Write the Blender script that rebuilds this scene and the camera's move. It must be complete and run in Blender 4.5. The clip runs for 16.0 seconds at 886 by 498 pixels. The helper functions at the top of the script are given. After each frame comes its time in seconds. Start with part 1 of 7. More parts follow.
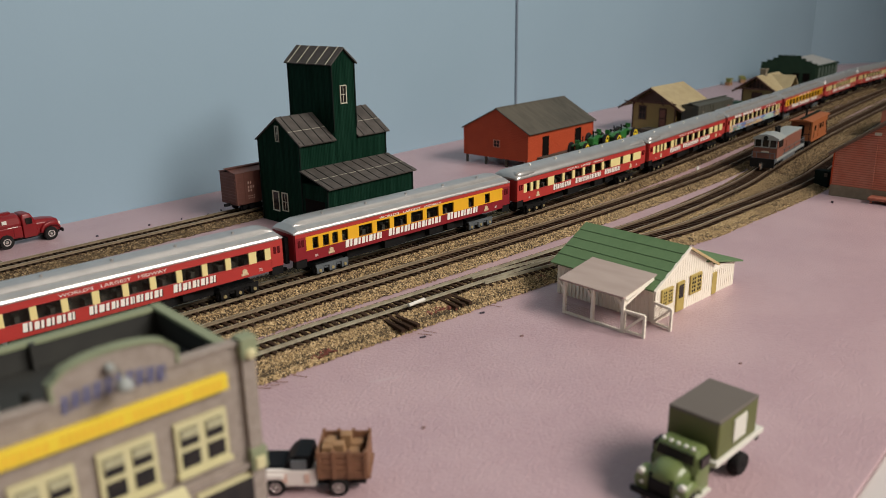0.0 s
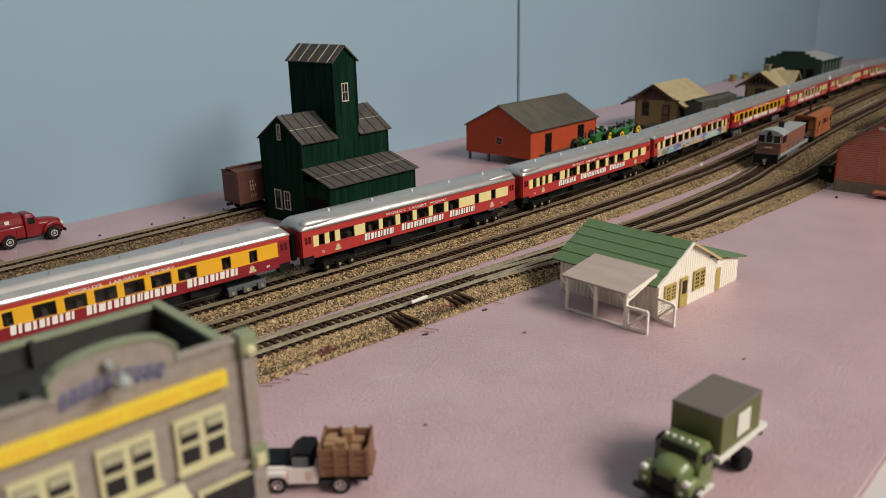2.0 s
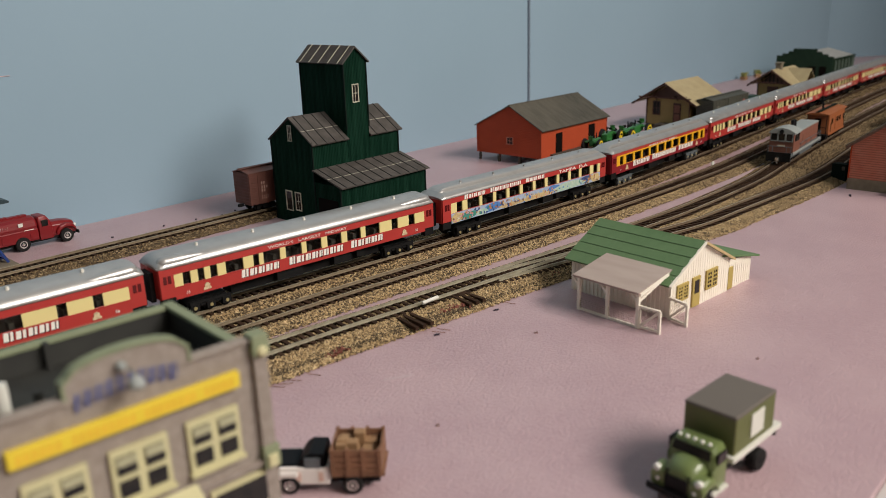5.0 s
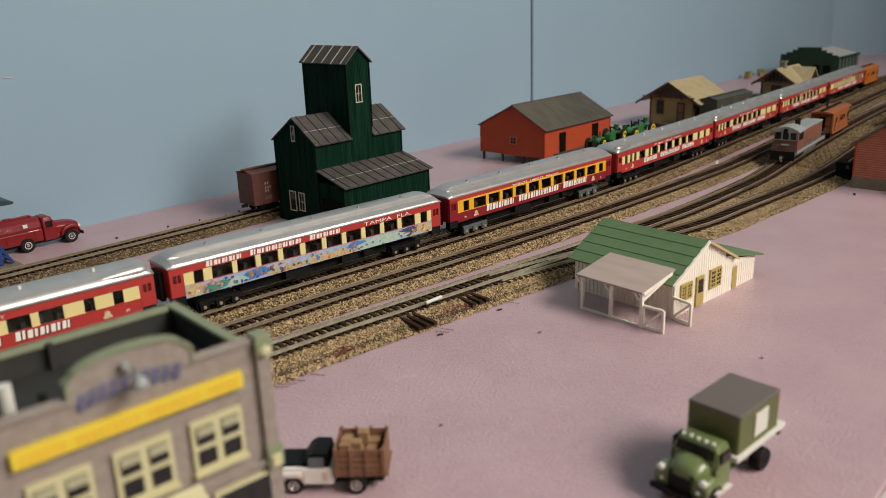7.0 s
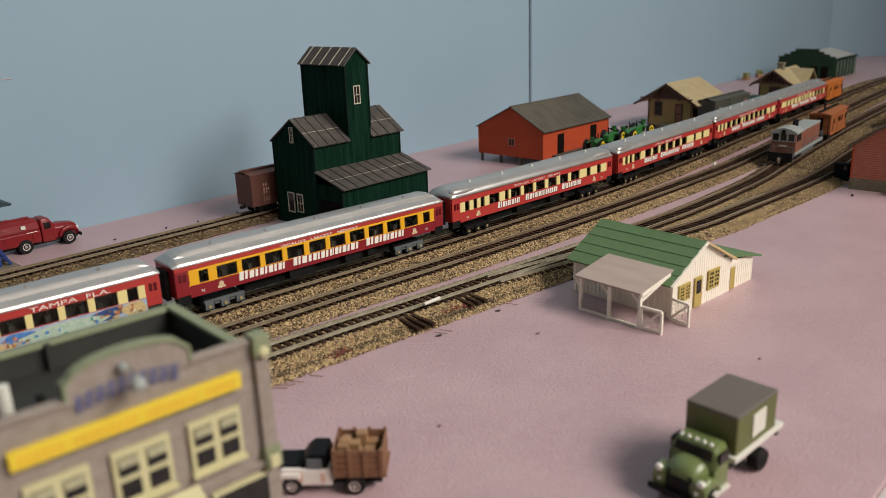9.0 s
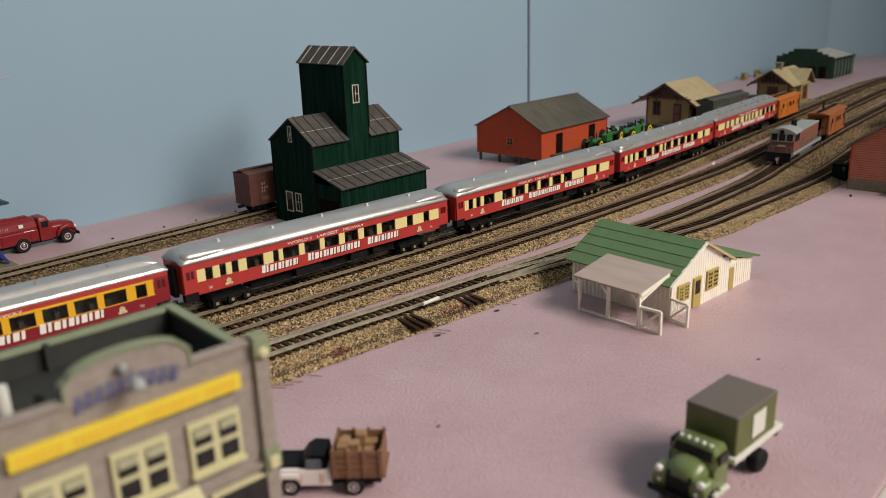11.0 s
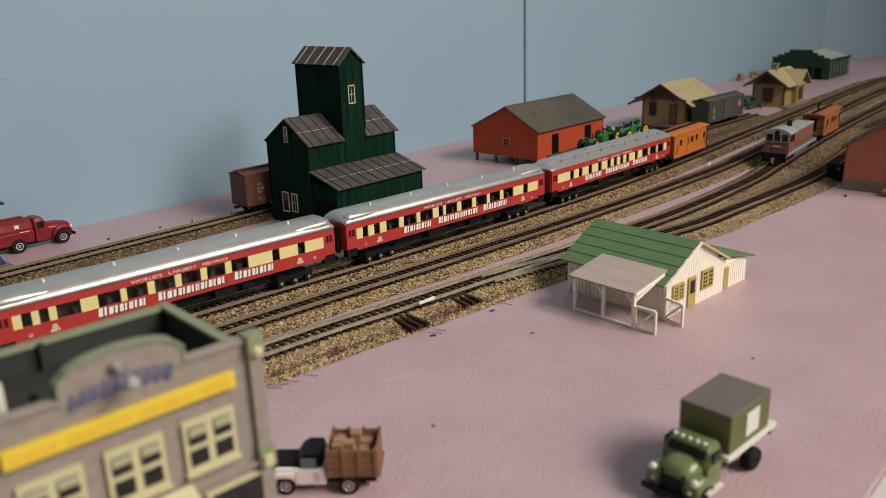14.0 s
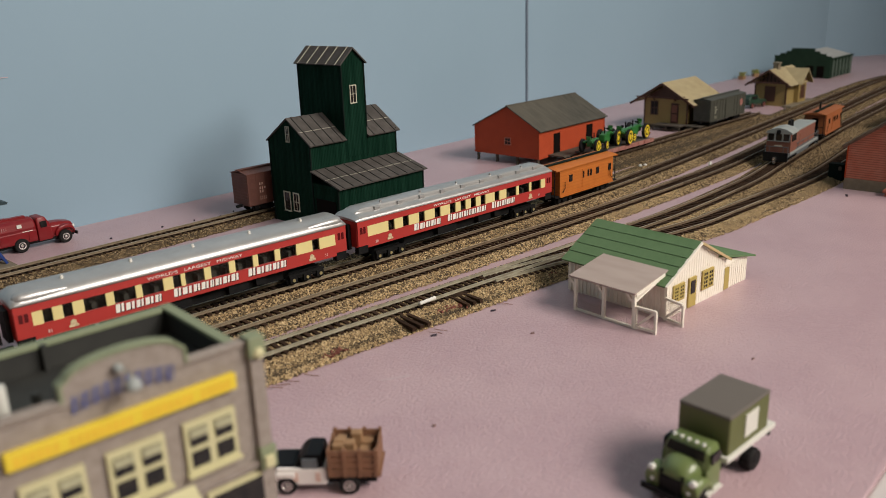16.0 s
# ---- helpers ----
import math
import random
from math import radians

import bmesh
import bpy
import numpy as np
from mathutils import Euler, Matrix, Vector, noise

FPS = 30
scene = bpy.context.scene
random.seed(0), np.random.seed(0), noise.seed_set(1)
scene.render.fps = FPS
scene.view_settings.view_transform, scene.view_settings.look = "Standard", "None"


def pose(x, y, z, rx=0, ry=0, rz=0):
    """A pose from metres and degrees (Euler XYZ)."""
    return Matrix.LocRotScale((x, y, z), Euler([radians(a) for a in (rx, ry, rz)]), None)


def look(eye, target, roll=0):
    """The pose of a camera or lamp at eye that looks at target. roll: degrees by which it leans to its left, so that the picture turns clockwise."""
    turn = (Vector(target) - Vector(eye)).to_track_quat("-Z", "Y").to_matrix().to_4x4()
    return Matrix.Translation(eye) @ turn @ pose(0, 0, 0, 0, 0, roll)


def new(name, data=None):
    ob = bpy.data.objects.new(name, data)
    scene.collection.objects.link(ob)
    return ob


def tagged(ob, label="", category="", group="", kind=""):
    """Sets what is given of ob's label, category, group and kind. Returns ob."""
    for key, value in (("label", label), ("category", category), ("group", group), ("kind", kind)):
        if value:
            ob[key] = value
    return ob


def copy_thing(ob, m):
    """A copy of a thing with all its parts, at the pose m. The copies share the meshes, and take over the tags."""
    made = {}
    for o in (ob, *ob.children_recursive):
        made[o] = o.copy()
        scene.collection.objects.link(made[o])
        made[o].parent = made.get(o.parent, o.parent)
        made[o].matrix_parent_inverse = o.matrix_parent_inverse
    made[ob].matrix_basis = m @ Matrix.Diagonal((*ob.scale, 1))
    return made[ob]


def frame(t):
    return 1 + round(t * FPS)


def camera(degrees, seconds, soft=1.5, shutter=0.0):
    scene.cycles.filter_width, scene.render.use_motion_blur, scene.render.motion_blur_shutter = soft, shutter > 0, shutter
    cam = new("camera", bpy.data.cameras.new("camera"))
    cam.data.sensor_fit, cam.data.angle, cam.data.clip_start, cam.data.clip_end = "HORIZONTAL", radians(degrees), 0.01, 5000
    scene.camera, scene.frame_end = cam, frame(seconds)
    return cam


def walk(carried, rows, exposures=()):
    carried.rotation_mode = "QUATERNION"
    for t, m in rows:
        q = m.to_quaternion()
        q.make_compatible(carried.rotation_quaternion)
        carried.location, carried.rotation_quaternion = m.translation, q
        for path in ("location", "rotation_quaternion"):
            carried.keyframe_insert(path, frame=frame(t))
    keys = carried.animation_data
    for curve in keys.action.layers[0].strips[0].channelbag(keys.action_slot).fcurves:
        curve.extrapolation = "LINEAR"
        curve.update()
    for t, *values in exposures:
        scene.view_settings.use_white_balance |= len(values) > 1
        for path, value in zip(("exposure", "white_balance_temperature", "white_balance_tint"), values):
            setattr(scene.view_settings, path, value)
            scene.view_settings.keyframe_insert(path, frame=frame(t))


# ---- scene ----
cam = camera(57.466, 16.0, soft=0.5)
cam.data.dof.use_dof = True
cam.data.dof.focus_distance = 0.45
cam.data.dof.aperture_fstop = 15.0
walk(cam, [
    (0, look((-0.00133, 0.00010, 0.13598), (0.28271, 0.25491, 0.01602), -0.889)),
    (0.5, look((-0.00105, 0.00015, 0.13556), (0.28294, 0.25511, 0.01579), -0.907)),
    (1, look((-0.00078, -0.00034, 0.13539), (0.28289, 0.25499, 0.01564), -1.008)),
    (1.5, look((-0.00053, -0.00006, 0.13518), (0.28258, 0.25571, 0.01506), -1.157)),
    (2, look((-0.00017, -0.00013, 0.13486), (0.28236, 0.25614, 0.01443), -1.305)),
    (2.5, look((-0.00011, 0.00013, 0.13481), (0.28174, 0.25718, 0.01444), -1.406)),
    (3, look((-0.00010, 0.00019, 0.13502), (0.28104, 0.25800, 0.01460), -1.521)),
    (3.5, look((-0.00003, 0.00040, 0.13488), (0.28055, 0.25883, 0.01452), -1.619)),
    (4, look((-0.00008, 0.00001, 0.13479), (0.27987, 0.25914, 0.01444), -1.696)),
    (6.5, look((-0.00012, 0.00015, 0.13481), (0.27776, 0.26167, 0.01485), -1.951)),
    (7, look((0.00002, -0.00020, 0.13479), (0.27766, 0.26152, 0.01469), -2.023)),
    (7.5, look((-0.00001, -0.00017, 0.13479), (0.27767, 0.26150, 0.01470), -2.021)),
    (8, look((0.00006, -0.00027, 0.13479), (0.27773, 0.26151, 0.01491), -2.101)),
    (8.5, look((-0.00006, -0.00017, 0.13471), (0.27800, 0.26130, 0.01505), -2.034)),
    (9, look((-0.00006, -0.00042, 0.13463), (0.27826, 0.26091, 0.01526), -2.023)),
    (11.5, look((-0.00006, 0.00055, 0.13490), (0.27913, 0.26065, 0.01490), -1.844)),
    (12, look((-0.00016, 0.00015, 0.13476), (0.27918, 0.26012, 0.01481), -1.856)),
    (12.5, look((0.00000, 0.00000, 0.13464), (0.27920, 0.26009, 0.01463), -1.911)),
    (13, look((-0.00009, -0.00019, 0.13470), (0.27935, 0.25967, 0.01477), -1.890)),
    (13.5, look((-0.00028, -0.00027, 0.13469), (0.27937, 0.25954, 0.01516), -1.870)),
    (14, look((-0.00012, -0.00060, 0.13458), (0.27996, 0.25879, 0.01511), -1.848)),
    (14.5, look((0.00003, -0.00040, 0.13454), (0.28010, 0.25900, 0.01506), -1.858)),
    (15, look((0.00009, -0.00002, 0.13462), (0.27993, 0.25944, 0.01474), -1.836)),
    (15.5, look((0.00005, -0.00025, 0.13436), (0.27977, 0.25939, 0.01461), -1.878)),
    (16, look((-0.00024, -0.00147, 0.13578), (0.27886, 0.25853, 0.01537), -1.866)),
])

# ---- world and light ----
world = bpy.data.worlds.new("room_air")
world.use_nodes = True
scene.world = world
world.node_tree.nodes["Background"].inputs[0].default_value = (1.0, 0.92, 0.84, 1)
world.node_tree.nodes["Background"].inputs[1].default_value = 0.02
scene.view_settings.exposure = 0.0


def area_light(name, eye, target, sx, sy, watts, colour):
    data = bpy.data.lights.new(name, "AREA")
    data.shape, data.size, data.size_y, data.energy, data.color = "RECTANGLE", sx, sy, watts, colour
    ob = new(name, data)
    ob.matrix_world = look(eye, target)
    return ob


# Key light placed by the direction of the shadows; its window is assumed, unseen.
area_light("window_daylight", (0.62, -1.15, 1.13), (0.16, -0.495, 0.76), 1.16, 0.56, 44.5, (1.0, 0.928, 0.845))
# Added fill light for the shaded sides; no such source is known.
area_light("window_daylight", (-0.70, -1.74, 0.85), (-0.30, 0.3, 0.55), 0.9, 0.9, 2.8, (1.0, 0.88, 0.78))


# ---- materials ----
def material(name, colour, rough=0.6, second=None, scale=200.0, amount=0.5, metal=0.0, bump=0.0, bump_scale=900.0,
             per_piece=0.0, stretch=(1, 1, 1), spec=0.5, coarse=None, coarse_amount=0.35, stripes=None, islands=None):
    """Principled surface with two scales of procedural variation, in object space metres."""
    m = bpy.data.materials.new(name)
    m.use_nodes = True
    nt = m.node_tree
    b = nt.nodes["Principled BSDF"]
    b.inputs["Roughness"].default_value = rough
    b.inputs["Metallic"].default_value = metal
    b.inputs["Specular IOR Level"].default_value = spec
    tc = nt.nodes.new("ShaderNodeTexCoord")
    mp = nt.nodes.new("ShaderNodeMapping")
    mp.inputs["Scale"].default_value = stretch
    nt.links.new(tc.outputs["Object"], mp.inputs["Vector"])
    second = second or tuple(c * 0.72 for c in colour)
    n1 = nt.nodes.new("ShaderNodeTexNoise")
    n1.inputs["Scale"].default_value, n1.inputs["Detail"].default_value = scale, 6.0
    nt.links.new(mp.outputs[0], n1.inputs["Vector"])
    ramp = nt.nodes.new("ShaderNodeMapRange")
    ramp.inputs[1].default_value, ramp.inputs[2].default_value = 0.35, 0.68
    ramp.inputs[3].default_value, ramp.inputs[4].default_value = 0.0, amount
    nt.links.new(n1.outputs[0], ramp.inputs[0])
    mix = nt.nodes.new("ShaderNodeMix")
    mix.data_type = "RGBA"
    mix.inputs[6].default_value, mix.inputs[7].default_value = (*colour, 1), (*second, 1)
    nt.links.new(ramp.outputs[0], mix.inputs[0])
    last = mix.outputs[2]
    if coarse:
        n2 = nt.nodes.new("ShaderNodeTexNoise")
        n2.inputs["Scale"].default_value, n2.inputs["Detail"].default_value = scale * 0.12, 3.0
        nt.links.new(tc.outputs["Object"], n2.inputs["Vector"])
        r2 = nt.nodes.new("ShaderNodeMapRange")
        r2.inputs[1].default_value, r2.inputs[2].default_value = 0.4, 0.65
        r2.inputs[3].default_value, r2.inputs[4].default_value = 0.0, coarse_amount
        nt.links.new(n2.outputs[0], r2.inputs[0])
        mx = nt.nodes.new("ShaderNodeMix")
        mx.data_type = "RGBA"
        mx.inputs[7].default_value = (*coarse, 1)
        nt.links.new(last, mx.inputs[6])
        nt.links.new(r2.outputs[0], mx.inputs[0])
        last = mx.outputs[2]
    if per_piece:
        info = nt.nodes.new("ShaderNodeObjectInfo")
        r3 = nt.nodes.new("ShaderNodeMapRange")
        r3.inputs[3].default_value, r3.inputs[4].default_value = 1 - per_piece, 1 + per_piece
        nt.links.new(info.outputs["Random"], r3.inputs[0])
        hsv = nt.nodes.new("ShaderNodeHueSaturation")
        nt.links.new(r3.outputs[0], hsv.inputs["Value"])
        nt.links.new(last, hsv.inputs["Color"])
        last = hsv.outputs[0]
    if stripes:
        way, period, depth, dark = stripes
        wv = nt.nodes.new("ShaderNodeTexWave")
        wv.bands_direction = way
        wv.inputs["Scale"].default_value = (math.tau / (20 if way != "DIAGONAL" else 10)) / period
        wv.inputs["Distortion"].default_value, wv.inputs["Detail"].default_value = 0.35, 1.0
        wv.inputs["Detail Scale"].default_value = 1.0
        flat = nt.nodes.new("ShaderNodeMapping")
        flat.inputs["Scale"].default_value = (1, 1, 0) if way == "DIAGONAL" else (1, 1, 1)
        nt.links.new(tc.outputs["Object"], flat.inputs["Vector"])
        nt.links.new(flat.outputs[0], wv.inputs["Vector"])
        groove = nt.nodes.new("ShaderNodeMapRange")
        groove.inputs[1].default_value, groove.inputs[2].default_value = 0.0, 0.3
        nt.links.new(wv.outputs["Fac"], groove.inputs[0])
        dk = nt.nodes.new("ShaderNodeMapRange")
        dk.inputs[3].default_value, dk.inputs[4].default_value = dark, 0.0
        nt.links.new(groove.outputs[0], dk.inputs[0])
        mg = nt.nodes.new("ShaderNodeMix")
        mg.data_type = "RGBA"
        mg.inputs[7].default_value = (*[c * 0.3 for c in colour], 1)
        nt.links.new(last, mg.inputs[6])
        nt.links.new(dk.outputs[0], mg.inputs[0])
        last = mg.outputs[2]
        bw = nt.nodes.new("ShaderNodeBump")
        bw.inputs["Strength"].default_value, bw.inputs["Distance"].default_value = 1.0, depth
        nt.links.new(groove.outputs[0], bw.inputs["Height"])
        nt.links.new(bw.outputs[0], b.inputs["Normal"])
    if islands:
        geo = nt.nodes.new("ShaderNodeNewGeometry")
        cr = nt.nodes.new("ShaderNodeValToRGB")
        cr.color_ramp.elements[0].color, cr.color_ramp.elements[1].color = (*islands[0], 1), (*islands[-1], 1)
        for k, c in enumerate(islands[1:-1]):
            cr.color_ramp.elements.new((k + 1) / (len(islands) - 1)).color = (*c, 1)
        nt.links.new(geo.outputs["Random Per Island"], cr.inputs[0])
        last = cr.outputs[0]
    nt.links.new(last, b.inputs["Base Color"])
    if bump:
        n3 = nt.nodes.new("ShaderNodeTexNoise")
        n3.inputs["Scale"].default_value, n3.inputs["Detail"].default_value = bump_scale, 4.0
        nt.links.new(mp.outputs[0], n3.inputs["Vector"])
        bp = nt.nodes.new("ShaderNodeBump")
        bp.inputs["Strength"].default_value, bp.inputs["Distance"].default_value = 0.6, bump
        nt.links.new(n3.outputs[0], bp.inputs["Height"])
        nt.links.new(bp.outputs[0], b.inputs["Normal"])
    return m


MAT = {}


def mats():
    A = MAT
    A["pink"] = material("pink_board_paint", (0.47, 0.325, 0.352), 0.36, (0.42, 0.286, 0.312), 240, 0.6, bump=0.0008, bump_scale=800, coarse=(0.52, 0.37, 0.39), coarse_amount=0.6)
    A["blue"] = material("blue_wall_paint", (0.256, 0.364, 0.45), 0.75, (0.240, 0.344, 0.43), 8, 0.6, bump=0.00008, bump_scale=300)
    # Unseen walls, ceiling and floor: dark colours chosen to limit bounced fill light.
    A["cream_wall"] = material("dark_unseen_wall", (0.13, 0.105, 0.08), 0.8, scale=3, amount=0.3)
    A["white_paint"] = material("dimmed_unseen_ceiling", (0.32, 0.305, 0.28), 0.9, scale=3, amount=0.1)
    A["carpet"] = material("dark_carpet", (0.07, 0.06, 0.055), 0.95, scale=80, amount=0.4)
    A["tie"] = material("brown_plastic_tie", (0.046, 0.025, 0.015), 0.85, (0.028, 0.016, 0.010), 500, 0.6, per_piece=0.35, spec=0.12)
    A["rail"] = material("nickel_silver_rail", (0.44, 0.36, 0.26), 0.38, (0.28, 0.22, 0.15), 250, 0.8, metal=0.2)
    A["rail_pale"] = material("pale_near_rail", (0.34, 0.31, 0.225), 0.5, (0.20, 0.17, 0.115), 250, 0.8)
    A["ballast_bed"] = material("ballast_bed", (0.095, 0.068, 0.040), 0.95, (0.026, 0.019, 0.013), 900, 0.9, bump=0.0006, bump_scale=1500, spec=0.15)
    A["steel_dark"] = material("dark_underframe", (0.007, 0.007, 0.008), 0.6, (0.018, 0.016, 0.014), 400, 0.5, spec=0.18)
    A["red"] = material("red_car_paint", (0.43, 0.040, 0.034), 0.38, (0.37, 0.034, 0.030), 150, 0.4)
    A["maroon"] = material("maroon_car_paint", (0.24, 0.015, 0.022), 0.38, (0.20, 0.012, 0.02), 150, 0.4)
    A["cream"] = material("cream_window_band", (0.78, 0.66, 0.30), 0.45, (0.72, 0.60, 0.27), 200, 0.3)
    A["yellow"] = material("yellow_window_band", (0.80, 0.42, 0.02), 0.42, (0.74, 0.37, 0.02), 200, 0.3)
    A["white_letter"] = material("white_lettering", (0.85, 0.82, 0.76), 0.5, scale=400, amount=0.15)
    A["gold_letter"] = material("pale_gold_crest", (0.72, 0.60, 0.38), 0.5, (0.35, 0.2, 0.12), 900, 0.7)
    A["silver"] = material("silver_roof_paint", (0.50, 0.49, 0.475), 0.36, (0.40, 0.39, 0.385), 120, 0.6, metal=0.6, bump=0.00012, bump_scale=260)
    A["pane"] = material("dark_window_glass", (0.010, 0.010, 0.011), 0.10, (0.03, 0.025, 0.022), 300, 0.7, spec=0.3)
    A["stone"] = material("tan_ballast_stone", (0.3, 0.22, 0.11), 0.8, islands=[(0.035, 0.022, 0.012), (0.16, 0.107, 0.053), (0.34, 0.228, 0.108), (0.49, 0.345, 0.170), (0.66, 0.505, 0.29)])
    A["elev_green"] = material("dark_green_boards", (0.0020, 0.0165, 0.0092), 0.8, (0.011, 0.042, 0.026), 320, 0.7, stretch=(1, 1, 0.08), spec=0.05, stripes=("DIAGONAL", 0.00125, 0.00012, 0.5))
    A["elev_trim"] = material("black_green_trim", (0.006, 0.013, 0.010), 0.75, scale=300, spec=0.1)
    A["tar_roof"] = material("weathered_grey_roofing", (0.068, 0.060, 0.055), 0.85, (0.12, 0.107, 0.097), 180, 0.7, bump=0.00015, bump_scale=1500, coarse=(0.042, 0.038, 0.034), spec=0.2)
    A["seam"] = material("black_roof_seam", (0.012, 0.011, 0.010), 0.7, (0.05, 0.045, 0.04), 300, 0.5)
    A["pale_trim"] = material("aged_white_trim", (0.55, 0.53, 0.42), 0.6, (0.35, 0.33, 0.26), 400, 0.6)
    A["shed_red"] = material("brick_red_boards", (0.42, 0.062, 0.021), 0.65, (0.34, 0.046, 0.016), 120, 0.5, stripes=("Z", 0.0013, 0.00008, 0.12), coarse=(0.46, 0.08, 0.03), spec=0.25)
    A["shed_roof"] = material("mossy_grey_shingles", (0.085, 0.078, 0.062), 0.85, (0.045, 0.042, 0.035), 90, 0.8, bump=0.0002, bump_scale=900, coarse=(0.12, 0.105, 0.08), coarse_amount=0.6, stretch=(3, 0.5, 1), spec=0.3)
    # Near-black for flat panels that stand in for shade inside door openings.
    A["dark_open"] = material("painted_dark_opening", (0.006, 0.004, 0.003), 0.95, scale=100, spec=0.1)
    A["ochre"] = material("ochre_station_boards", (0.34, 0.245, 0.085), 0.65, (0.28, 0.195, 0.068), 150, 0.5, stripes=("DIAGONAL", 0.0014, 0.0001, 0.2))
    A["brown_trim"] = material("dark_brown_trim", (0.075, 0.03, 0.016), 0.6, (0.05, 0.02, 0.012), 300, 0.5)
    A["tan_roof"] = material("tan_shingle_roof", (0.39, 0.315, 0.175), 0.85, (0.30, 0.235, 0.13), 160, 0.7, bump=0.0002, bump_scale=1200, coarse=(0.44, 0.365, 0.22))
    A["grey_wood"] = material("weathered_grey_wood", (0.10, 0.08, 0.06), 0.8, (0.05, 0.04, 0.03), 300, 0.7)
    A["factory_green"] = material("dark_green_stucco", (0.012, 0.030, 0.017), 0.8, (0.018, 0.042, 0.023), 100, 0.6, spec=0.2)
    A["factory_side"] = material("grey_green_siding", (0.10, 0.14, 0.11), 0.6, (0.07, 0.10, 0.08), 80, 0.6, stripes=("X", 0.007, 0.0004, 0.6))
    A["pale_roof"] = material("pale_grey_roof", (0.42, 0.42, 0.40), 0.7, scale=60, amount=0.4)
    A["siding_red"] = material("brown_red_clapboard", (0.47, 0.145, 0.090), 0.6, (0.53, 0.23, 0.16), 110, 0.6, stripes=("Z", 0.00155, 0.00022, 0.6), coarse=(0.49, 0.175, 0.115), spec=0.3)
    A["concrete"] = material("grey_concrete", (0.22, 0.185, 0.13), 0.85, (0.14, 0.115, 0.08), 160, 0.8, bump=0.0002, bump_scale=700)
    A["green_roof"] = material("green_roofing_felt", (0.108, 0.190, 0.080), 0.75, (0.078, 0.150, 0.058), 260, 0.6, bump=0.00012, bump_scale=1800, coarse=(0.135, 0.215, 0.10))
    A["white_board"] = material("cream_white_boards", (0.86, 0.81, 0.70), 0.6, (0.77, 0.70, 0.58), 260, 0.4)
    A["grey_board"] = material("pinkish_grey_roof_board", (0.44, 0.35, 0.31), 0.75, (0.36, 0.28, 0.24), 220, 0.6, stretch=(1, 0.2, 1))
    A["olive_trim"] = material("olive_yellow_trim", (0.42, 0.32, 0.09), 0.6, (0.36, 0.27, 0.07), 300, 0.4)
    A["mesh_wire"] = material("fine_wire_mesh", (0.32, 0.25, 0.20), 0.6, scale=500)
    A["army_green"] = material("glossy_olive_green", (0.145, 0.185, 0.065), 0.28, (0.125, 0.165, 0.055), 200, 0.4)
    A["box_green"] = material("satin_olive_box", (0.120, 0.130, 0.042), 0.5, (0.10, 0.11, 0.035), 200, 0.4)
    A["taupe"] = material("taupe_box_roof", (0.135, 0.115, 0.098), 0.6, (0.12, 0.10, 0.086), 100, 0.4)
    A["off_white"] = material("off_white_plastic", (0.70, 0.685, 0.62), 0.5, (0.62, 0.60, 0.53), 200, 0.3)
    A["rubber"] = material("black_rubber", (0.011, 0.010, 0.010), 0.75, scale=300, spec=0.25)
    A["chrome"] = material("bright_metal", (0.65, 0.63, 0.60), 0.25, scale=300, amount=0.3, metal=0.9)
    A["headlamp"] = material("clear_lamp_lens", (0.75, 0.73, 0.68), 0.12, scale=300, amount=0.2)
    A["stake_wood"] = material("brown_stake_wood", (0.24, 0.115, 0.062), 0.7, (0.15, 0.072, 0.038), 350, 0.7)
    A["straw"] = material("tan_crates", (0.34, 0.20, 0.10), 0.7, (0.22, 0.12, 0.06), 300, 0.7)
    A["black_paint"] = material("gloss_black_paint", (0.006, 0.006, 0.007), 0.42, scale=200, amount=0.3, spec=0.12)
    A["truck_white"] = material("white_truck_paint", (0.78, 0.74, 0.70), 0.35, (0.70, 0.65, 0.60), 200, 0.3)
    A["faded_orange"] = material("faded_orange_marking", (0.62, 0.38, 0.28), 0.5, (0.70, 0.55, 0.48), 400, 0.7)
    A["tank_red"] = material("dark_red_enamel", (0.20, 0.010, 0.013), 0.34, (0.15, 0.008, 0.010), 150, 0.5, spec=0.4)
    A["caboose_orange"] = material("orange_caboose_boards", (0.50, 0.15, 0.026), 0.55, (0.42, 0.115, 0.020), 200, 0.5, stripes=("Z", 0.0021, 0.00006, 0.12), spec=0.3)
    A["orange_dull"] = material("dull_orange_caboose", (0.32, 0.10, 0.03), 0.55, (0.25, 0.075, 0.025), 200, 0.5)
    A["engine_brown"] = material("faded_brown_engine", (0.22, 0.085, 0.055), 0.55, (0.17, 0.06, 0.04), 200, 0.6)
    A["engine_grey"] = material("pale_grey_engine_roof", (0.31, 0.33, 0.32), 0.5, (0.24, 0.26, 0.25), 150, 0.5)
    A["engine_frame"] = material("blue_grey_frame", (0.12, 0.135, 0.145), 0.5, (0.07, 0.08, 0.088), 200, 0.6)
    A["boxcar_brown"] = material("brown_boxcar_paint", (0.185, 0.080, 0.062), 0.6, (0.135, 0.058, 0.045), 200, 0.6, spec=0.3)
    A["boxcar_grey"] = material("olive_grey_boxcar", (0.070, 0.070, 0.055), 0.55, (0.05, 0.05, 0.04), 200, 0.6)
    A["flat_red"] = material("faded_red_deck", (0.30, 0.11, 0.09), 0.7, (0.40, 0.22, 0.18), 300, 0.7)
    A["tractor_green"] = material("tractor_green", (0.035, 0.17, 0.04), 0.35, (0.02, 0.11, 0.028), 300, 0.5)
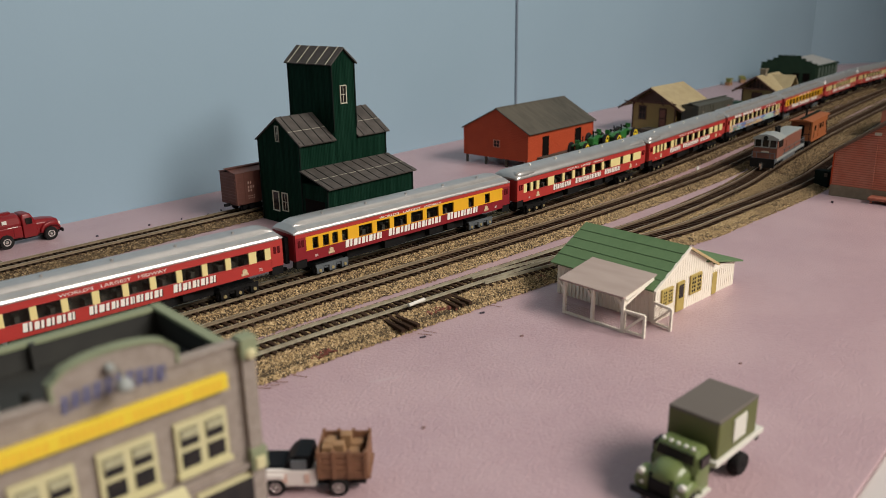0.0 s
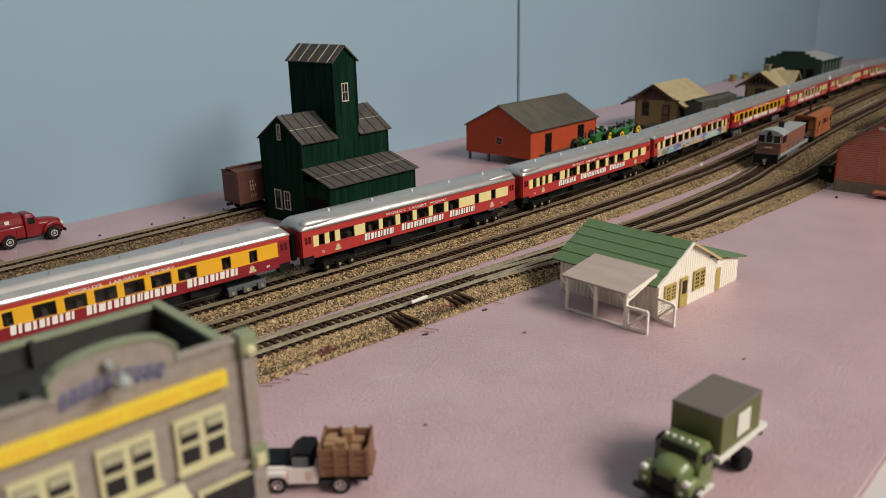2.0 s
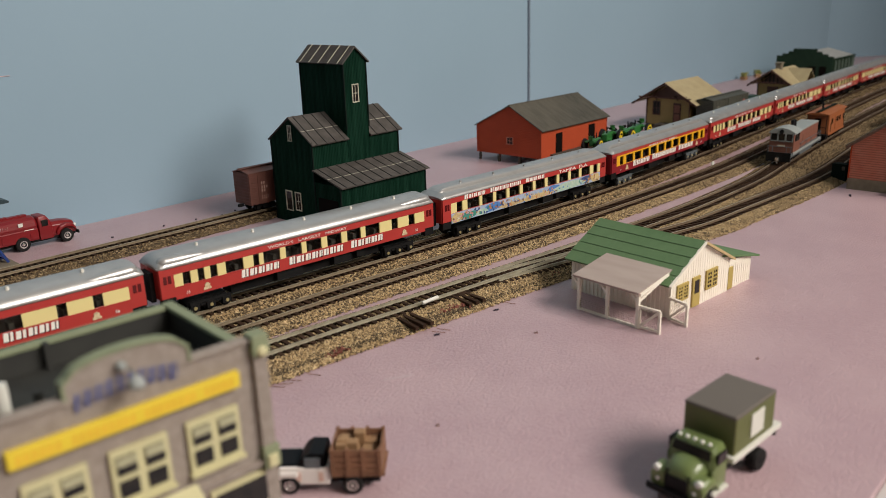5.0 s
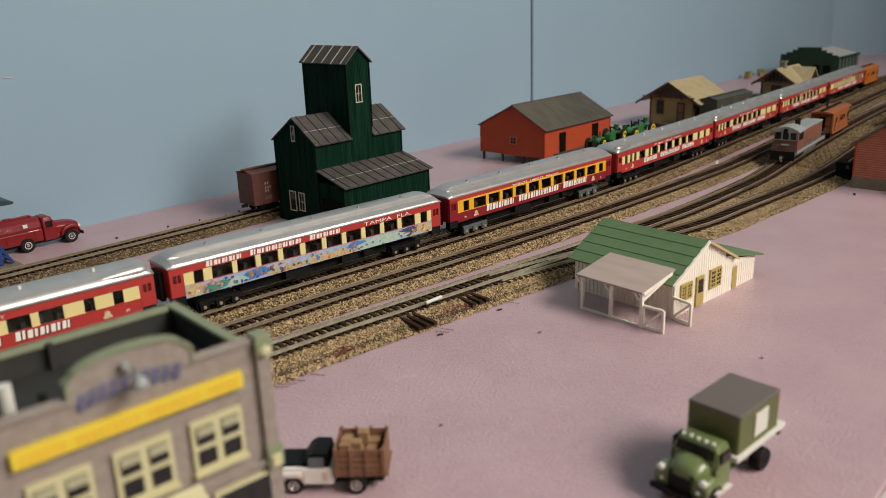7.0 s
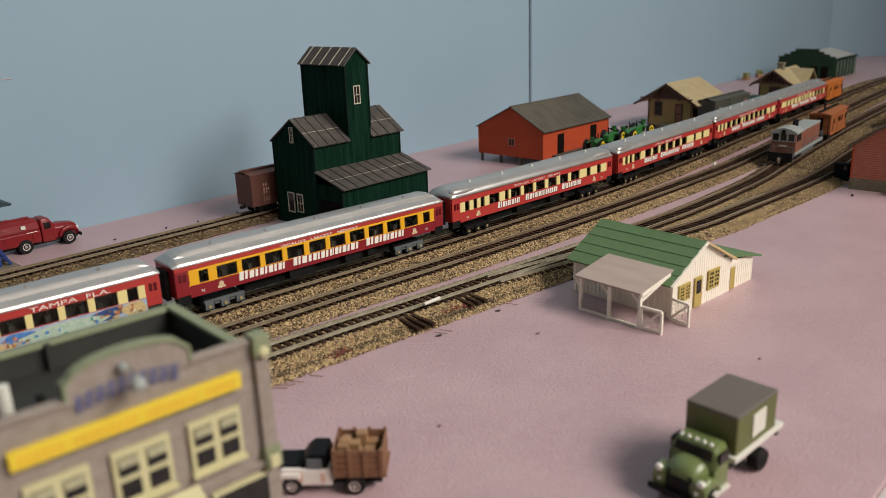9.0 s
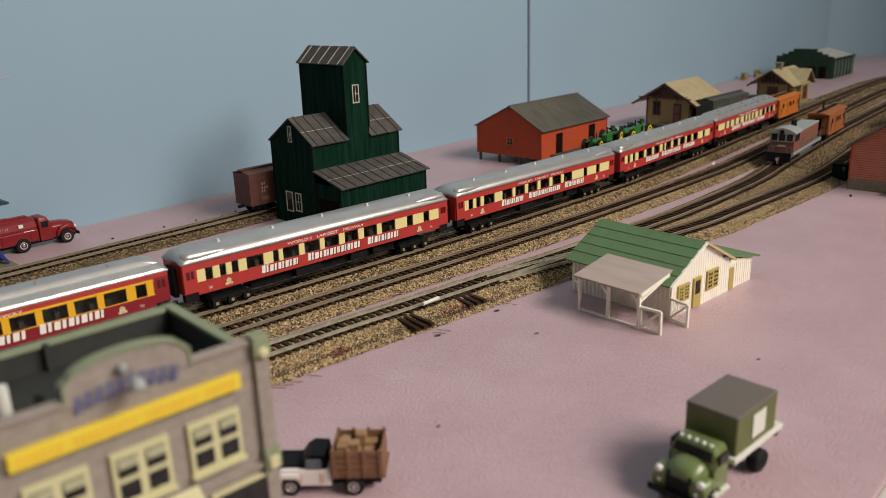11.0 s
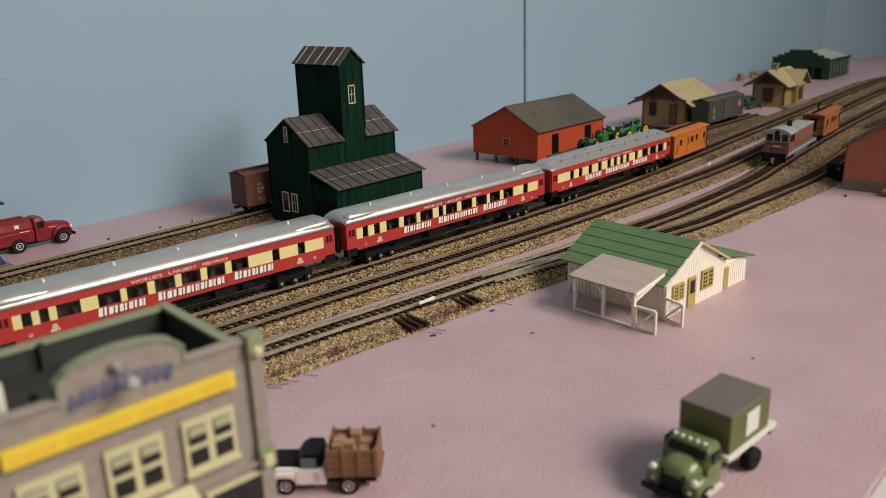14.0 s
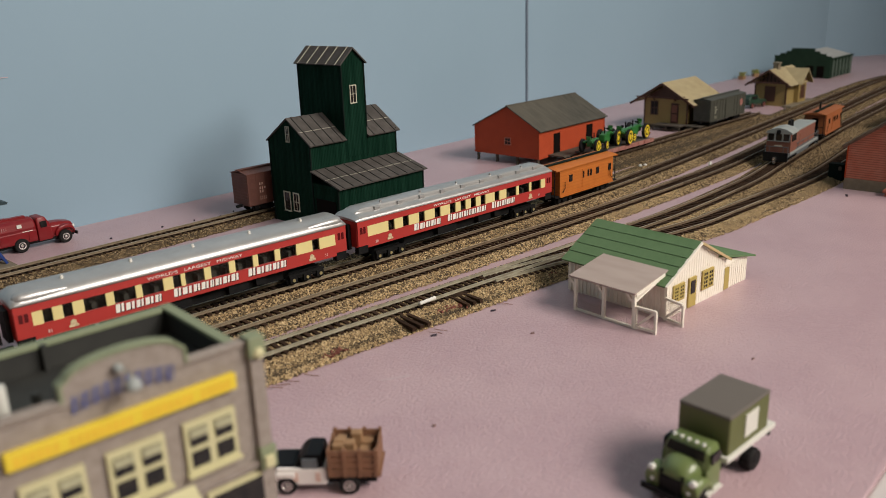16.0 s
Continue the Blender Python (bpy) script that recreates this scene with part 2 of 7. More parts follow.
    A["tractor_yellow"] = material("tractor_yellow", (0.85, 0.62, 0.03), 0.4, scale=300, amount=0.3)
    A["shop_brick"] = material("grey_tan_brick", (0.345, 0.295, 0.258), 0.85, (0.26, 0.215, 0.185), 500, 0.75, stripes=("Z", 0.00085, 0.00010, 0.4), spec=0.25)
    A["shop_green"] = material("sage_green_capping", (0.235, 0.265, 0.16), 0.6, (0.20, 0.225, 0.135), 200, 0.5)
    A["sign_yellow"] = material("yellow_sign_board", (0.74, 0.56, 0.045), 0.5, (0.70, 0.50, 0.035), 200, 0.4)
    A["sign_orange"] = material("orange_sign_marks", (0.78, 0.47, 0.04), 0.5, scale=300)
    A["sign_blue"] = material("deep_blue_sign_marks", (0.05, 0.075, 0.26), 0.5, (0.14, 0.17, 0.34), 500, 0.6)
    A["shop_cream"] = material("cream_window_frame", (0.57, 0.53, 0.31), 0.6, (0.50, 0.46, 0.26), 250, 0.4)
    A["sash_grey"] = material("drawn_window_blind", (0.42, 0.40, 0.26), 0.7, scale=200)
    A["roof_black"] = material("black_flat_roof", (0.022, 0.022, 0.020), 0.75, (0.035, 0.035, 0.03), 150, 0.6)
    A["blue_steel"] = material("dark_blue_painted_steel", (0.015, 0.045, 0.20), 0.45, (0.012, 0.03, 0.13), 250, 0.5)
    A["canopy"] = material("dark_teal_canopy", (0.022, 0.045, 0.055), 0.5, scale=200)
    A["auto_green"] = material("dark_green_auto_paint", (0.02, 0.05, 0.03), 0.35, scale=200)
    A["debris_red"] = material("rust_red_debris", (0.20, 0.06, 0.04), 0.8, scale=500)
    A["debris_dark"] = material("dark_speck", (0.03, 0.022, 0.035), 0.7, scale=500)
    A["pale_speck"] = material("pale_scuff", (0.55, 0.42, 0.44), 0.6, scale=500)
    A["plant"] = material("yellow_green_planter", (0.34, 0.34, 0.09), 0.7, (0.10, 0.13, 0.04), 400, 0.6)
    A["mural_pale"] = material("mural_pale_green", (0.34, 0.50, 0.40), 0.45, (0.55, 0.60, 0.50), 500, 0.8)
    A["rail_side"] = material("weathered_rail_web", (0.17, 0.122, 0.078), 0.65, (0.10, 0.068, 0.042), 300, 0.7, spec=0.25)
    A["edging"] = material("pale_edging_strip", (0.62, 0.56, 0.54), 0.6, scale=40, amount=0.3)
    A["joint"] = material("dark_seam", (0.13, 0.17, 0.22), 0.7, scale=60, amount=0.3)
    A["vest_window"] = material("vestibule_window", (0.10, 0.008, 0.010), 0.25, scale=300, amount=0.4)
    A["mural_blue"] = material("mural_blue", (0.06, 0.14, 0.42), 0.45, (0.10, 0.30, 0.60), 700, 0.8)
    A["mural_sky"] = material("mural_sky", (0.26, 0.37, 0.55), 0.45, (0.52, 0.54, 0.58), 400, 0.8)
    A["mural_orange"] = material("mural_orange", (0.55, 0.22, 0.08), 0.45, (0.30, 0.10, 0.05), 800, 0.8)
    A["mural_cream"] = material("mural_cream", (0.62, 0.48, 0.22), 0.45, (0.40, 0.28, 0.18), 700, 0.8)
    A["mural_green"] = material("mural_green", (0.03, 0.20, 0.17), 0.45, (0.08, 0.34, 0.26), 700, 0.8)
    A["mural_rose"] = material("mural_rose", (0.55, 0.20, 0.24), 0.45, (0.60, 0.45, 0.50), 700, 0.8)
    A["warehouse_roof"] = material("brown_ragged_shingles", (0.20, 0.125, 0.095), 0.9, (0.12, 0.075, 0.055), 300, 0.8, bump=0.0003, bump_scale=900, spec=0.25)
    A["car_interior"] = material("dim_car_interior", (0.19, 0.18, 0.165), 0.8, (0.05, 0.047, 0.043), 300, 0.7, spec=0.2)
    # Darkened copy of the ballast stone; far tracks' weaker light is in its colour.
    A["stone_darkened"] = material("darkened_ballast_stone", (0.2, 0.15, 0.08), 0.9, spec=0.2, islands=[(0.025, 0.016, 0.010), (0.085, 0.057, 0.032), (0.17, 0.115, 0.060), (0.27, 0.19, 0.10), (0.38, 0.285, 0.17)])
    A["mural_brown"] = material("mural_brown", (0.14, 0.07, 0.04), 0.45, (0.30, 0.16, 0.09), 900, 0.8)
    A["mural_navy"] = material("mural_navy", (0.025, 0.05, 0.16), 0.45, (0.06, 0.12, 0.30), 900, 0.8)
    A["dusty_crumb"] = material("dusty_crumb", (0.24, 0.15, 0.14), 0.8, scale=500)
    # Far and near copies of the rail colours, with light falloff painted in.
    A["rail_far_top"] = material("far_darkened_rail_top", (0.33, 0.26, 0.18), 0.42, (0.20, 0.15, 0.10), 250, 0.8, metal=0.2)
    A["rail_far_web"] = material("far_darkened_rail_web", (0.105, 0.072, 0.046), 0.7, (0.06, 0.04, 0.025), 300, 0.7, spec=0.2)
    A["rail_near_web"] = material("near_lightened_rail_web", (0.235, 0.185, 0.122), 0.6, (0.14, 0.10, 0.065), 300, 0.7, spec=0.3)
    A["brass"] = material("bearing_brass", (0.55, 0.45, 0.22), 0.4, scale=500, metal=0.5)


mats()


def car_glass():
    """Thin tinted window glass that lets the seats show."""
    m = bpy.data.materials.new("tinted_car_glass")
    m.use_nodes = True
    nt = m.node_tree
    out = nt.nodes["Material Output"]
    clear = nt.nodes.new("ShaderNodeBsdfTransparent")
    clear.inputs[0].default_value = (0.75, 0.75, 0.73, 1)
    gloss = nt.nodes.new("ShaderNodeBsdfGlossy")
    gloss.inputs[0].default_value, gloss.inputs[1].default_value = (0.9, 0.9, 0.9, 1), 0.12
    mix = nt.nodes.new("ShaderNodeMixShader")
    mix.inputs[0].default_value = 0.05
    nt.links.new(clear.outputs[0], mix.inputs[1])
    nt.links.new(gloss.outputs[0], mix.inputs[2])
    nt.links.new(mix.outputs[0], out.inputs[0])
    return m


MAT["car_glass"] = car_glass()


def link_mesh(name, bm, mat, parent=None, label="", smooth=False):
    me = bpy.data.meshes.new(name)
    bm.normal_update()
    bm.to_mesh(me)
    bm.free()
    if smooth:
        for p in me.polygons:
            p.use_smooth = True
    for m in (mat if isinstance(mat, (list, tuple)) else [mat]):
        me.materials.append(m if not isinstance(m, str) else MAT[m])
    ob = new(name, me)
    ob.parent = parent
    if label:
        ob["label"] = label
    return ob


def part(name, bm, mat, parent, label="", smooth=False):
    return link_mesh(name, bm, mat, parent, label, smooth)


def share(name, me, parent, m=None, label=""):
    ob = new(name, me)
    ob.parent = parent
    if m is not None:
        ob.matrix_basis = m
    if label:
        ob["label"] = label
    return ob


def thing(name, m, label, category, group=""):
    ob = new(name)
    ob.empty_display_size = 0.005
    ob.matrix_world = m
    return tagged(ob, label, category, group)


def boxes(*specs, bevel=0.0):
    """A bmesh of boxes, each (x0, x1, y0, y1, z0, z1)."""
    bm = bmesh.new()
    for x0, x1, y0, y1, z0, z1 in specs:
        vs = [bm.verts.new(c) for c in ((x0, y0, z0), (x1, y0, z0), (x1, y1, z0), (x0, y1, z0), (x0, y0, z1), (x1, y0, z1), (x1, y1, z1), (x0, y1, z1))]
        for f in ((0, 3, 2, 1), (4, 5, 6, 7), (0, 1, 5, 4), (1, 2, 6, 5), (2, 3, 7, 6), (3, 0, 4, 7)):
            bm.faces.new([vs[i] for i in f])
    if bevel:
        bmesh.ops.bevel(bm, geom=list(bm.edges), offset=bevel, segments=2, profile=0.6, affect="EDGES", clamp_overlap=True)
    return bm


def prism(bm, outline, a, b, axis="x"):
    """Extrudes a closed outline of (u, v) from a to b along an axis. x: (u, v) = (y, z); y: (x, z); z: (x, y)."""
    def at(u, v, w):
        return {"x": (w, u, v), "y": (u, w, v), "z": (u, v, w)}[axis]
    va = [bm.verts.new(at(u, v, a)) for u, v in outline]
    vb = [bm.verts.new(at(u, v, b)) for u, v in outline]
    fs = [bm.faces.new(va), bm.faces.new(vb)]
    n = len(outline)
    for i in range(n):
        fs.append(bm.faces.new((va[i], va[(i + 1) % n], vb[(i + 1) % n], vb[i])))
    bmesh.ops.recalc_face_normals(bm, faces=fs)
    return bm


def tube(bm, p, q, r, n=10, r2=None):
    """A capped cylinder or cone from p to q."""
    p, q = Vector(p), Vector(q)
    d = (q - p).normalized()
    s = d.orthogonal().normalized()
    t = d.cross(s)
    r2 = r if r2 is None else r2
    a = [bm.verts.new(p + (s * math.cos(k * math.tau / n) + t * math.sin(k * math.tau / n)) * r) for k in range(n)]
    b = [bm.verts.new(q + (s * math.cos(k * math.tau / n) + t * math.sin(k * math.tau / n)) * r2) for k in range(n)]
    fs = [bm.faces.new(a), bm.faces.new(b)]
    for k in range(n):
        fs.append(bm.faces.new((a[k], a[(k + 1) % n], b[(k + 1) % n], b[k])))
    bmesh.ops.recalc_face_normals(bm, faces=fs)
    return bm


def loft(bm, rings, cap=True):
    """Skins closed rings of equal length."""
    vr = [[bm.verts.new(c) for c in ring] for ring in rings]
    fs = []
    n = len(rings[0])
    for r0, r1 in zip(vr, vr[1:]):
        for i in range(n):
            fs.append(bm.faces.new((r0[i], r0[(i + 1) % n], r1[(i + 1) % n], r1[i])))
    if cap:
        fs += [bm.faces.new(vr[0]), bm.faces.new(vr[-1])]
    bmesh.ops.recalc_face_normals(bm, faces=fs)
    return bm


# ---- paths of the tracks ----
def curve_points(knots, step=0.004):
    """An even polyline, with its arc lengths, through the knots."""
    k = np.array(knots, float)
    k = np.vstack([2 * k[0] - k[1], k, 2 * k[-1] - k[-2]])
    out = []
    for i in range(1, len(k) - 2):
        p0, p1, p2, p3 = k[i - 1:i + 3]
        m1, m2 = (p2 - p0) / 2, (p3 - p1) / 2
        d0, d1, d2 = np.linalg.norm(p1 - p0), np.linalg.norm(p2 - p1), np.linalg.norm(p3 - p2)
        m1, m2 = (p2 - p0) * d1 / (d0 + d1), (p3 - p1) * d1 / (d1 + d2)
        for u in np.linspace(0, 1, 24, endpoint=False):
            out.append((2 * u**3 - 3 * u**2 + 1) * p1 + (u**3 - 2 * u**2 + u) * m1 + (-2 * u**3 + 3 * u**2) * p2 + (u**3 - u**2) * m2)
    out = np.array(out + [k[-2]])
    s = np.concatenate([[0], np.cumsum(np.linalg.norm(np.diff(out, axis=0), axis=1))])
    n = max(2, int(s[-1] / step))
    ss = np.linspace(0, s[-1], n)
    return np.stack([np.interp(ss, s, out[:, 0]), np.interp(ss, s, out[:, 1])], 1), ss


class Path:
    def __init__(self, knots):
        self.p, self.s = curve_points(knots)

    def at(self, s):
        return np.array([np.interp(s, self.s, self.p[:, 0]), np.interp(s, self.s, self.p[:, 1])])

    def tangent(self, s):
        d = self.at(s + 0.002) - self.at(s - 0.002)
        return d / np.linalg.norm(d)

    def s_at_x(self, x):
        i = int(np.argmax(self.p[:, 0] > x))
        a, b = self.p[i - 1, 0], self.p[i, 0]
        return self.s[i - 1] + (x - a) / (b - a) * (self.s[i] - self.s[i - 1])


RAIL_TOP = 0.0045
MAIN = Path([(-1.45, 0.4577), (-0.9, 0.4085), (-0.4, 0.3635), (-0.1, 0.3355), (0.127, 0.315), (0.205, 0.3078), (0.27, 0.3015), (0.35, 0.2955), (0.42, 0.2918),
             (0.484, 0.29), (0.55, 0.2907), (0.62, 0.2935), (0.70, 0.298), (0.80, 0.303), (0.90, 0.308), (1.0, 0.3135), (1.1, 0.319), (1.245, 0.323),
             (1.36, 0.312), (1.48, 0.272), (1.57, 0.20), (1.61, 0.10), (1.60, 0.06)])
SECOND = Path([(-1.4, 0.425), (-0.4, 0.335), (0.0, 0.2985), (0.18, 0.2815), (0.2266, 0.2775), (0.28, 0.272), (0.317, 0.2685), (0.389, 0.2625), (0.448, 0.259),
               (0.5176, 0.256), (0.584, 0.2545), (0.66, 0.2575), (0.75, 0.264), (0.85, 0.271), (1.0, 0.281), (1.12, 0.287), (1.245, 0.291), (1.34, 0.283), (1.45, 0.245), (1.53, 0.18), (1.565, 0.08)])
THIRD = Path([(-1.35, 0.395), (-0.3, 0.297), (0.0, 0.2675), (0.17, 0.251), (0.2, 0.2478), (0.228, 0.2437), (0.30, 0.2345), (0.35, 0.2285), (0.417, 0.2222), (0.447, 0.2197),
              (0.507, 0.2182), (0.565, 0.2190), (0.62, 0.2243), (0.68, 0.2298), (0.8, 0.2390), (1.0, 0.249), (1.2, 0.257), (1.3, 0.247), (1.4, 0.21), (1.47, 0.14), (1.49, 0.07)])
FOURTH = Path([(0.285, 0.2342), (0.31, 0.2290), (0.34, 0.2215), (0.39, 0.2085), (0.4356, 0.1992), (0.4709, 0.1965), (0.532, 0.1918), (0.6, 0.1885), (0.68, 0.1935), (0.8, 0.204), (1.0, 0.218)])
BACK = Path([(-0.9, 0.4415), (0.0, 0.4415), (0.2, 0.4402), (0.37, 0.4395)])
SIDING = Path([(0.50, 0.352), (0.62, 0.348), (0.77, 0.345), (0.87, 0.343)])


def ribbon_mesh(path, profile, s0, s1, step=0.004, wobble=0.0, seed=1):
    """Sweeps an open (offset, z) profile along a path."""
    n = max(2, int((s1 - s0) / step))
    rnd = np.random.RandomState(seed)
    verts, faces = [], []
    m = len(profile)
    for i, s in enumerate(np.linspace(s0, s1, n)):
        p, t = path.at(s), path.tangent(s)
        nrm = np.array([-t[1], t[0]])
        for o, z in profile:
            w = rnd.uniform(-wobble, wobble) if wobble else 0.0
            verts.append((*(p + nrm * (o + w)), z))
        if i:
            a = (i - 1) * m
            faces += [(a + k, a + m + k, a + m + k + 1, a + k + 1) for k in range(m - 1)]
    return verts, faces


def raw(name, verts, faces, mat, parent=None):
    me = bpy.data.meshes.new(name)
    me.from_pydata(verts, [], faces)
    me.update()
    me.materials.append(MAT[mat])
    ob = new(name, me)
    ob.parent = parent
    return ob


def build_track(path, s0, s1, label, part_x, near=0.0175, far=0.0125, seed=3):
    track = thing("track", pose(0, 0, -0.00015 if path is FOURTH else 0), label, "railway track")
    tagged(track, kind="structure")
    v, f = ribbon_mesh(path, [(-near, 0.0002), (-near * 0.82, 0.0014), (-0.0090, 0.0024), (-0.0082, 0.0019), (0.0082, 0.0019), (0.0088, 0.0022), (max(far * 0.9, 0.0090), 0.0013), (max(far, 0.0094), 0.0002)], s0, s1, 0.004, 0.0007, seed)
    raw("ballast_bed", v, f, "ballast_bed", track)
    for side in (-1, 1):
        c = side * 0.00485
        z = RAIL_TOP
        prof = [(c - 0.0005, 0.0031), (c - 0.0005, 0.0034), (c - 0.00024, 0.0036), (c - 0.00024, z - 0.0005), (c - 0.00036, z - 0.0004), (c - 0.00036, z), (c + 0.00036, z),
                (c + 0.00036, z - 0.0004), (c + 0.00024, z - 0.0005), (c + 0.00024, 0.0036), (c + 0.0005, 0.0034), (c + 0.0005, 0.0031)]
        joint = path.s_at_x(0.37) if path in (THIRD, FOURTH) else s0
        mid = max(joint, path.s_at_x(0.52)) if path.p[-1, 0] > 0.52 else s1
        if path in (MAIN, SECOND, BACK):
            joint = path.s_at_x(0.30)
        # On THIRD and FOURTH the pale rail is their own colour.
        near_web = "rail_pale" if path in (THIRD, FOURTH) else "rail_near_web"
        # Paler near, browner far: viewing angle and light falloff are put into colour.
        for a, b, top, web in ((s0, joint, "rail_pale", near_web), (joint, mid, "rail", "rail_side"), (mid, s1, "rail_far_top", "rail_far_web")):
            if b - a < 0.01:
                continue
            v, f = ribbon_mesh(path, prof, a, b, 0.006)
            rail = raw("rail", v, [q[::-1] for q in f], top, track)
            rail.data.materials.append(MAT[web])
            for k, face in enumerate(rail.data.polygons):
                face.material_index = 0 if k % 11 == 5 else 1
    tie = boxes((-0.0009, 0.0009, -0.0083, 0.0083, 0.0016, 0.0032))
    me = bpy.data.meshes.new("tie")
    tie.to_mesh(me)
    tie.free()
    me.materials.append(MAT["tie"])
    rest_v, rest_f = [], []
    base = [tuple(v.co) for v in me.vertices]
    polys = [tuple(p.vertices) for p in me.polygons]
    rnd = random.Random(seed)
    for s in np.arange(s0 + 0.002, s1, 0.0038):
        p, t = path.at(s), path.tangent(s)
        m = pose(p[0], p[1], 0, 0, 0, math.degrees(math.atan2(t[1], t[0])) + rnd.uniform(-1.5, 1.5))
        if part_x[0] < p[0] < part_x[1]:
            share("tie", me, track, m)
        else:
            o = len(rest_v)
            rest_v += [tuple(m @ Vector(c)) for c in base]
            rest_f += [tuple(o + i for i in q) for q in polys]
    if rest_v:
        tagged(raw("distant_ties", rest_v, rest_f, "tie", track), kind="stuff")
    return track


def scatter_stones(track, path, x0, x1, near, far, count, size, seed, mat="stone"):
    """Loose ballast: many small rough stones, thick on the shoulders, thin between the ties."""
    rnd = np.random.RandomState(seed)
    sel = (path.p[:, 0] > x0) & (path.p[:, 0] < x1)
    s = rnd.uniform(path.s[sel].min(), path.s[sel].max(), count)
    o = np.where(rnd.rand(count) < 0.74, np.where(rnd.rand(count) < near / (near + far - 0.008), -rnd.uniform(0.0072, near + 0.0008, count), rnd.uniform(0.0072, far + 0.0008, count)), rnd.uniform(-0.0075, 0.0075, count))
    px, py = np.interp(s, path.s, path.p[:, 0]), np.interp(s, path.s, path.p[:, 1])
    d = 0.003
    tx = np.interp(s + d, path.s, path.p[:, 0]) - np.interp(s - d, path.s, path.p[:, 0])
    ty = np.interp(s + d, path.s, path.p[:, 1]) - np.interp(s - d, path.s, path.p[:, 1])
    l = np.hypot(tx, ty)
    cx, cy = px - ty / l * o, py + tx / l * o
    edge = np.where(o < 0, near, far)
    a = np.clip((np.abs(o) - 0.0085) / (edge - 0.0085), 0, 1.1)
    cz = np.where(np.abs(o) > 0.0085, 0.0022 * (1 - a) + 0.0003, 0.0021)
    keep = (np.abs(np.abs(o) - 0.00485) > 0.0012) & (rnd.rand(count) > np.clip(a - 0.85, 0, 1) * 3)
    cx, cy, cz = cx[keep], cy[keep], cz[keep]
    n = len(cx)
    base = np.array([(1, 0, 0), (-1, 0, 0), (0, 1, 0), (0, -1, 0), (0, 0, 1), (0, 0, -1)], float)
    f = np.array([(0, 2, 4), (2, 1, 4), (1, 3, 4), (3, 0, 4), (2, 0, 5), (1, 2, 5), (3, 1, 5), (0, 3, 5)])
    ang = rnd.uniform(0, math.tau, n)
    v = base[None] * rnd.uniform(0.55, 1.25, (n, 6, 1)) * (size * rnd.uniform(0.6, 1.3, n))[:, None, None] + rnd.uniform(-0.25, 0.25, (n, 6, 3)) * size
    c, q = np.cos(ang)[:, None], np.sin(ang)[:, None]
    x, y = v[:, :, 0] * c - v[:, :, 1] * q, v[:, :, 0] * q + v[:, :, 1] * c
    v = np.stack([x + cx[:, None], y + cy[:, None], v[:, :, 2] * 0.8 + cz[:, None] + size * 0.25], -1).reshape(-1, 3)
    faces = (f[None] + (np.arange(n) * 6)[:, None, None]).reshape(-1, 3)
    ob = raw("ballast_stones", v.tolist(), faces.tolist(), mat, track)
    return tagged(ob, kind="stuff")


def soften(bm, offset):
    """Rounds every sharp edge of a small body."""
    bmesh.ops.recalc_face_normals(bm, faces=list(bm.faces))
    sharp = [e for e in bm.edges if e.is_manifold and e.calc_face_angle(0.0) > 0.35]
    bmesh.ops.bevel(bm, geom=sharp, offset=offset, segments=3, profile=0.5, affect="EDGES", clamp_overlap=True)
    return bm


def sheet(bm, quad, thick):
    """A flat slab on a quad, thickened downwards along its normal."""
    q = [Vector(c) for c in quad]
    n = (q[1] - q[0]).cross(q[3] - q[0]).normalized()
    if n.z < 0:
        n = -n
    a = [bm.verts.new(c) for c in q]
    b = [bm.verts.new(c - n * thick) for c in q]
    fs = [bm.faces.new(a), bm.faces.new(b)] + [bm.faces.new((a[i], a[(i + 1) % 4], b[(i + 1) % 4], b[i])) for i in range(4)]
    bmesh.ops.recalc_face_normals(bm, faces=fs)
    return bm


def add_box(bm, x0, x1, y0, y1, z0, z1):
    vs = [bm.verts.new(c) for c in ((x0, y0, z0), (x1, y0, z0), (x1, y1, z0), (x0, y1, z0), (x0, y0, z1), (x1, y0, z1), (x1, y1, z1), (x0, y1, z1))]
    for f in ((0, 3, 2, 1), (4, 5, 6, 7), (0, 1, 5, 4), (1, 2, 6, 5), (2, 3, 7, 6), (3, 0, 4, 7)):
        bm.faces.new([vs[i] for i in f])
    return bm


def beam(bm, p, q, w):
    """A square bar from p to q."""
    return tube(bm, p, q, w * 0.707, 4)


def lathe(bm, centre, axis, profile, n=16):
    """Turns (distance along axis, radius) about a line."""
    d = Vector(axis).normalized()
    s = d.orthogonal().normalized()
    t = d.cross(s)
    rings = [[tuple(Vector(centre) + d * a + (s * math.cos(k * math.tau / n) + t * math.sin(k * math.tau / n)) * r) for k in range(n)] for a, r in profile]
    return loft(bm, rings)


def wheel(parent, centre, r, w, rim, side, rim_mat="chrome"):
    """A road wheel whose axle lies along y; side -1 or 1 is its outer face."""
    x, y, z = centre
    tyre = part("wheel", lathe(bmesh.new(), (x, y, z), (0, 1, 0), [(-w / 2, r * 0.55), (-w / 2, r * 0.9), (-w * 0.3, r), (w * 0.3, r), (w / 2, r * 0.9), (w / 2, r * 0.55)], 18), "rubber", parent)
    part("rim", lathe(bmesh.new(), (x, y + side * w * 0.5, z), (0, side, 0), [(-w * 0.25, rim), (0.0001, rim), (0.0001, rim * 0.75), (-0.0002, rim * 0.6), (0.0002, rim * 0.3), (0.0003, rim * 0.05)], 14), rim_mat, tyre, "bright round wheel rim")
    return tyre


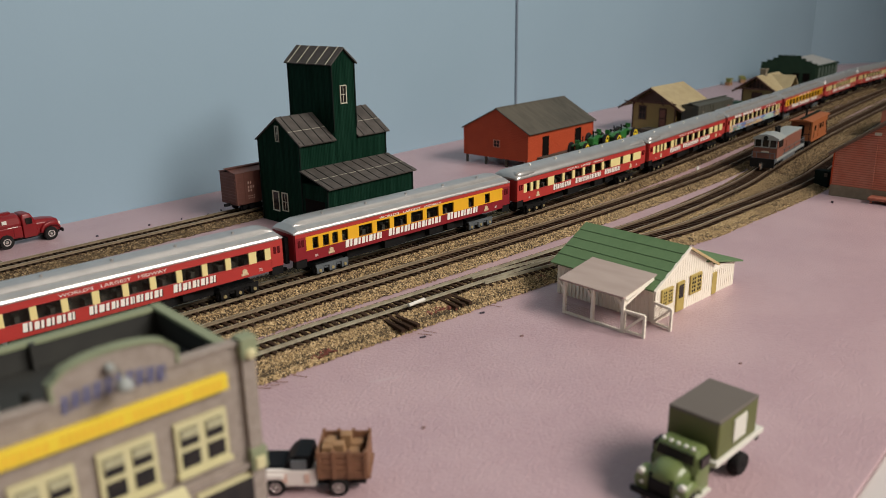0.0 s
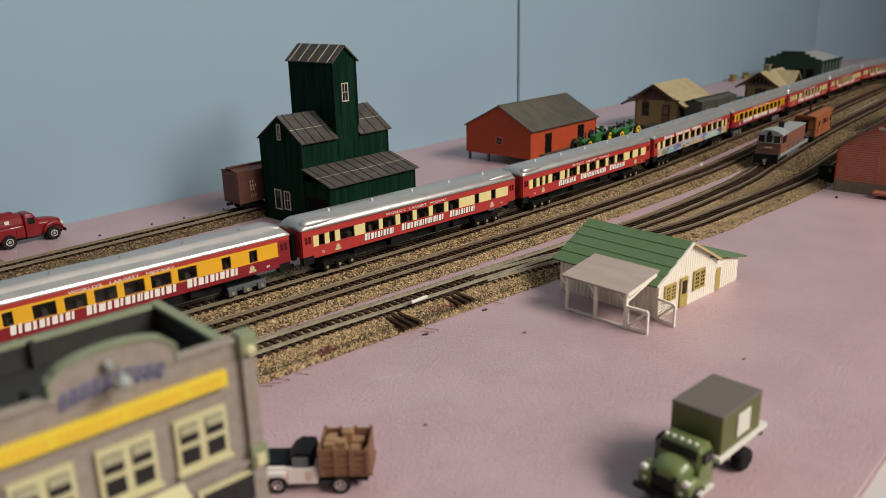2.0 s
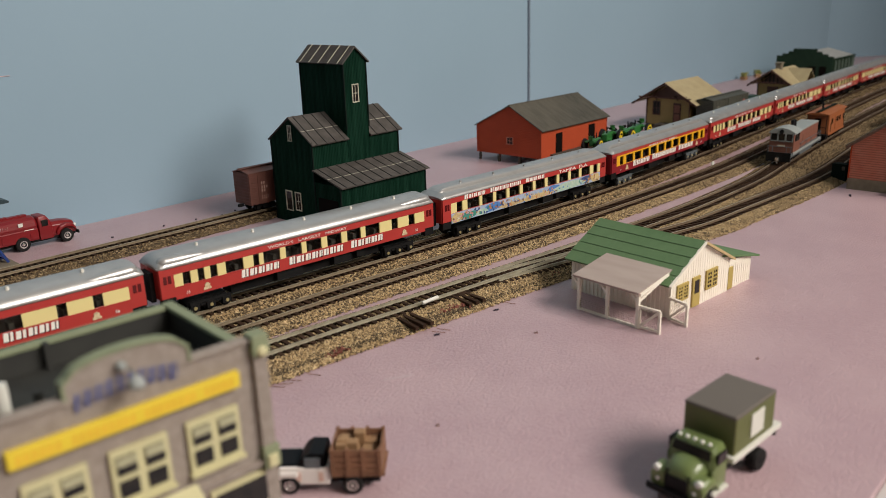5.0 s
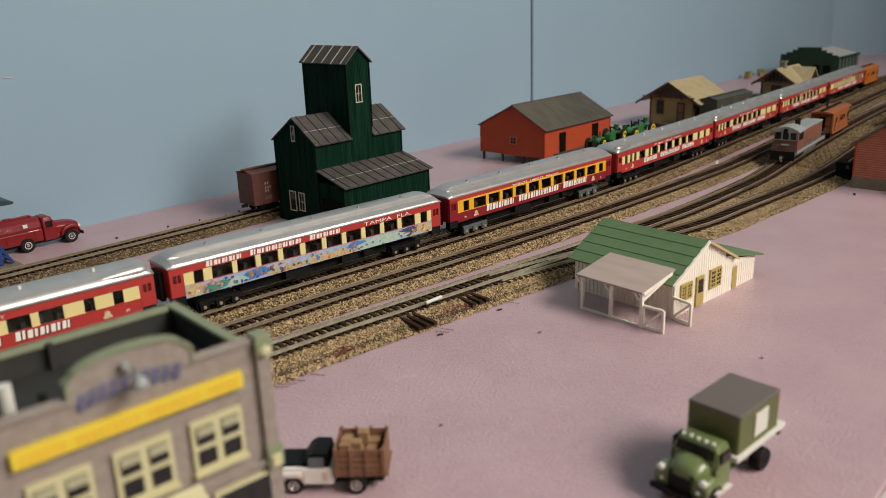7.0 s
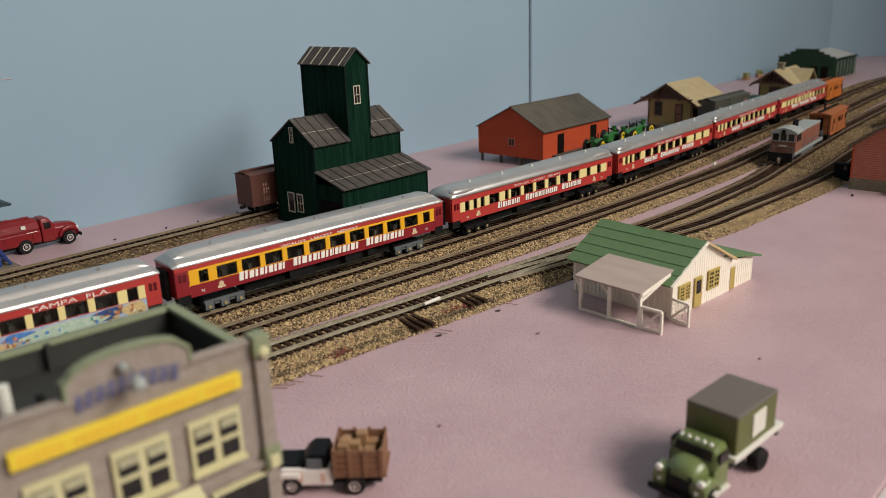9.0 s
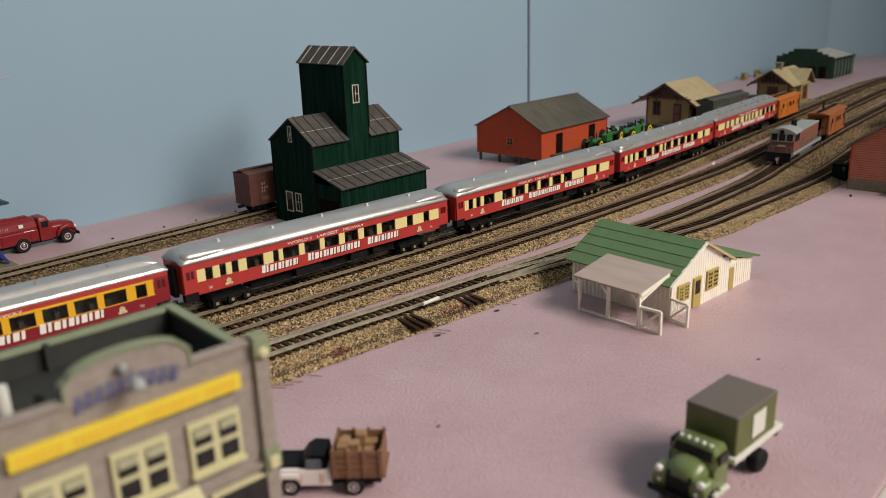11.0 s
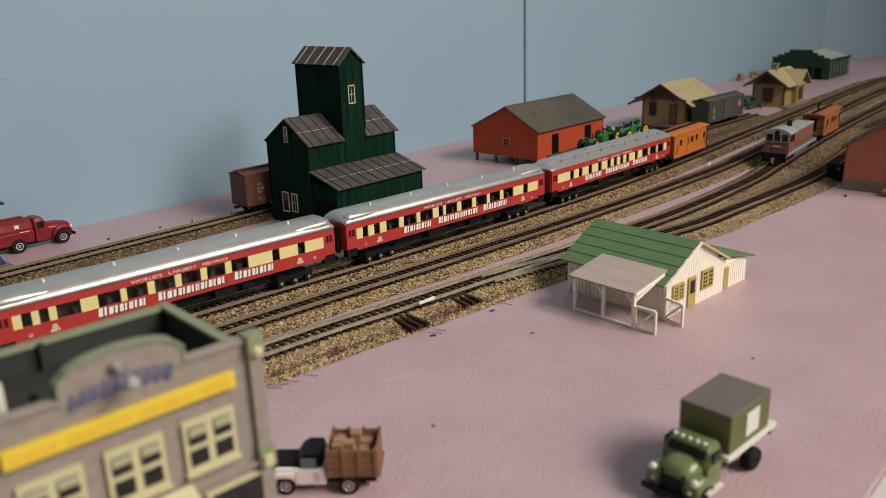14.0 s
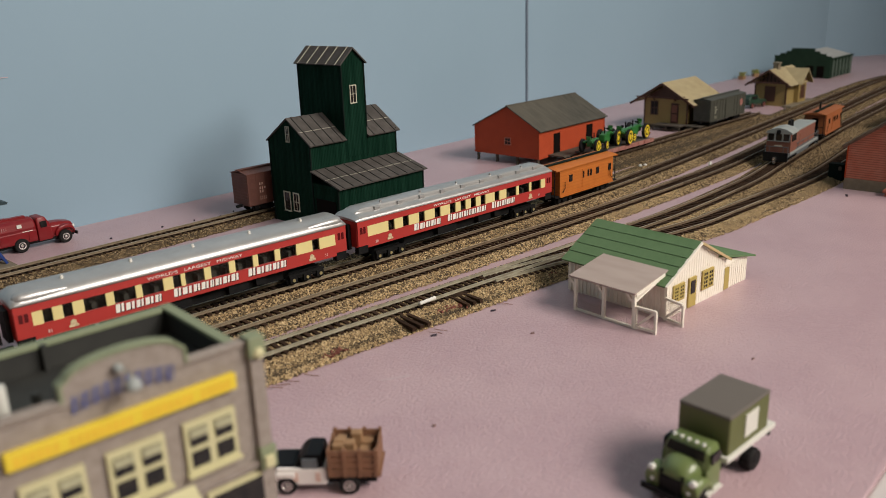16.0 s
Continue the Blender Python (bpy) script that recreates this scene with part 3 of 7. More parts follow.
# ---- board, walls and room ----
def slab(name, specs, mat, label, category, bevel=0.0):
    ob = link_mesh(name, boxes(*specs, bevel=bevel), mat)
    return tagged(ob, label, category, kind="structure")


slab("floor", [(-2.6, 3.2, -1.8, 0.7, -0.77, -0.75)], "carpet", "dark grey carpeted room floor far below the layout board", "floor")
slab("ground", [(-1.6, 2.6, 0.045, 0.5135, -0.02, 0.0)], "pink", "flat pink-painted layout board with a satin sheen", "layout board", bevel=0.0006)
slab("trim", [(-1.6, 2.6, 0.030, 0.045, -0.03, -0.0012)], "edging", "pale front edging strip of the layout board", "edging", bevel=0.0008)
slab("wall_north", [(-2.6, 0.6882, 0.5135, 0.56, -0.75, 1.75)], "blue", "pale blue painted backdrop wall panel", "wall")
slab("wall_north_panel", [(0.6896, 2.6, 0.5136, 0.56, -0.75, 1.75)], "blue", "pale blue painted backdrop wall panel", "wall")
slab("joint", [(0.6868, 0.6896, 0.5122, 0.53, 0.0, 1.75)], "joint", "dark seam between two backdrop panels", "seam")
ob = link_mesh("wall_east", prism(bmesh.new(), [(1.60, 0.5136), (1.72, 0.443), (2.5, -0.05), (2.54, 0.0), (1.75, 0.49), (1.62, 0.56)], -0.75, 1.75, "z"), "blue")
tagged(ob, "pale blue painted end wall closing the layout", "wall", kind="structure")
# Unseen walls below are added to close the room and hold the lamps.
slab("wall_south", [(-2.6, -1.15, -1.8, -1.75, -0.75, 1.75), (-0.25, 0.2, -1.8, -1.75, -0.75, 1.75), (-1.15, -0.25, -1.8, -1.75, -0.75, 0.40), (-1.15, -0.25, -1.8, -1.75, 1.30, 1.75)],
     "cream_wall", "unseen dark room wall with an opening for the fill light", "wall")
# Invented slanting wall; it frames the key light and shapes its falloff.
ob = slab("wall_window_side", [(-1.02, -0.59, -0.06, -0.005, -0.75, 1.75), (0.59, 1.08, -0.06, -0.005, -0.75, 1.75), (-0.59, 0.59, -0.06, -0.005, -0.75, 0.83), (-0.59, 0.59, -0.06, -0.005, 1.43, 1.75)],
          "cream_wall", "unseen slanting wall added around the key light", "wall")
ob.matrix_world = pose(0.62, -1.15, 0, 0, 0, 35.0)
slab("wall_alcove", [(1.31, 2.65, -0.34, -0.30, -0.75, 1.75), (1.27, 1.31, -0.72, -0.30, -0.75, 1.75)], "cream_wall", "unseen dark wall added to close the room", "wall")
slab("wall_west", [(-2.65, -2.6, -1.8, 0.6, -0.75, 1.75)], "cream_wall", "unseen dark room wall", "wall")
slab("ceiling", [(-2.65, 2.65, -1.8, 0.6, 1.75, 1.79)], "white_paint", "unseen room ceiling, greyed to lessen bounced light", "ceiling")

TRACKS = [
    (MAIN, 0.2, "ballasted main line track carrying the show train", (0.1, 0.85), 0.0165, 0.0240, 40000),
    (SECOND, 0.2, "ballasted second main line track, empty", (0.1, 0.85), 0.0148, 0.0135, 36000),
    (THIRD, 0.2, "ballasted yard track with a turnout", (0.1, 0.80), 0.0225, 0.0132, 80000),
    (FOURTH, 0.0, "ballasted yard track branching off a turnout", (0.25, 0.80), 0.0180, 0.0150, 26000),
    (BACK, 0.0, "lightly ballasted spur along the backdrop wall", (0.05, 0.37), 0.0160, 0.0098, 11000),
    (SIDING, 0.0, "short ballasted siding before the red shed", (0.45, 0.9), 0.0320, 0.0140, 24000),
]


# ---- show train ----
CAR_L, CAR_W, SILL, EAVE = 0.152, 0.019, 0.0100, 0.0244
PITCH = 0.15854
BAND0, BAND1 = 0.0157, 0.0213
LAYOUTS = {
    "sleeper": [(0.074, 0.0036), (0.115, 0.0035), (0.175, 0.0090), (0.279, 0.0090), (0.354, 0.0087), (0.432, 0.0089), (0.509, 0.0088), (0.586, 0.0087), (0.662, 0.0084), (0.784, 0.0038), (0.875, 0.0039)],
    "section": [(0.078, 0.0035), (0.121, 0.0030), (0.160, 0.0033), (0.226, 0.0086), (0.297, 0.0030), (0.350, 0.0087), (0.427, 0.0087), (0.501, 0.0084), (0.578, 0.0083), (0.655, 0.0083), (0.731, 0.0089), (0.825, 0.0041), (0.900, 0.0041)],
    "parlour": [(0.078, 0.0035), (0.127, 0.0037), (0.196, 0.0086), (0.275, 0.0089), (0.352, 0.0091), (0.422, 0.0035), (0.475, 0.0087), (0.553, 0.0087), (0.631, 0.0089), (0.706, 0.0087), (0.782, 0.0087), (0.883, 0.0040)],
    "lounge": [(0.076, 0.0034), (0.117, 0.0037), (0.153, 0.0035), (0.193, 0.0037), (0.279, 0.0086), (0.356, 0.0086), (0.433, 0.0090), (0.510, 0.0086), (0.586, 0.0089), (0.663, 0.0086), (0.784, 0.0044), (0.873, 0.0041)],
    "coach": [(0.085, 0.0044), (0.158, 0.0098), (0.236, 0.0092), (0.313, 0.0090), (0.390, 0.0092), (0.470, 0.0093), (0.547, 0.0090), (0.624, 0.0090), (0.701, 0.0092), (0.777, 0.0087), (0.853, 0.0090), (0.923, 0.0045)],
    "diner": [(0.144, 0.0041), (0.209, 0.0040), (0.283, 0.0041), (0.359, 0.0043), (0.435, 0.0043), (0.488, 0.0040), (0.542, 0.0040), (0.594, 0.0040), (0.671, 0.0041), (0.753, 0.0087), (0.828, 0.0094), (0.901, 0.0088)],
}


def word_shapes(bm, x, z, h, y, widths, gap=0.00035, stems=False):
    """A row of plain bars, one a letter, standing on z, proud of the side at y; stems: a thick and a thin one each, the first taller."""
    for k, w in enumerate(widths):
        if w <= 0:
            x += -w
            continue
        lean = 0.10 * h
        big = h * (1.16 if stems and k == 0 else 1.0)
        for a, b in ((0.0, 0.48), (0.64, 0.92)) if stems else ((0.0, 1.0),):
            u0, u1 = x + a * (w - gap), x + b * (w - gap)
            prism(bm, [(u0, z), (u1, z), (u1 + lean, z + big), (u0 + lean, z + big)], y, y + 0.0002, "y")
        x += w + gap
    return x


def lettered(name, text, size, mat, parent, m, label=""):
    """Raised flat writing in the built-in font, as a mesh."""
    cu = bpy.data.curves.new(name, "FONT")
    cu.body, cu.size, cu.align_x, cu.extrude = text, size, "LEFT", 0.00005
    cu.resolution_u = 2
    tmp = new("tmp_text", cu)
    me = bpy.data.meshes.new_from_object(tmp)
    bpy.data.objects.remove(tmp)
    me.materials.clear()
    me.materials.append(MAT[mat])
    ob = new(name, me)
    ob.parent = parent
    ob.matrix_basis = m
    if label:
        ob["label"] = label
    return ob


def name_row(bm, f0, f1, n, z, h, y):
    """n plain letter-sized bars between two fractions of the car's length."""
    gap = 0.0003
    wide = {5: (1.05, 1.1, 0.95, 1.05, 0.85), 8: (1.0, 1.3, 0.95, 1.05, 0.6, 0.95, 1.05, 1.1)}[n]
    k = ((f1 - f0) * CAR_L - gap * (n - 1)) / sum(wide)
    return word_shapes(bm, (f0 - 0.5) * CAR_L, z, h, y, [k * u for u in wide], gap, stems=True)


def roof_ring(x, k, z0, inset):
    """A clerestory roof section at x: k scales the raised middle, inset narrows the eaves."""
    w = CAR_W / 2 + 0.0003 - inset
    if k < 0:
        pts = [(w, 0), (w, 0.0007), (w * 0.97, 0.0015), (w * 0.90, 0.0025), (w * 0.79, 0.0034), (w * 0.64, 0.0042), (w * 0.46, 0.0048), (w * 0.24, 0.0053), (0, 0.0055)]
        pts = pts + [(-a, b) for a, b in pts[-2::-1]]
        return [(x, a, z0 + b) for a, b in pts]
    pts = [(w, 0), (w, 0.0006), (w * 0.96, 0.0014), (w * 0.86, 0.0022), (w * 0.72, 0.0028), (0.0056, 0.0031), (0.0053, 0.0031 + 0.0012 * k), (0.0046, 0.0034 + 0.0016 * k), (0.0025, 0.0036 + 0.0018 * k), (0, 0.0037 + 0.0019 * k)]
    pts = pts + [(-a, b) for a, b in pts[-2::-1]]
    return [(x, a, z0 + b) for a, b in pts]


def bogie(parent, x, mat="steel_dark"):
    b = part("bogie", boxes((x - 0.0085, x + 0.0085, -0.0040, 0.0040, 0.0035, 0.0062)), "steel_dark", parent)
    for sy in (-1, 1):
        side = boxes((x - 0.0098, x + 0.0098, sy * 0.0066 - 0.0005, sy * 0.0066 + 0.0005, 0.0046, 0.0058), (x - 0.0095, x - 0.0055, sy * 0.0066 - 0.0007, sy * 0.0066 + 0.0007, 0.0016, 0.0046),
                     (x - 0.002, x + 0.002, sy * 0.0066 - 0.0007, sy * 0.0066 + 0.0007, 0.0016, 0.0046), (x + 0.0055, x + 0.0095, sy * 0.0066 - 0.0007, sy * 0.0066 + 0.0007, 0.0016, 0.0046),
                     (x - 0.005, x - 0.0025, sy * 0.0066 - 0.0004, sy * 0.0066 + 0.0004, 0.0034, 0.0042), (x + 0.0025, x + 0.005, sy * 0.0066 - 0.0004, sy * 0.0066 + 0.0004, 0.0034, 0.0042))
        part("side_frame", side, mat, b)
        for wx in (-0.0076, 0, 0.0076):
            cap = tube(bmesh.new(), (x + wx, sy * 0.0070, 0.0029), (x + wx, sy * 0.0077, 0.0029), 0.0008, 8)
            part("axle_cap", cap, "brass", b, "pale brass bearing cap")
    for wx in (-0.0076, 0, 0.0076):
        wh = bmesh.new()
        for sy in (-1, 1):
            tube(wh, (x + wx, sy * 0.0040, 0.00285), (x + wx, sy * 0.0056, 0.00285), 0.0028, 14)
        tube(wh, (x + wx, -0.0045, 0.00285), (x + wx, 0.0045, 0.00285), 0.0007, 6)
        part("wheelset", wh, "steel_dark", b)
    return b


def passenger_car(label, layout, paint, band, number, roof_kind, mural=False):
    car = thing("passenger_car", pose(0, 0, 0), label, "railway car", "cars of the show train")
    h, w = CAR_L / 2, CAR_W / 2
    wins = LAYOUTS[layout]
    b0, b1 = -h + 0.041 * CAR_L, -h + 0.957 * CAR_L
    t = 0.0009
    spec = []
    for s in (-1, 1):
        y0, y1 = (-w, -w + t) if s < 0 else (w - t, w)
        spec += [(-h + 0.0062, h - 0.0062, y0, y1, SILL, BAND0), (-h, h, y0, y1, BAND1, EAVE), (-h, b0, y0, y1, SILL + 0.0015, BAND1), (b1, h, y0, y1, SILL + 0.0015, BAND1)]
    spec += [(-h - 0.0003, -h + t, -w + t, w - t, SILL + 0.001, EAVE), (h - t, h + 0.0003, -w + t, w - t, SILL + 0.001, EAVE), (-h + t, h - t, -w + t, w - t, SILL + 0.0006, SILL + 0.0016)]
    part("body", boxes(*spec), paint, car)
    if paint == "maroon":
        for y in (-w - 0.0001, w - 0.0002):
            part("letterboard", boxes((-h, h, y, y + 0.0003, BAND1 + 0.0012, EAVE)), "red", car, "bright red strip under the roof")
            part("band_edge", boxes((b0, b1, y - 0.00004, y + 0.00034, BAND1 + 0.0002, BAND1 + 0.0010)), "yellow", car)
    part("interior", boxes((-h + 0.004, h - 0.004, -0.0018, 0.0018, 0.0118, 0.0235), *[(x, x + 0.0018, -0.0072, 0.0072, 0.0118, 0.0178) for x in np.arange(-h + 0.016, h - 0.014, 0.0065)]), "car_interior", car, "dim seats and partition behind the windows")
    for s in (-1, 1):
        y = s * w
        piers, x = [], b0
        for fr, ww in wins:
            c = -h + fr * CAR_L
            piers.append((x, c - ww / 2))
            x = c + ww / 2
            part("window", boxes((c - ww / 2, c + ww / 2, y - s * 0.0009, y - s * 0.0006, BAND0, BAND1)), "car_glass", car)
        piers.append((x, b1))
        for a, b in piers:
            part("window_pier", boxes((a, b, min(y - s * t, y + s * 0.00006), max(y - s * t, y + s * 0.00006), BAND0, BAND1)), band, car)
        if not mural:
            part("belt_rail", boxes((b0 - 0.0005, b1 + 0.0005, min(y, y + s * 0.0002), max(y, y + s * 0.0002), BAND0 - 0.0003, BAND0), (b0 - 0.0005, b1 + 0.0005, min(y, y + s * 0.0002), max(y, y + s * 0.0002), BAND1, BAND1 + 0.0003)), paint if paint == "red" else "yellow", car)
        for e in (-1, 1):
            part("vestibule_door", boxes(*[(e * (h - 0.0032) + dx - 0.0007, e * (h - 0.0032) + dx + 0.0007, y - 0.0002, y + 0.0002, 0.0178, 0.0212) for dx in (-0.0010, 0.0010)]), "vest_window", car, "dark paired vestibule windows")
            part("step", boxes((e * (h - 0.0032) - 0.0030, e * (h - 0.0032) + 0.0030, y - 0.0035 if s > 0 else y + 0.0003, y - 0.0003 if s > 0 else y + 0.0035, 0.0074, SILL + 0.0012)), "steel_dark", car)
    y = -w - 0.00012
    if mural:
        strips(car, b0, b1, y)
        lettered("lettering", "TAMPA  FLA.", 0.0026, "white_letter", car, pose(0.0252, y - 0.0001, 0.0218, 90) @ Matrix.Diagonal((2.1, 1.0, 1.0, 1.0)))
        bm = bmesh.new()
        for f0, f1, n in ((0.110, 0.223, 5), (0.250, 0.428, 8), (0.457, 0.573, 5)):
            name_row(bm, f0, f1, n, 0.0218, 0.0021, y - 0.00012)
        part("lettering", bm, "white_letter", car, "white name shapes along the letterboard")
    else:
        plain = paint == "maroon"
        words = ((0.192, 0.349, 5), (0.377, 0.627, 8), (0.657, 0.819, 5)) if plain else ((0.244, 0.373, 5), (0.407, 0.610, 8), (0.640, 0.772, 5))
        high = 0.0033 if plain else 0.0031
        if not plain:
            shade = bmesh.new()
            for f0, f1, n in words:
                name_row(shade, f0 + 0.0022, f1 + 0.0022, n, 0.0116, high, y - 0.00004)
            part("letter_shade", shade, "steel_dark", car, "dark drop shade of the name shapes")
        bm = bmesh.new()
        for f0, f1, n in words:
            name_row(bm, f0, f1, n, 0.0119, high, y - 0.00012)
        part("lettering", bm, "white_letter", car, "large white name shapes below the windows")
        lettered("lettering", "WORLD'S   LARGEST   MIDWAY", 0.0018, "white_letter", car, pose(-0.0245, y - 0.0001, 0.0221, 90) @ Matrix.Diagonal((1.72, 1.0, 1.0, 1.0)), "small white slogan on the letterboard")
        for e in (-1, 1):
            crest = bmesh.new()
            prism(crest, [(e * 0.0555 + a, 0.0112 + b) for a, b in ((-0.0018, 0), (0.0018, 0), (0.0018, 0.0009), (0.0011, 0.0012), (0.0012, 0.0024), (0, 0.0032), (-0.0012, 0.0024), (-0.0011, 0.0012), (-0.0018, 0.0009))], y - 0.0002, y + 0.0002, "y")
            part("crest", crest, "gold_letter", car, "pale gold painted crest")
    for e in (-1, 1):
        lettered("number", number, 0.0018, "white_letter", car, pose(e * 0.0640 - 0.0012, y - 0.0001, 0.0115, 90))
    # roof
    bm = bmesh.new()
    if roof_kind == "duct":
        xs = [(-h - 0.0006, -1, 0.0006), (-h + 0.0012, -1, 0.0002), (-h + 0.0035, -1, 0.0)]
    else:
        xs = [(-h - 0.0006, 0, 0.0003), (-h + 0.002, 0.1, 0.0), (-h + 0.004, 0.6, 0), (-h + 0.007, 1, 0)]
    xs = xs + [(-x, k, i) for x, k, i in xs[::-1]]
    drop = {0: 0.0016, len(xs) - 1: 0.0016}
    rings = []
    for i, (x, k, ins) in enumerate(xs):
        ring = roof_ring(x, k, EAVE, ins)
        if i in drop:
            ring = [(a, b, EAVE + (c - EAVE) * 0.35) for a, b, c in ring]
        elif k < 0 and i in (1, len(xs) - 2):
            ring = [(a, b, EAVE + (c - EAVE) * 0.80) for a, b, c in ring]
        rings.append(ring)
    loft(bm, rings)
    part("roof", bm, "silver", car, "silver-painted roof", smooth=roof_kind == "duct")
    if roof_kind == "duct":
        for e in (-1, 1):
            duct = bmesh.new()
            rings = []
            for u, ry, rz in ((0.0752, 0.25, 0.30), (0.0742, 0.80, 0.80), (0.0720, 1.0, 1.0), (0.0660, 1.0, 0.95), (0.0610, 0.92, 0.80), (0.0570, 0.80, 0.62), (0.0525, 0.62, 0.40), (0.0490, 0.25, 0.10)):
                rings.append([(e * u, -0.0064 + 0.0031 * ry * math.cos(a), EAVE + 0.0022 + 0.0027 * rz * math.sin(a)) for a in np.linspace(0, math.tau, 16, endpoint=False)])
            loft(duct, rings)
            part("roof_duct", duct, "silver", car, "smooth silver roof bulge", smooth=True)
    if roof_kind == "vents":
        for i in range(9):
            part("roof_vent", boxes((-0.062 + i * 0.0155, -0.0585 + i * 0.0155, -0.0064, -0.0050, EAVE + 0.0028, EAVE + 0.0048), bevel=0.0003), "silver", car)
    for i in range(5):
        x = -0.055 + i * 0.0275
        part("roof_vent", tube(bmesh.new(), (x, -0.0025, EAVE + 0.0050), (x, -0.0025, EAVE + 0.0064), 0.0008, 8, 0.0006), "off_white" if roof_kind == "duct" else "silver", car)
    # running gear
    part("underframe", boxes((-0.042, 0.042, -0.0042, 0.0042, 0.0040, SILL + 0.0004), (-0.070, 0.070, -0.0075, 0.0075, SILL - 0.0006, SILL + 0.0005), (-0.020, -0.006, -0.0078, -0.0035, 0.0050, SILL), (0.012, 0.022, -0.0078, -0.0030, 0.0052, SILL), (0.026, 0.031, -0.0074, -0.003, 0.0058, SILL),
                          (-0.018, 0.002, 0.0035, 0.0078, 0.0050, SILL)), "steel_dark", car)
    for e in (-1, 1):
        part("coupler", boxes((min(e * h, e * (h + 0.0036)), max(e * h, e * (h + 0.0036)), -0.0008, 0.0008, 0.0050, 0.0066)), "steel_dark", car)
        part("diaphragm", boxes((min(e * (h + 0.0003), e * (h + 0.0022)), max(e * (h + 0.0003), e * (h + 0.0022)), -0.0042, 0.0042, 0.0095, 0.0225)), "steel_dark", car)
    for e in (-1, 1):
        bogie(car, e * 0.0535, "engine_frame" if paint == "maroon" else "steel_dark")
    return car


def strips(car, b0, b1, y):
    """The painted picture along the lower side: broad fields of colour, then small figures on them."""
    rnd = random.Random(12)
    low, high = SILL + 0.0001, BAND0 - 0.0003
    part("mural_ground", boxes((b0, b1, y - 0.00005, y + 0.0003, SILL, BAND0 - 0.0002)), "mural_sky", car, "painted sky of the fairground mural")

    def patch(u0, u1, v0, v1, colour, lift):
        n = rnd.randint(6, 9)
        o = []
        for k in range(n):
            a = (k + rnd.uniform(-0.25, 0.25)) * math.tau / n
            u = (u0 + u1) / 2 + (u1 - u0) * 0.62 * rnd.uniform(0.7, 1.1) * math.cos(a)
            v = (v0 + v1) / 2 + (v1 - v0) * 0.62 * rnd.uniform(0.7, 1.1) * math.sin(a)
            o.append((b0 + min(max(u, 0.0), 1.0) * (b1 - b0), low + min(max(v, 0.0), 1.0) * (high - low)))
        part("mural_patch", prism(bmesh.new(), o, y - lift, y, "y"), "mural_" + colour, car)

    fields = [(0, .06, 0, 1, "cream"), (.05, .15, 0, .8, "green"), (.14, .21, .0, .6, "pale"), (.20, .29, .1, 1, "blue"), (.28, .44, 0, .45, "cream"), (.42, .64, 0, .5, "cream"), (.44, .60, .5, 1, "sky"),
              (.61, .69, .1, 1, "blue"), (.67, .87, 0, .85, "pale"), (.84, .93, .2, 1, "navy"), (.92, 1, 0, .9, "cream")]
    for i, (u0, u1, v0, v1, colour) in enumerate(fields):
        patch(u0, u1, v0, v1, colour, 0.00008 + 0.00002 * (i % 3))
    figures = {0.0: ("brown", "orange", "rose"), 0.12: ("navy", "orange", "green"), 0.27: ("brown", "orange", "navy", "cream"), 0.42: ("rose", "orange", "blue", "cream", "brown"), 0.66: ("blue", "green", "pale"), 0.84: ("cream", "brown", "orange", "blue")}
    for i in range(150):
        u = rnd.random() * 0.985
        colours = figures[max(k for k in figures if k <= u)]
        v = rnd.random() ** 1.3 * 0.75
        if 0.66 < u < 0.84 and i % 3:
            continue
        patch(u, u + rnd.uniform(0.005, 0.014), v, v + rnd.uniform(0.12, 0.34), rnd.choice(colours), 0.00015 + 0.00001 * (i % 9))


CARS = [
    ("red passenger car with wide windows, cream band and stepped silver roof", "coach", "red", "cream", "72", "plain"),
    ("maroon passenger car with yellow window band and silver roof", "lounge", "maroon", "yellow", "80", "plain"),
    ("red passenger car with cream window band and ducted silver roof", "sleeper", "red", "cream", "50", "duct"),
    ("red passenger car with cream window band and round-ended silver roof", "section", "red", "cream", "55", "duct"),
    ("red passenger car with a colourful fairground mural along its side", "coach", "red", "cream", "56", "plain"),
    ("maroon passenger car with continuous yellow window band and silver roof", "coach", "maroon", "yellow", "70", "plain"),
    ("red passenger car with cream window band and round-ended silver roof", "section", "red", "cream", "54", "duct"),
    ("red passenger car with cream window band and ducted silver roof", "sleeper", "red", "cream", "53", "duct"),
    ("red passenger car with cream window band and round-ended silver roof", "parlour", "red", "cream", "51", "duct"),
    ("red dining car with many cream-framed windows and vented roof", "diner", "red", "cream", "60", "vents"),
]
TRAIN = [passenger_car(*c, mural="mural" in c[0]) for c in CARS]


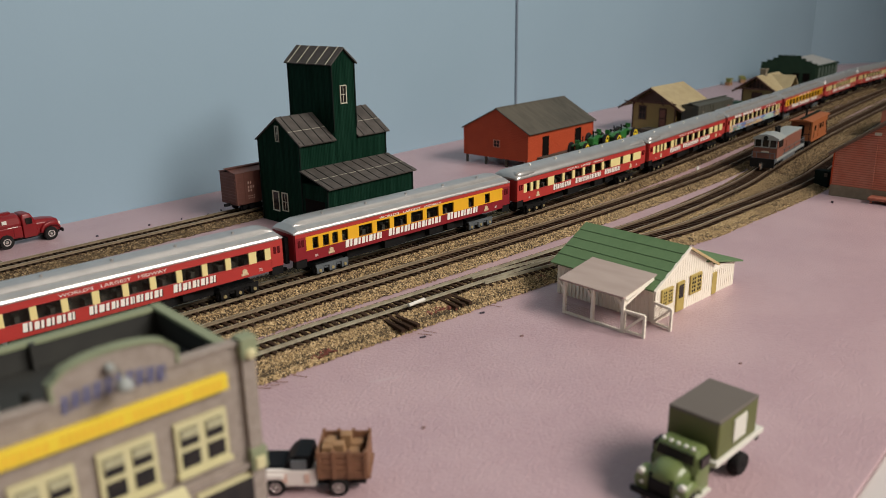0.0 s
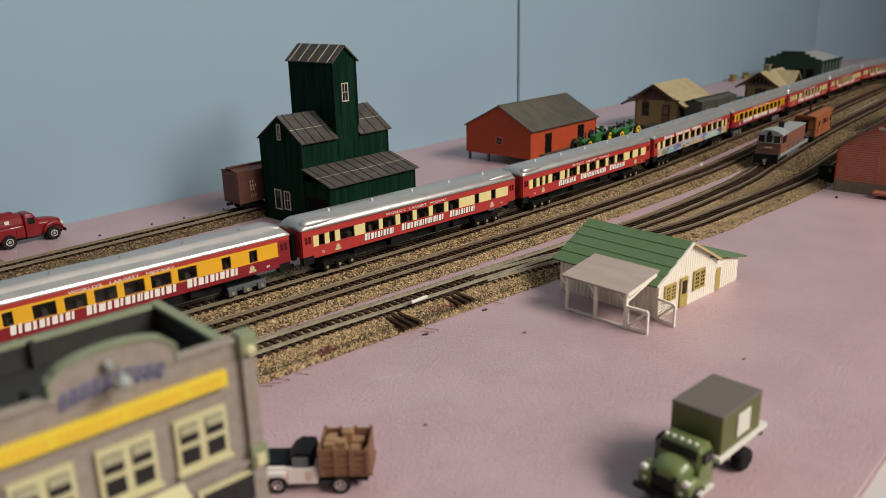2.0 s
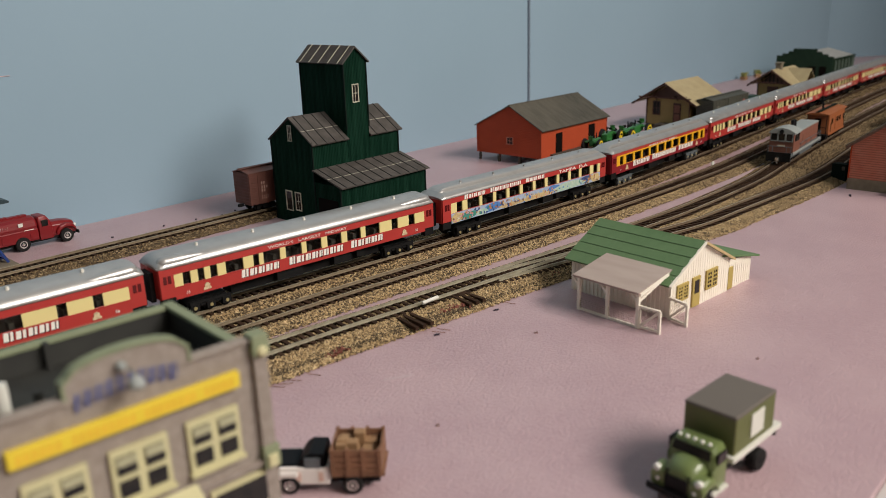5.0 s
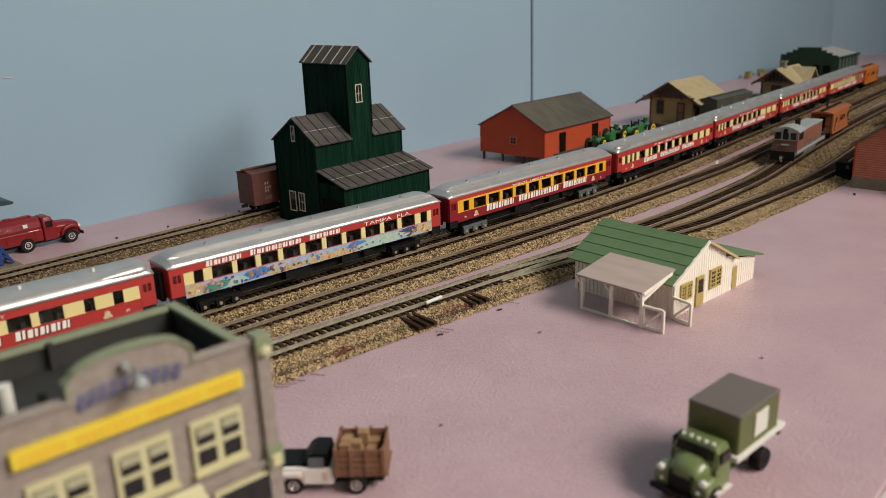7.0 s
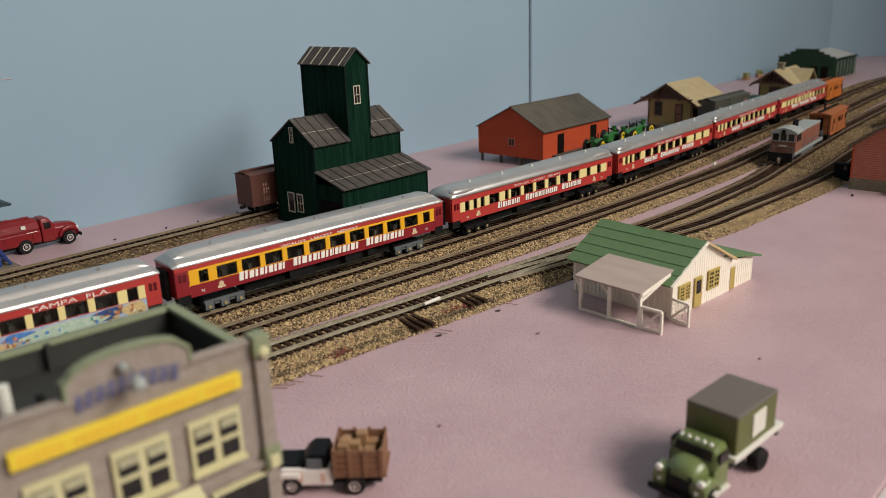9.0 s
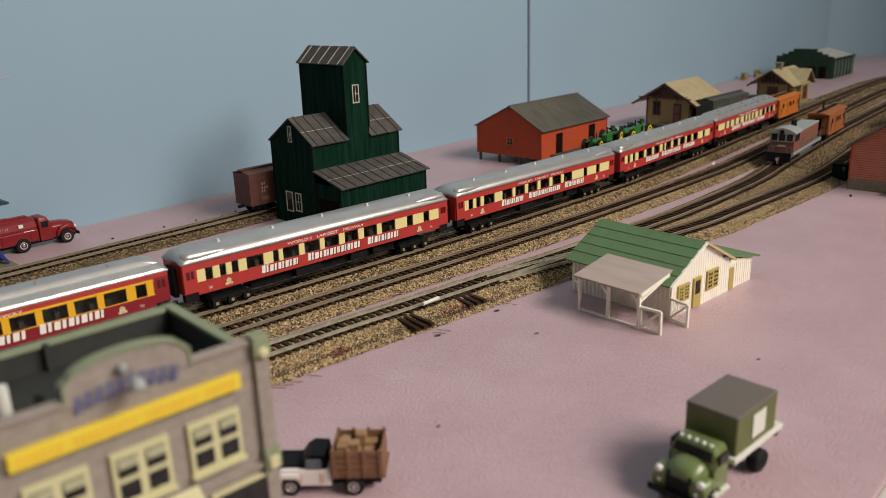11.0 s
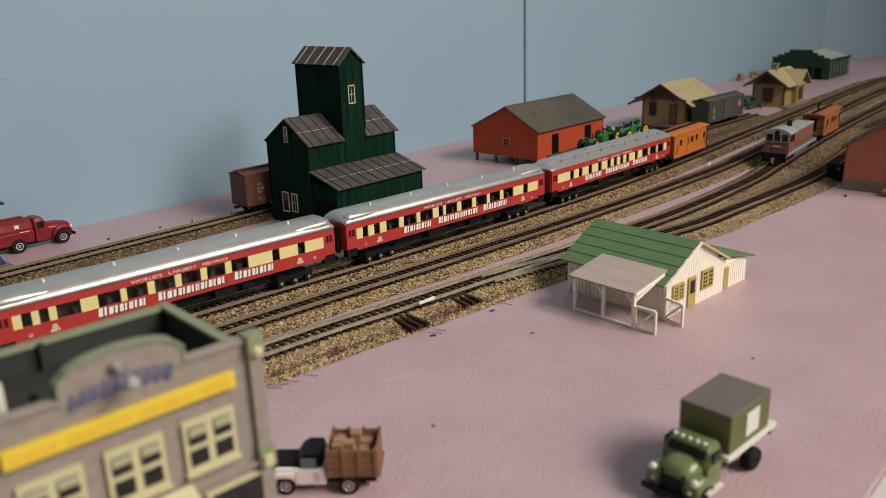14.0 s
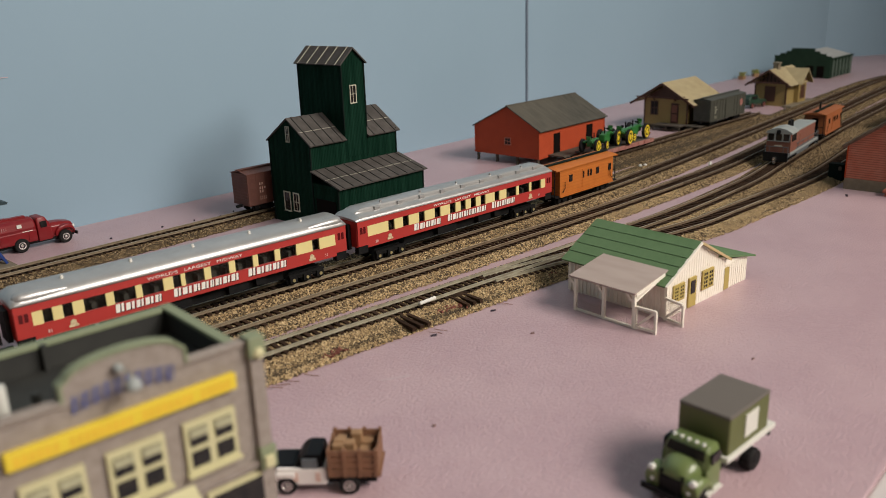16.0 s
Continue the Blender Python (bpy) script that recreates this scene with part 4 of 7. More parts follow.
# ---- buildings ----
def sash(parent, axis, at, u0, u1, z0, z1, frame_mat, bar=0.0006, out=-1, cross=True, name="window"):
    """A framed window on a wall: axis 'x' for a wall of constant x, 'y' of constant y; out is the way it faces."""
    def bx(a0, a1, b0, b1, d0, d1):
        lo, hi = sorted((at + out * d0, at + out * d1))
        return (lo, hi, a0, a1, b0, b1) if axis == "x" else (a0, a1, lo, hi, b0, b1)
    win = part(name, boxes(bx(u0, u1, z0, z1, -0.0004, 0.00012)), "pane", parent)
    spec = [bx(u0 - bar, u1 + bar, z1, z1 + bar, -0.0003, 0.0005), bx(u0 - bar, u1 + bar, z0 - bar, z0, -0.0003, 0.0007), bx(u0 - bar, u0, z0, z1, -0.0003, 0.0005), bx(u1, u1 + bar, z0, z1, -0.0003, 0.0005)]
    if cross:
        um, zm = (u0 + u1) / 2, (z0 + z1) / 2
        spec += [bx(um - bar * 0.25, um + bar * 0.25, z0, z1, 0, 0.0003), bx(u0, u1, zm - bar * 0.3, zm + bar * 0.3, 0, 0.00035)]
    part("frame", boxes(*spec), frame_mat, win)
    return win


def seamed_roof(parent, quad, thick, seams, mat="tar_roof", name="roof", cross=True, seam_w=0.00045):
    """A pitched slab: quad runs eave start, eave end, ridge end, ridge start; dark seams run up it."""
    slab_part = part(name, sheet(bmesh.new(), quad, thick), mat, parent)
    q = [Vector(c) for c in quad]
    n = (q[1] - q[0]).cross(q[3] - q[0]).normalized()
    n = -n if n.z < 0 else n
    bm = bmesh.new()
    for k in range(seams):
        u = (k + 0.5) / seams
        beam(bm, q[0].lerp(q[1], u) + n * 0.00015, q[3].lerp(q[2], u) + n * 0.00015, seam_w)
    part("seam", bm, "seam", slab_part, "dark raised roof seams")
    if cross:
        bm = bmesh.new()
        beam(bm, q[0].lerp(q[3], 0.48) + n * 0.00002, q[1].lerp(q[2], 0.48) + n * 0.00002, 0.0002)
        part("lap_line", bm, "pale_trim", slab_part)
    return slab_part


def grain_elevator():
    g = thing("grain_elevator", pose(0, 0, 0), "tall dark green wooden grain elevator with grey seamed roofs", "building")
    x0, x1, y0, y1, ye, yr, zr = 0.2975, 0.3690, 0.3820, 0.4225, 0.0530, 0.4022, 0.0668
    bm = prism(bmesh.new(), [(y0, 0), (y1, 0), (y1, ye), (yr, zr - 0.0006), (y0, ye)], x0, x1, "x")
    part("wall", bm, "elev_green", g)
    tx0, tx1, ty0, ty1 = 0.3254, 0.3437, 0.3817, 0.4235
    bm = prism(bmesh.new(), [(tx0, 0.04), (tx1, 0.04), (tx1, 0.0980), ((tx0 + tx1) / 2, 0.1060), (tx0, 0.0980)], ty0, ty1, "y")
    part("tower", bm, "elev_green", g)
    bm = boxes((0.2975, 0.3690, 0.3583, 0.3815, 0, 0.0290))
    part("lean_to", bm, "elev_green", g)
    t = 0.0008
    o = 0.0022
    k = (zr - ye) / (yr - y0)
    for a, b, n in ((x0 - 0.001, tx0, 4), (tx1, x1 + 0.0025, 3)):
        seamed_roof(g, [(a, y0 - o, ye - o * k), (b, y0 - o, ye - o * k), (b, yr, zr), (a, yr, zr)], t, n)
    seamed_roof(g, [(x0 - 0.001, y1 + o, ye - o * k), (x1 + 0.0025, y1 + o, ye - o * k), (x1 + 0.0025, yr, zr), (x0 - 0.001, yr, zr)], t, 8)
    xm = (tx0 + tx1) / 2
    zt, ze = 0.1068, 0.0968
    for sx in (-1, 1):
        xe = xm + sx * ((tx1 - tx0) / 2 + 0.0020)
        r = seamed_roof(g, [(xe, ty0 - 0.0016, ze), (xe, ty1 + 0.0016, ze), (xm, ty1 + 0.0016, zt), (xm, ty0 - 0.0016, zt)], t, 5, cross=False, seam_w=0.00028)
        r.children[0].data.materials[0] = MAT["pale_trim"]
    seamed_roof(g, [(x0 - 0.001, 0.3557, 0.0286), (x1 + 0.002, 0.3557, 0.0286), (x1 + 0.002, 0.3822, 0.0366), (x0 - 0.001, 0.3822, 0.0366)], t, 10)
    for x, y, a, b in ((tx0, ty0, 0.057, 0.098), (tx1, ty0, 0.057, 0.098), (tx0, ty1, 0.05, 0.098), (x0, y0, 0, 0.053), (x1, y0, 0.03, 0.053), (x0, y1, 0, 0.053), (x0, 0.3583, 0, 0.029), (x1, 0.3583, 0, 0.029)):
        bm = bmesh.new()
        beam(bm, (x, y, a), (x, y, b), 0.0009)
        part("corner_board", bm, "elev_trim", g)
    sash(g, "x", x0, 0.4014, 0.4040, 0.0524, 0.0612, "pale_trim", 0.0005)
    sash(g, "x", x0, 0.4055, 0.4110, 0.0082, 0.0198, "pale_trim", 0.0006, cross=False)
    sash(g, "x", x0, 0.3968, 0.4016, 0.0092, 0.0198, "pale_trim", 0.0006)
    sash(g, "y", ty0, 0.3318, 0.3360, 0.0734, 0.0835, "pale_trim", 0.0006)
    part("doorway", boxes((x0 - 0.0003, x0 + 0.0004, 0.3610, 0.3790, 0.0, 0.0200)), "dark_open", g, "flat near-black panel for the shaded drive-through doorway")
    return g


grain_elevator()


def red_shed():
    s = thing("freight_shed", pose(0, 0, 0.00365) @ Matrix.Scale(0.973, 4), "red wooden freight shed on short stilts with mossy grey roof", "building")
    x0, x1, y0, y1, zb, ze = 0.5350, 0.6345, 0.3860, 0.4540, 0.0030, 0.0272
    ym, zt = 0.4188, 0.0445
    part("wall", prism(bmesh.new(), [(y0, zb), (y1, zb), (y1, ze), (ym, zt), (y0, ze)], x0, x1, "x"), "shed_red", s)
    for ya in (y0 - 0.0025, y1 + 0.0025):
        part("roof", sheet(bmesh.new(), [(x0 - 0.0012, ya, ze - 0.0010), (x1 + 0.0022, ya, ze - 0.0010), (x1 + 0.0022, ym, zt + 0.0007), (x0 - 0.0012, ym, zt + 0.0007)], 0.0008), "shed_roof", s)
    part("ridge_cap", boxes((x0 - 0.0012, x1 + 0.0022, ym - 0.0008, ym + 0.0008, zt + 0.0002, zt + 0.0010)), "shed_roof", s)
    for y in (y0 + 0.002, y0 + 0.023, y0 + 0.045, y1 - 0.002):
        for x in (x0 + 0.0015, (x0 + x1) / 2, x1 - 0.0015):
            part("stilt", boxes((x - 0.0009, x + 0.0009, y - 0.0009, y + 0.0009, -0.00375, zb + 0.0002)), "grey_wood", s)
    sash(s, "x", x0, 0.4155, 0.4212, 0.0128, 0.0180, "siding_red", 0.0007)
    for a, b, z0, z1 in ((0.5556, 0.5650, 0.0052, 0.0216), (0.6052, 0.6150, 0.0060, 0.0225)):
        part("doorway", boxes((a, b, y0 - 0.0003, y0 + 0.001, z0, z1)), "dark_open", s, "flat near-black panel for a shaded doorway")
    for x, y in ((x0, y0), (x0, y1), (x1, y0)):
        bm = bmesh.new()
        beam(bm, (x, y, zb), (x, y, ze), 0.0009)
        part("corner_board", bm, "shed_red", s)
    part("platform", boxes((0.548, 0.602, 0.3700, 0.3858, 0.0042, 0.0052), (0.552, 0.554, 0.3712, 0.3732, -0.00375, 0.0043), (0.596, 0.598, 0.3712, 0.3732, -0.00375, 0.0043)), "grey_wood", s, "weathered grey loading platform")
    return s


red_shed()


def station():
    s = thing("station", pose(0, 0, 0), "ochre wooden station with broad tan gabled roof and dock", "building")
    x0, x1, y0, y1, ze = 0.7440, 0.8010, 0.3600, 0.4060, 0.0290
    ym, zt = 0.3845, 0.0455
    part("wall", prism(bmesh.new(), [(y0, 0.0035), (y1, 0.0035), (y1, ze), (ym, zt - 0.002), (y0, ze)], x0, x1, "x"), "ochre", s)
    part("base", boxes((x0 + 0.001, x1 - 0.001, y0 + 0.001, y1 - 0.001, 0, 0.0036)), "grey_wood", s)
    for ya, zz in ((0.3500, 0.0258), (0.4190, 0.0252)):
        part("roof", sheet(bmesh.new(), [(0.7370, ya, zz), (0.8085, ya, zz), (0.8085, ym, zt + 0.0006), (0.7370, ym, zt + 0.0006)], 0.0010), "tan_roof", s)
        bm = bmesh.new()
        beam(bm, (0.7372, ya, zz - 0.0012), (0.7372, ym, zt - 0.0006), 0.0019)
        part("barge_board", bm, "brown_trim", s)
    # Brown panel paints the shadow under the gable's eaves.
    part("gable_panel", prism(bmesh.new(), [(y0 + 0.0010, ze + 0.0006), (y1 - 0.0010, ze + 0.0006), (ym, zt - 0.0035)], x0 - 0.0008, x0 + 0.0008, "x"), "brown_trim", s, "dark gable panel, its colour standing in for shadow")
    part("tie_beam", boxes((0.7366, 0.7376, y0 - 0.004, y1 + 0.006, ze + 0.0016, ze + 0.0028)), "brown_trim", s)
    sash(s, "x", x0, 0.3920, 0.3985, 0.0140, 0.0262, "brown_trim", 0.0009)
    d = part("door_leaf", boxes((x0 - 0.0005, x0 + 0.0004, 0.3690, 0.3770, 0.0060, 0.0258)), "brown_trim", s, "dark brown panelled door")
    part("panel", boxes((x0 - 0.0008, x0 - 0.0004, 0.3702, 0.3758, 0.0080, 0.0150), (x0 - 0.0008, x0 - 0.0004, 0.3702, 0.3758, 0.0165, 0.0240)), "engine_brown", d)
    for y in (y0, y1):
        bm = bmesh.new()
        beam(bm, (x0, y, 0.0035), (x0, y, ze), 0.0012)
        part("corner_board", bm, "brown_trim", s)
    for y in (0.3615, 0.3730, 0.3955, 0.4045):
        bm = bmesh.new()
        beam(bm, (x0, y, 0.0280), (x0 - 0.006, y, 0.0335), 0.0008)
        part("bracket", bm, "brown_trim", s)
    for a in (0.762, 0.782):
        part("freight_door", boxes((a, a + 0.013, y0 - 0.0004, y0 + 0.0003, 0.0055, 0.0230)), "brown_trim", s)
    dock = part("dock", boxes((0.7365, 0.7660, 0.3430, 0.3598, 0.0050, 0.0060), (0.7300, 0.7440, 0.3600, 0.3900, 0.0050, 0.0060)), "grey_wood", s, "weathered plank loading dock")
    bm = bmesh.new()
    for x, y in ((0.7375, 0.344), (0.7375, 0.352), (0.7650, 0.344), (0.7305, 0.3610), (0.7305, 0.3750), (0.7305, 0.3890)):
        beam(bm, (x, y, 0), (x, y, 0.0051), 0.0012)
    beam(bm, (0.7305, 0.3610, 0.0048), (0.7305, 0.3750, 0.0004), 0.0008)
    beam(bm, (0.7305, 0.3750, 0.0004), (0.7305, 0.3890, 0.0048), 0.0008)
    beam(bm, (0.7375, 0.344, 0.0006), (0.7650, 0.344, 0.0048), 0.0008)
    part("post", bm, "grey_wood", dock)
    return s


station()


def depot():
    s = thing("depot", pose(0, 0, 0), "small ochre depot with tan cross-gabled roof and chimney", "building")
    x0, x1, y0, y1, ze = 0.9520, 1.0080, 0.3420, 0.3775, 0.0262
    ym, zt = 0.3605, 0.0410
    part("wall", prism(bmesh.new(), [(y0, 0), (y1, 0), (y1, ze), (ym, zt - 0.002), (y0, ze)], x0, x1, "x"), "ochre", s)
    part("gable_panel", prism(bmesh.new(), [(y0 + 0.001, ze - 0.001), (y1 - 0.001, ze - 0.001), (ym, zt - 0.0035)], x0 - 0.0008, x0 + 0.001, "x"), "brown_trim", s)
    for ya in (0.3350, 0.3870):
        part("roof", sheet(bmesh.new(), [(0.9440, ya, 0.0240), (1.0150, ya, 0.0240), (1.0150, ym, zt + 0.0006), (0.9440, ym, zt + 0.0006)], 0.0010), "tan_roof", s)
        bm = bmesh.new()
        beam(bm, (0.9442, ya, 0.0230), (0.9442, ym, zt - 0.0005), 0.0021)
        part("barge_board", bm, "brown_trim", s)
    xm = 0.9880
    part("bay", prism(bmesh.new(), [(xm - 0.012, 0), (xm + 0.012, 0), (xm + 0.012, 0.0262), (xm, 0.0385), (xm - 0.012, 0.0262)], 0.3365, 0.3430, "y"), "ochre", s)
    part("bay_gable", prism(bmesh.new(), [(xm - 0.011, 0.0262), (xm + 0.011, 0.0262), (xm, 0.0375)], 0.3358, 0.3366, "y"), "brown_trim", s)
    for e in (-1, 1):
        part("bay_roof", sheet(bmesh.new(), [(xm + e * 0.018, 0.3310, 0.0238), (xm + e * 0.018, 0.3600, 0.0238), (xm, 0.3600, 0.0408), (xm, 0.3310, 0.0408)], 0.0010), "tan_roof", s)
    part("tie_beam", boxes((0.9434, 0.9450, y0 - 0.004, y1 + 0.006, ze - 0.0002, ze + 0.0014)), "brown_trim", s)
    for y in np.arange(y0 + 0.004, y1 - 0.002, 0.0045):
        part("gable_post", boxes((x0 - 0.0013, x0 - 0.0006, y - 0.0004, y + 0.0004, ze, ze + 0.0135 * (1 - abs(y - ym) / (ym - y0)))), "elev_trim", s)
    for y in (y0, y1):
        part("corner_board", boxes((x0 - 0.0006, x0 + 0.0008, y - 0.0008, y + 0.0008, 0, ze)), "brown_trim", s)
    part("door_leaf", boxes((x0 - 0.0005, x0 + 0.0004, 0.3540, 0.3665, 0.0050, 0.0222)), "brown_trim", s, "dark brown double door")
    part("bay_window", boxes((xm - 0.0065, xm + 0.0065, 0.3360, 0.3368, 0.0060, 0.0215)), "brown_trim", s, "dark bay window")
    part("chimney", boxes((0.9650, 0.9720, 0.3580, 0.3640, 0.037, 0.0480), (0.9642, 0.9728, 0.3572, 0.3648, 0.0465, 0.0482)), "concrete", s)
    part("platform", boxes((0.9400, 1.0200, 0.3300, 0.3410, 0, 0.0022)), "concrete", s, "pale concrete platform edge")
    return s


depot()


def factory():
    s = thing("factory", pose(0, 0, 0), "dark green workshop with stepped false front and pale roof", "building")
    x0, x1, y0, y1 = 1.2630, 1.3640, 0.3945, 0.4760
    ym = (y0 + y1) / 2
    o = [(y0, 0), (y1, 0), (y1, 0.0318), (y1 - 0.008, 0.0318), (y1 - 0.008, 0.0350), (y1 - 0.017, 0.0350), (y1 - 0.017, 0.0385), (y1 - 0.024, 0.0385), (y1 - 0.024, 0.0425),
         (y0 + 0.024, 0.0425), (y0 + 0.024, 0.0385), (y0 + 0.017, 0.0385), (y0 + 0.017, 0.0350), (y0 + 0.008, 0.0350), (y0 + 0.008, 0.0318), (y0, 0.0318)]
    part("false_front", prism(bmesh.new(), o, x0, x0 + 0.003, "x"), "factory_green", s)
    part("wall", prism(bmesh.new(), [(y0 + 0.001, 0), (y1 - 0.001, 0), (y1 - 0.001, 0.0270), (ym, 0.0365), (y0 + 0.001, 0.0270)], x0 + 0.003, x1, "x"), "factory_side", s)
    part("cornice", boxes((x0 + 0.003, x1, y0 - 0.0005, y0 + 0.002, 0.0258, 0.0288)), "factory_green", s)
    for i in range(6):
        a = x0 + 0.010 + i * 0.0150
        part("side_window", boxes((a, a + 0.0100, y0 + 0.0003, y0 + 0.0014, 0.0060, 0.0240)), "factory_side", s)
        part("pilaster", boxes((a - 0.004, a - 0.001, y0 - 0.0004, y0 + 0.0014, 0, 0.0262)), "factory_green", s)
    for ya in (y0 + 0.001, y1 - 0.001):
        part("roof", sheet(bmesh.new(), [(x0 + 0.003, ya, 0.0278), (x1 + 0.001, ya, 0.0278), (x1 + 0.001, ym, 0.0378), (x0 + 0.003, ym, 0.0378)], 0.0008), "pale_roof", s)
    for a in (0.4030, 0.4180):
        part("doorway", boxes((x0 - 0.0004, x0 + 0.0006, a, a + 0.0100, 0, 0.0175)), "dark_open", s)
    return s


factory()


def warehouse():
    s = thing("warehouse", pose(0, 0, 0), "brown-red clapboard warehouse on a grey concrete foundation", "building")
    x0, x1, y1, y0 = 0.5815, 0.6900, 0.1635, 0.0850
    ym, zt, ze = 0.1242, 0.0600, 0.0305
    part("foundation", boxes((x0 - 0.0004, x1, y0, y1 + 0.0004, 0, 0.0076)), "concrete", s)
    part("wall", prism(bmesh.new(), [(y0, 0.0076), (y1, 0.0076), (y1, ze), (ym, zt - 0.002), (y0, ze)], x0, x1, "x"), "siding_red", s)
    for ya in (y0 - 0.0035, y1 + 0.0035):
        part("roof", sheet(bmesh.new(), [(x0 - 0.0022, ya, ze - 0.0018), (x1 + 0.002, ya, ze - 0.0018), (x1 + 0.002, ym, zt + 0.0004), (x0 - 0.0022, ym, zt + 0.0004)], 0.0013), "warehouse_roof", s)
        bm = bmesh.new()
        rnd = random.Random(5)
        for k in range(46):
            u = (k + 0.5) / 46
            p = Vector((x0 - 0.0020, ya, ze - 0.0012)).lerp(Vector((x0 - 0.0020, ym, zt + 0.0010)), u)
            add_box(bm, p.x - 0.0008, p.x + 0.0012, p.y - 0.0005, p.y + 0.0005, p.z - 0.0004 * rnd.random(), p.z + 0.0004 + 0.0004 * rnd.random())
        part("shingle_edge", bm, "concrete", s, "ragged pale shingle edging")
    for y in (y0, y1):
        bm = bmesh.new()
        beam(bm, (x0, y, 0.0076), (x0, y, ze), 0.0009)
        part("corner_board", bm, "shed_red", s)
    bm = tube(bmesh.new(), (x0 - 0.0008, 0.1372, 0.0090), (x0 - 0.0008, 0.1379, 0.0460), 0.00035, 6)
    part("downspout", bm, "siding_red", s)
    part("lamp_bracket", boxes((x0 - 0.0016, x0, 0.1360, 0.1400, 0.0440, 0.0458)), "pale_trim", s)
    part("loading_dock", boxes((x0 - 0.0090, x0 - 0.0004, 0.1080, 0.1370, 0.0024, 0.0042), (x0 - 0.0080, x0 - 0.0066, 0.1345, 0.1358, 0, 0.0025), (x0 - 0.0080, x0 - 0.0066, 0.1090, 0.1103, 0, 0.0025)), "siding_red", s, "brown plank loading dock")
    return s


warehouse()


def second_warehouse():
    s = thing("warehouse", pose(0, 0, 0), "distant brown-red shed with grey roof beyond the yard", "building")
    x0, x1, y0, y1, ze, zt = 0.835, 0.93, 0.120, 0.198, 0.0275, 0.048
    ym = 0.159
    part("wall", prism(bmesh.new(), [(y0, 0), (y1, 0), (y1, ze), (ym, zt - 0.001), (y0, ze)], x0, x1, "x"), "siding_red", s)
    for ya in (y0 - 0.003, y1 + 0.003):
        part("roof", sheet(bmesh.new(), [(x0 - 0.002, ya, ze - 0.0015), (x1 + 0.002, ya, ze - 0.0015), (x1 + 0.002, ym, zt + 0.0004), (x0 - 0.002, ym, zt + 0.0004)], 0.0011), "warehouse_roof", s)
    return s


second_warehouse()


def warehouse_posts():
    s = thing("bumper_stop", pose(0.606, 0.1760, 0, 0, 0, -3), "dark posts and near-black blocks for the shade beside the warehouse", "timber stack")
    # Posts made as near-black blocks that also stand in for the shadow here.
    for a, b in ((-0.006, 0.0), (0.003, 0.0015)):
        part("timber", boxes((a, a + 0.005, -0.0055 + b, 0.004 + b, 0, 0.0125 - b)), "elev_trim", s)
    part("cross_timber", boxes((-0.007, 0.009, -0.0048, -0.003, 0.0085, 0.0110)), "grey_wood", s)
    return s


warehouse_posts()


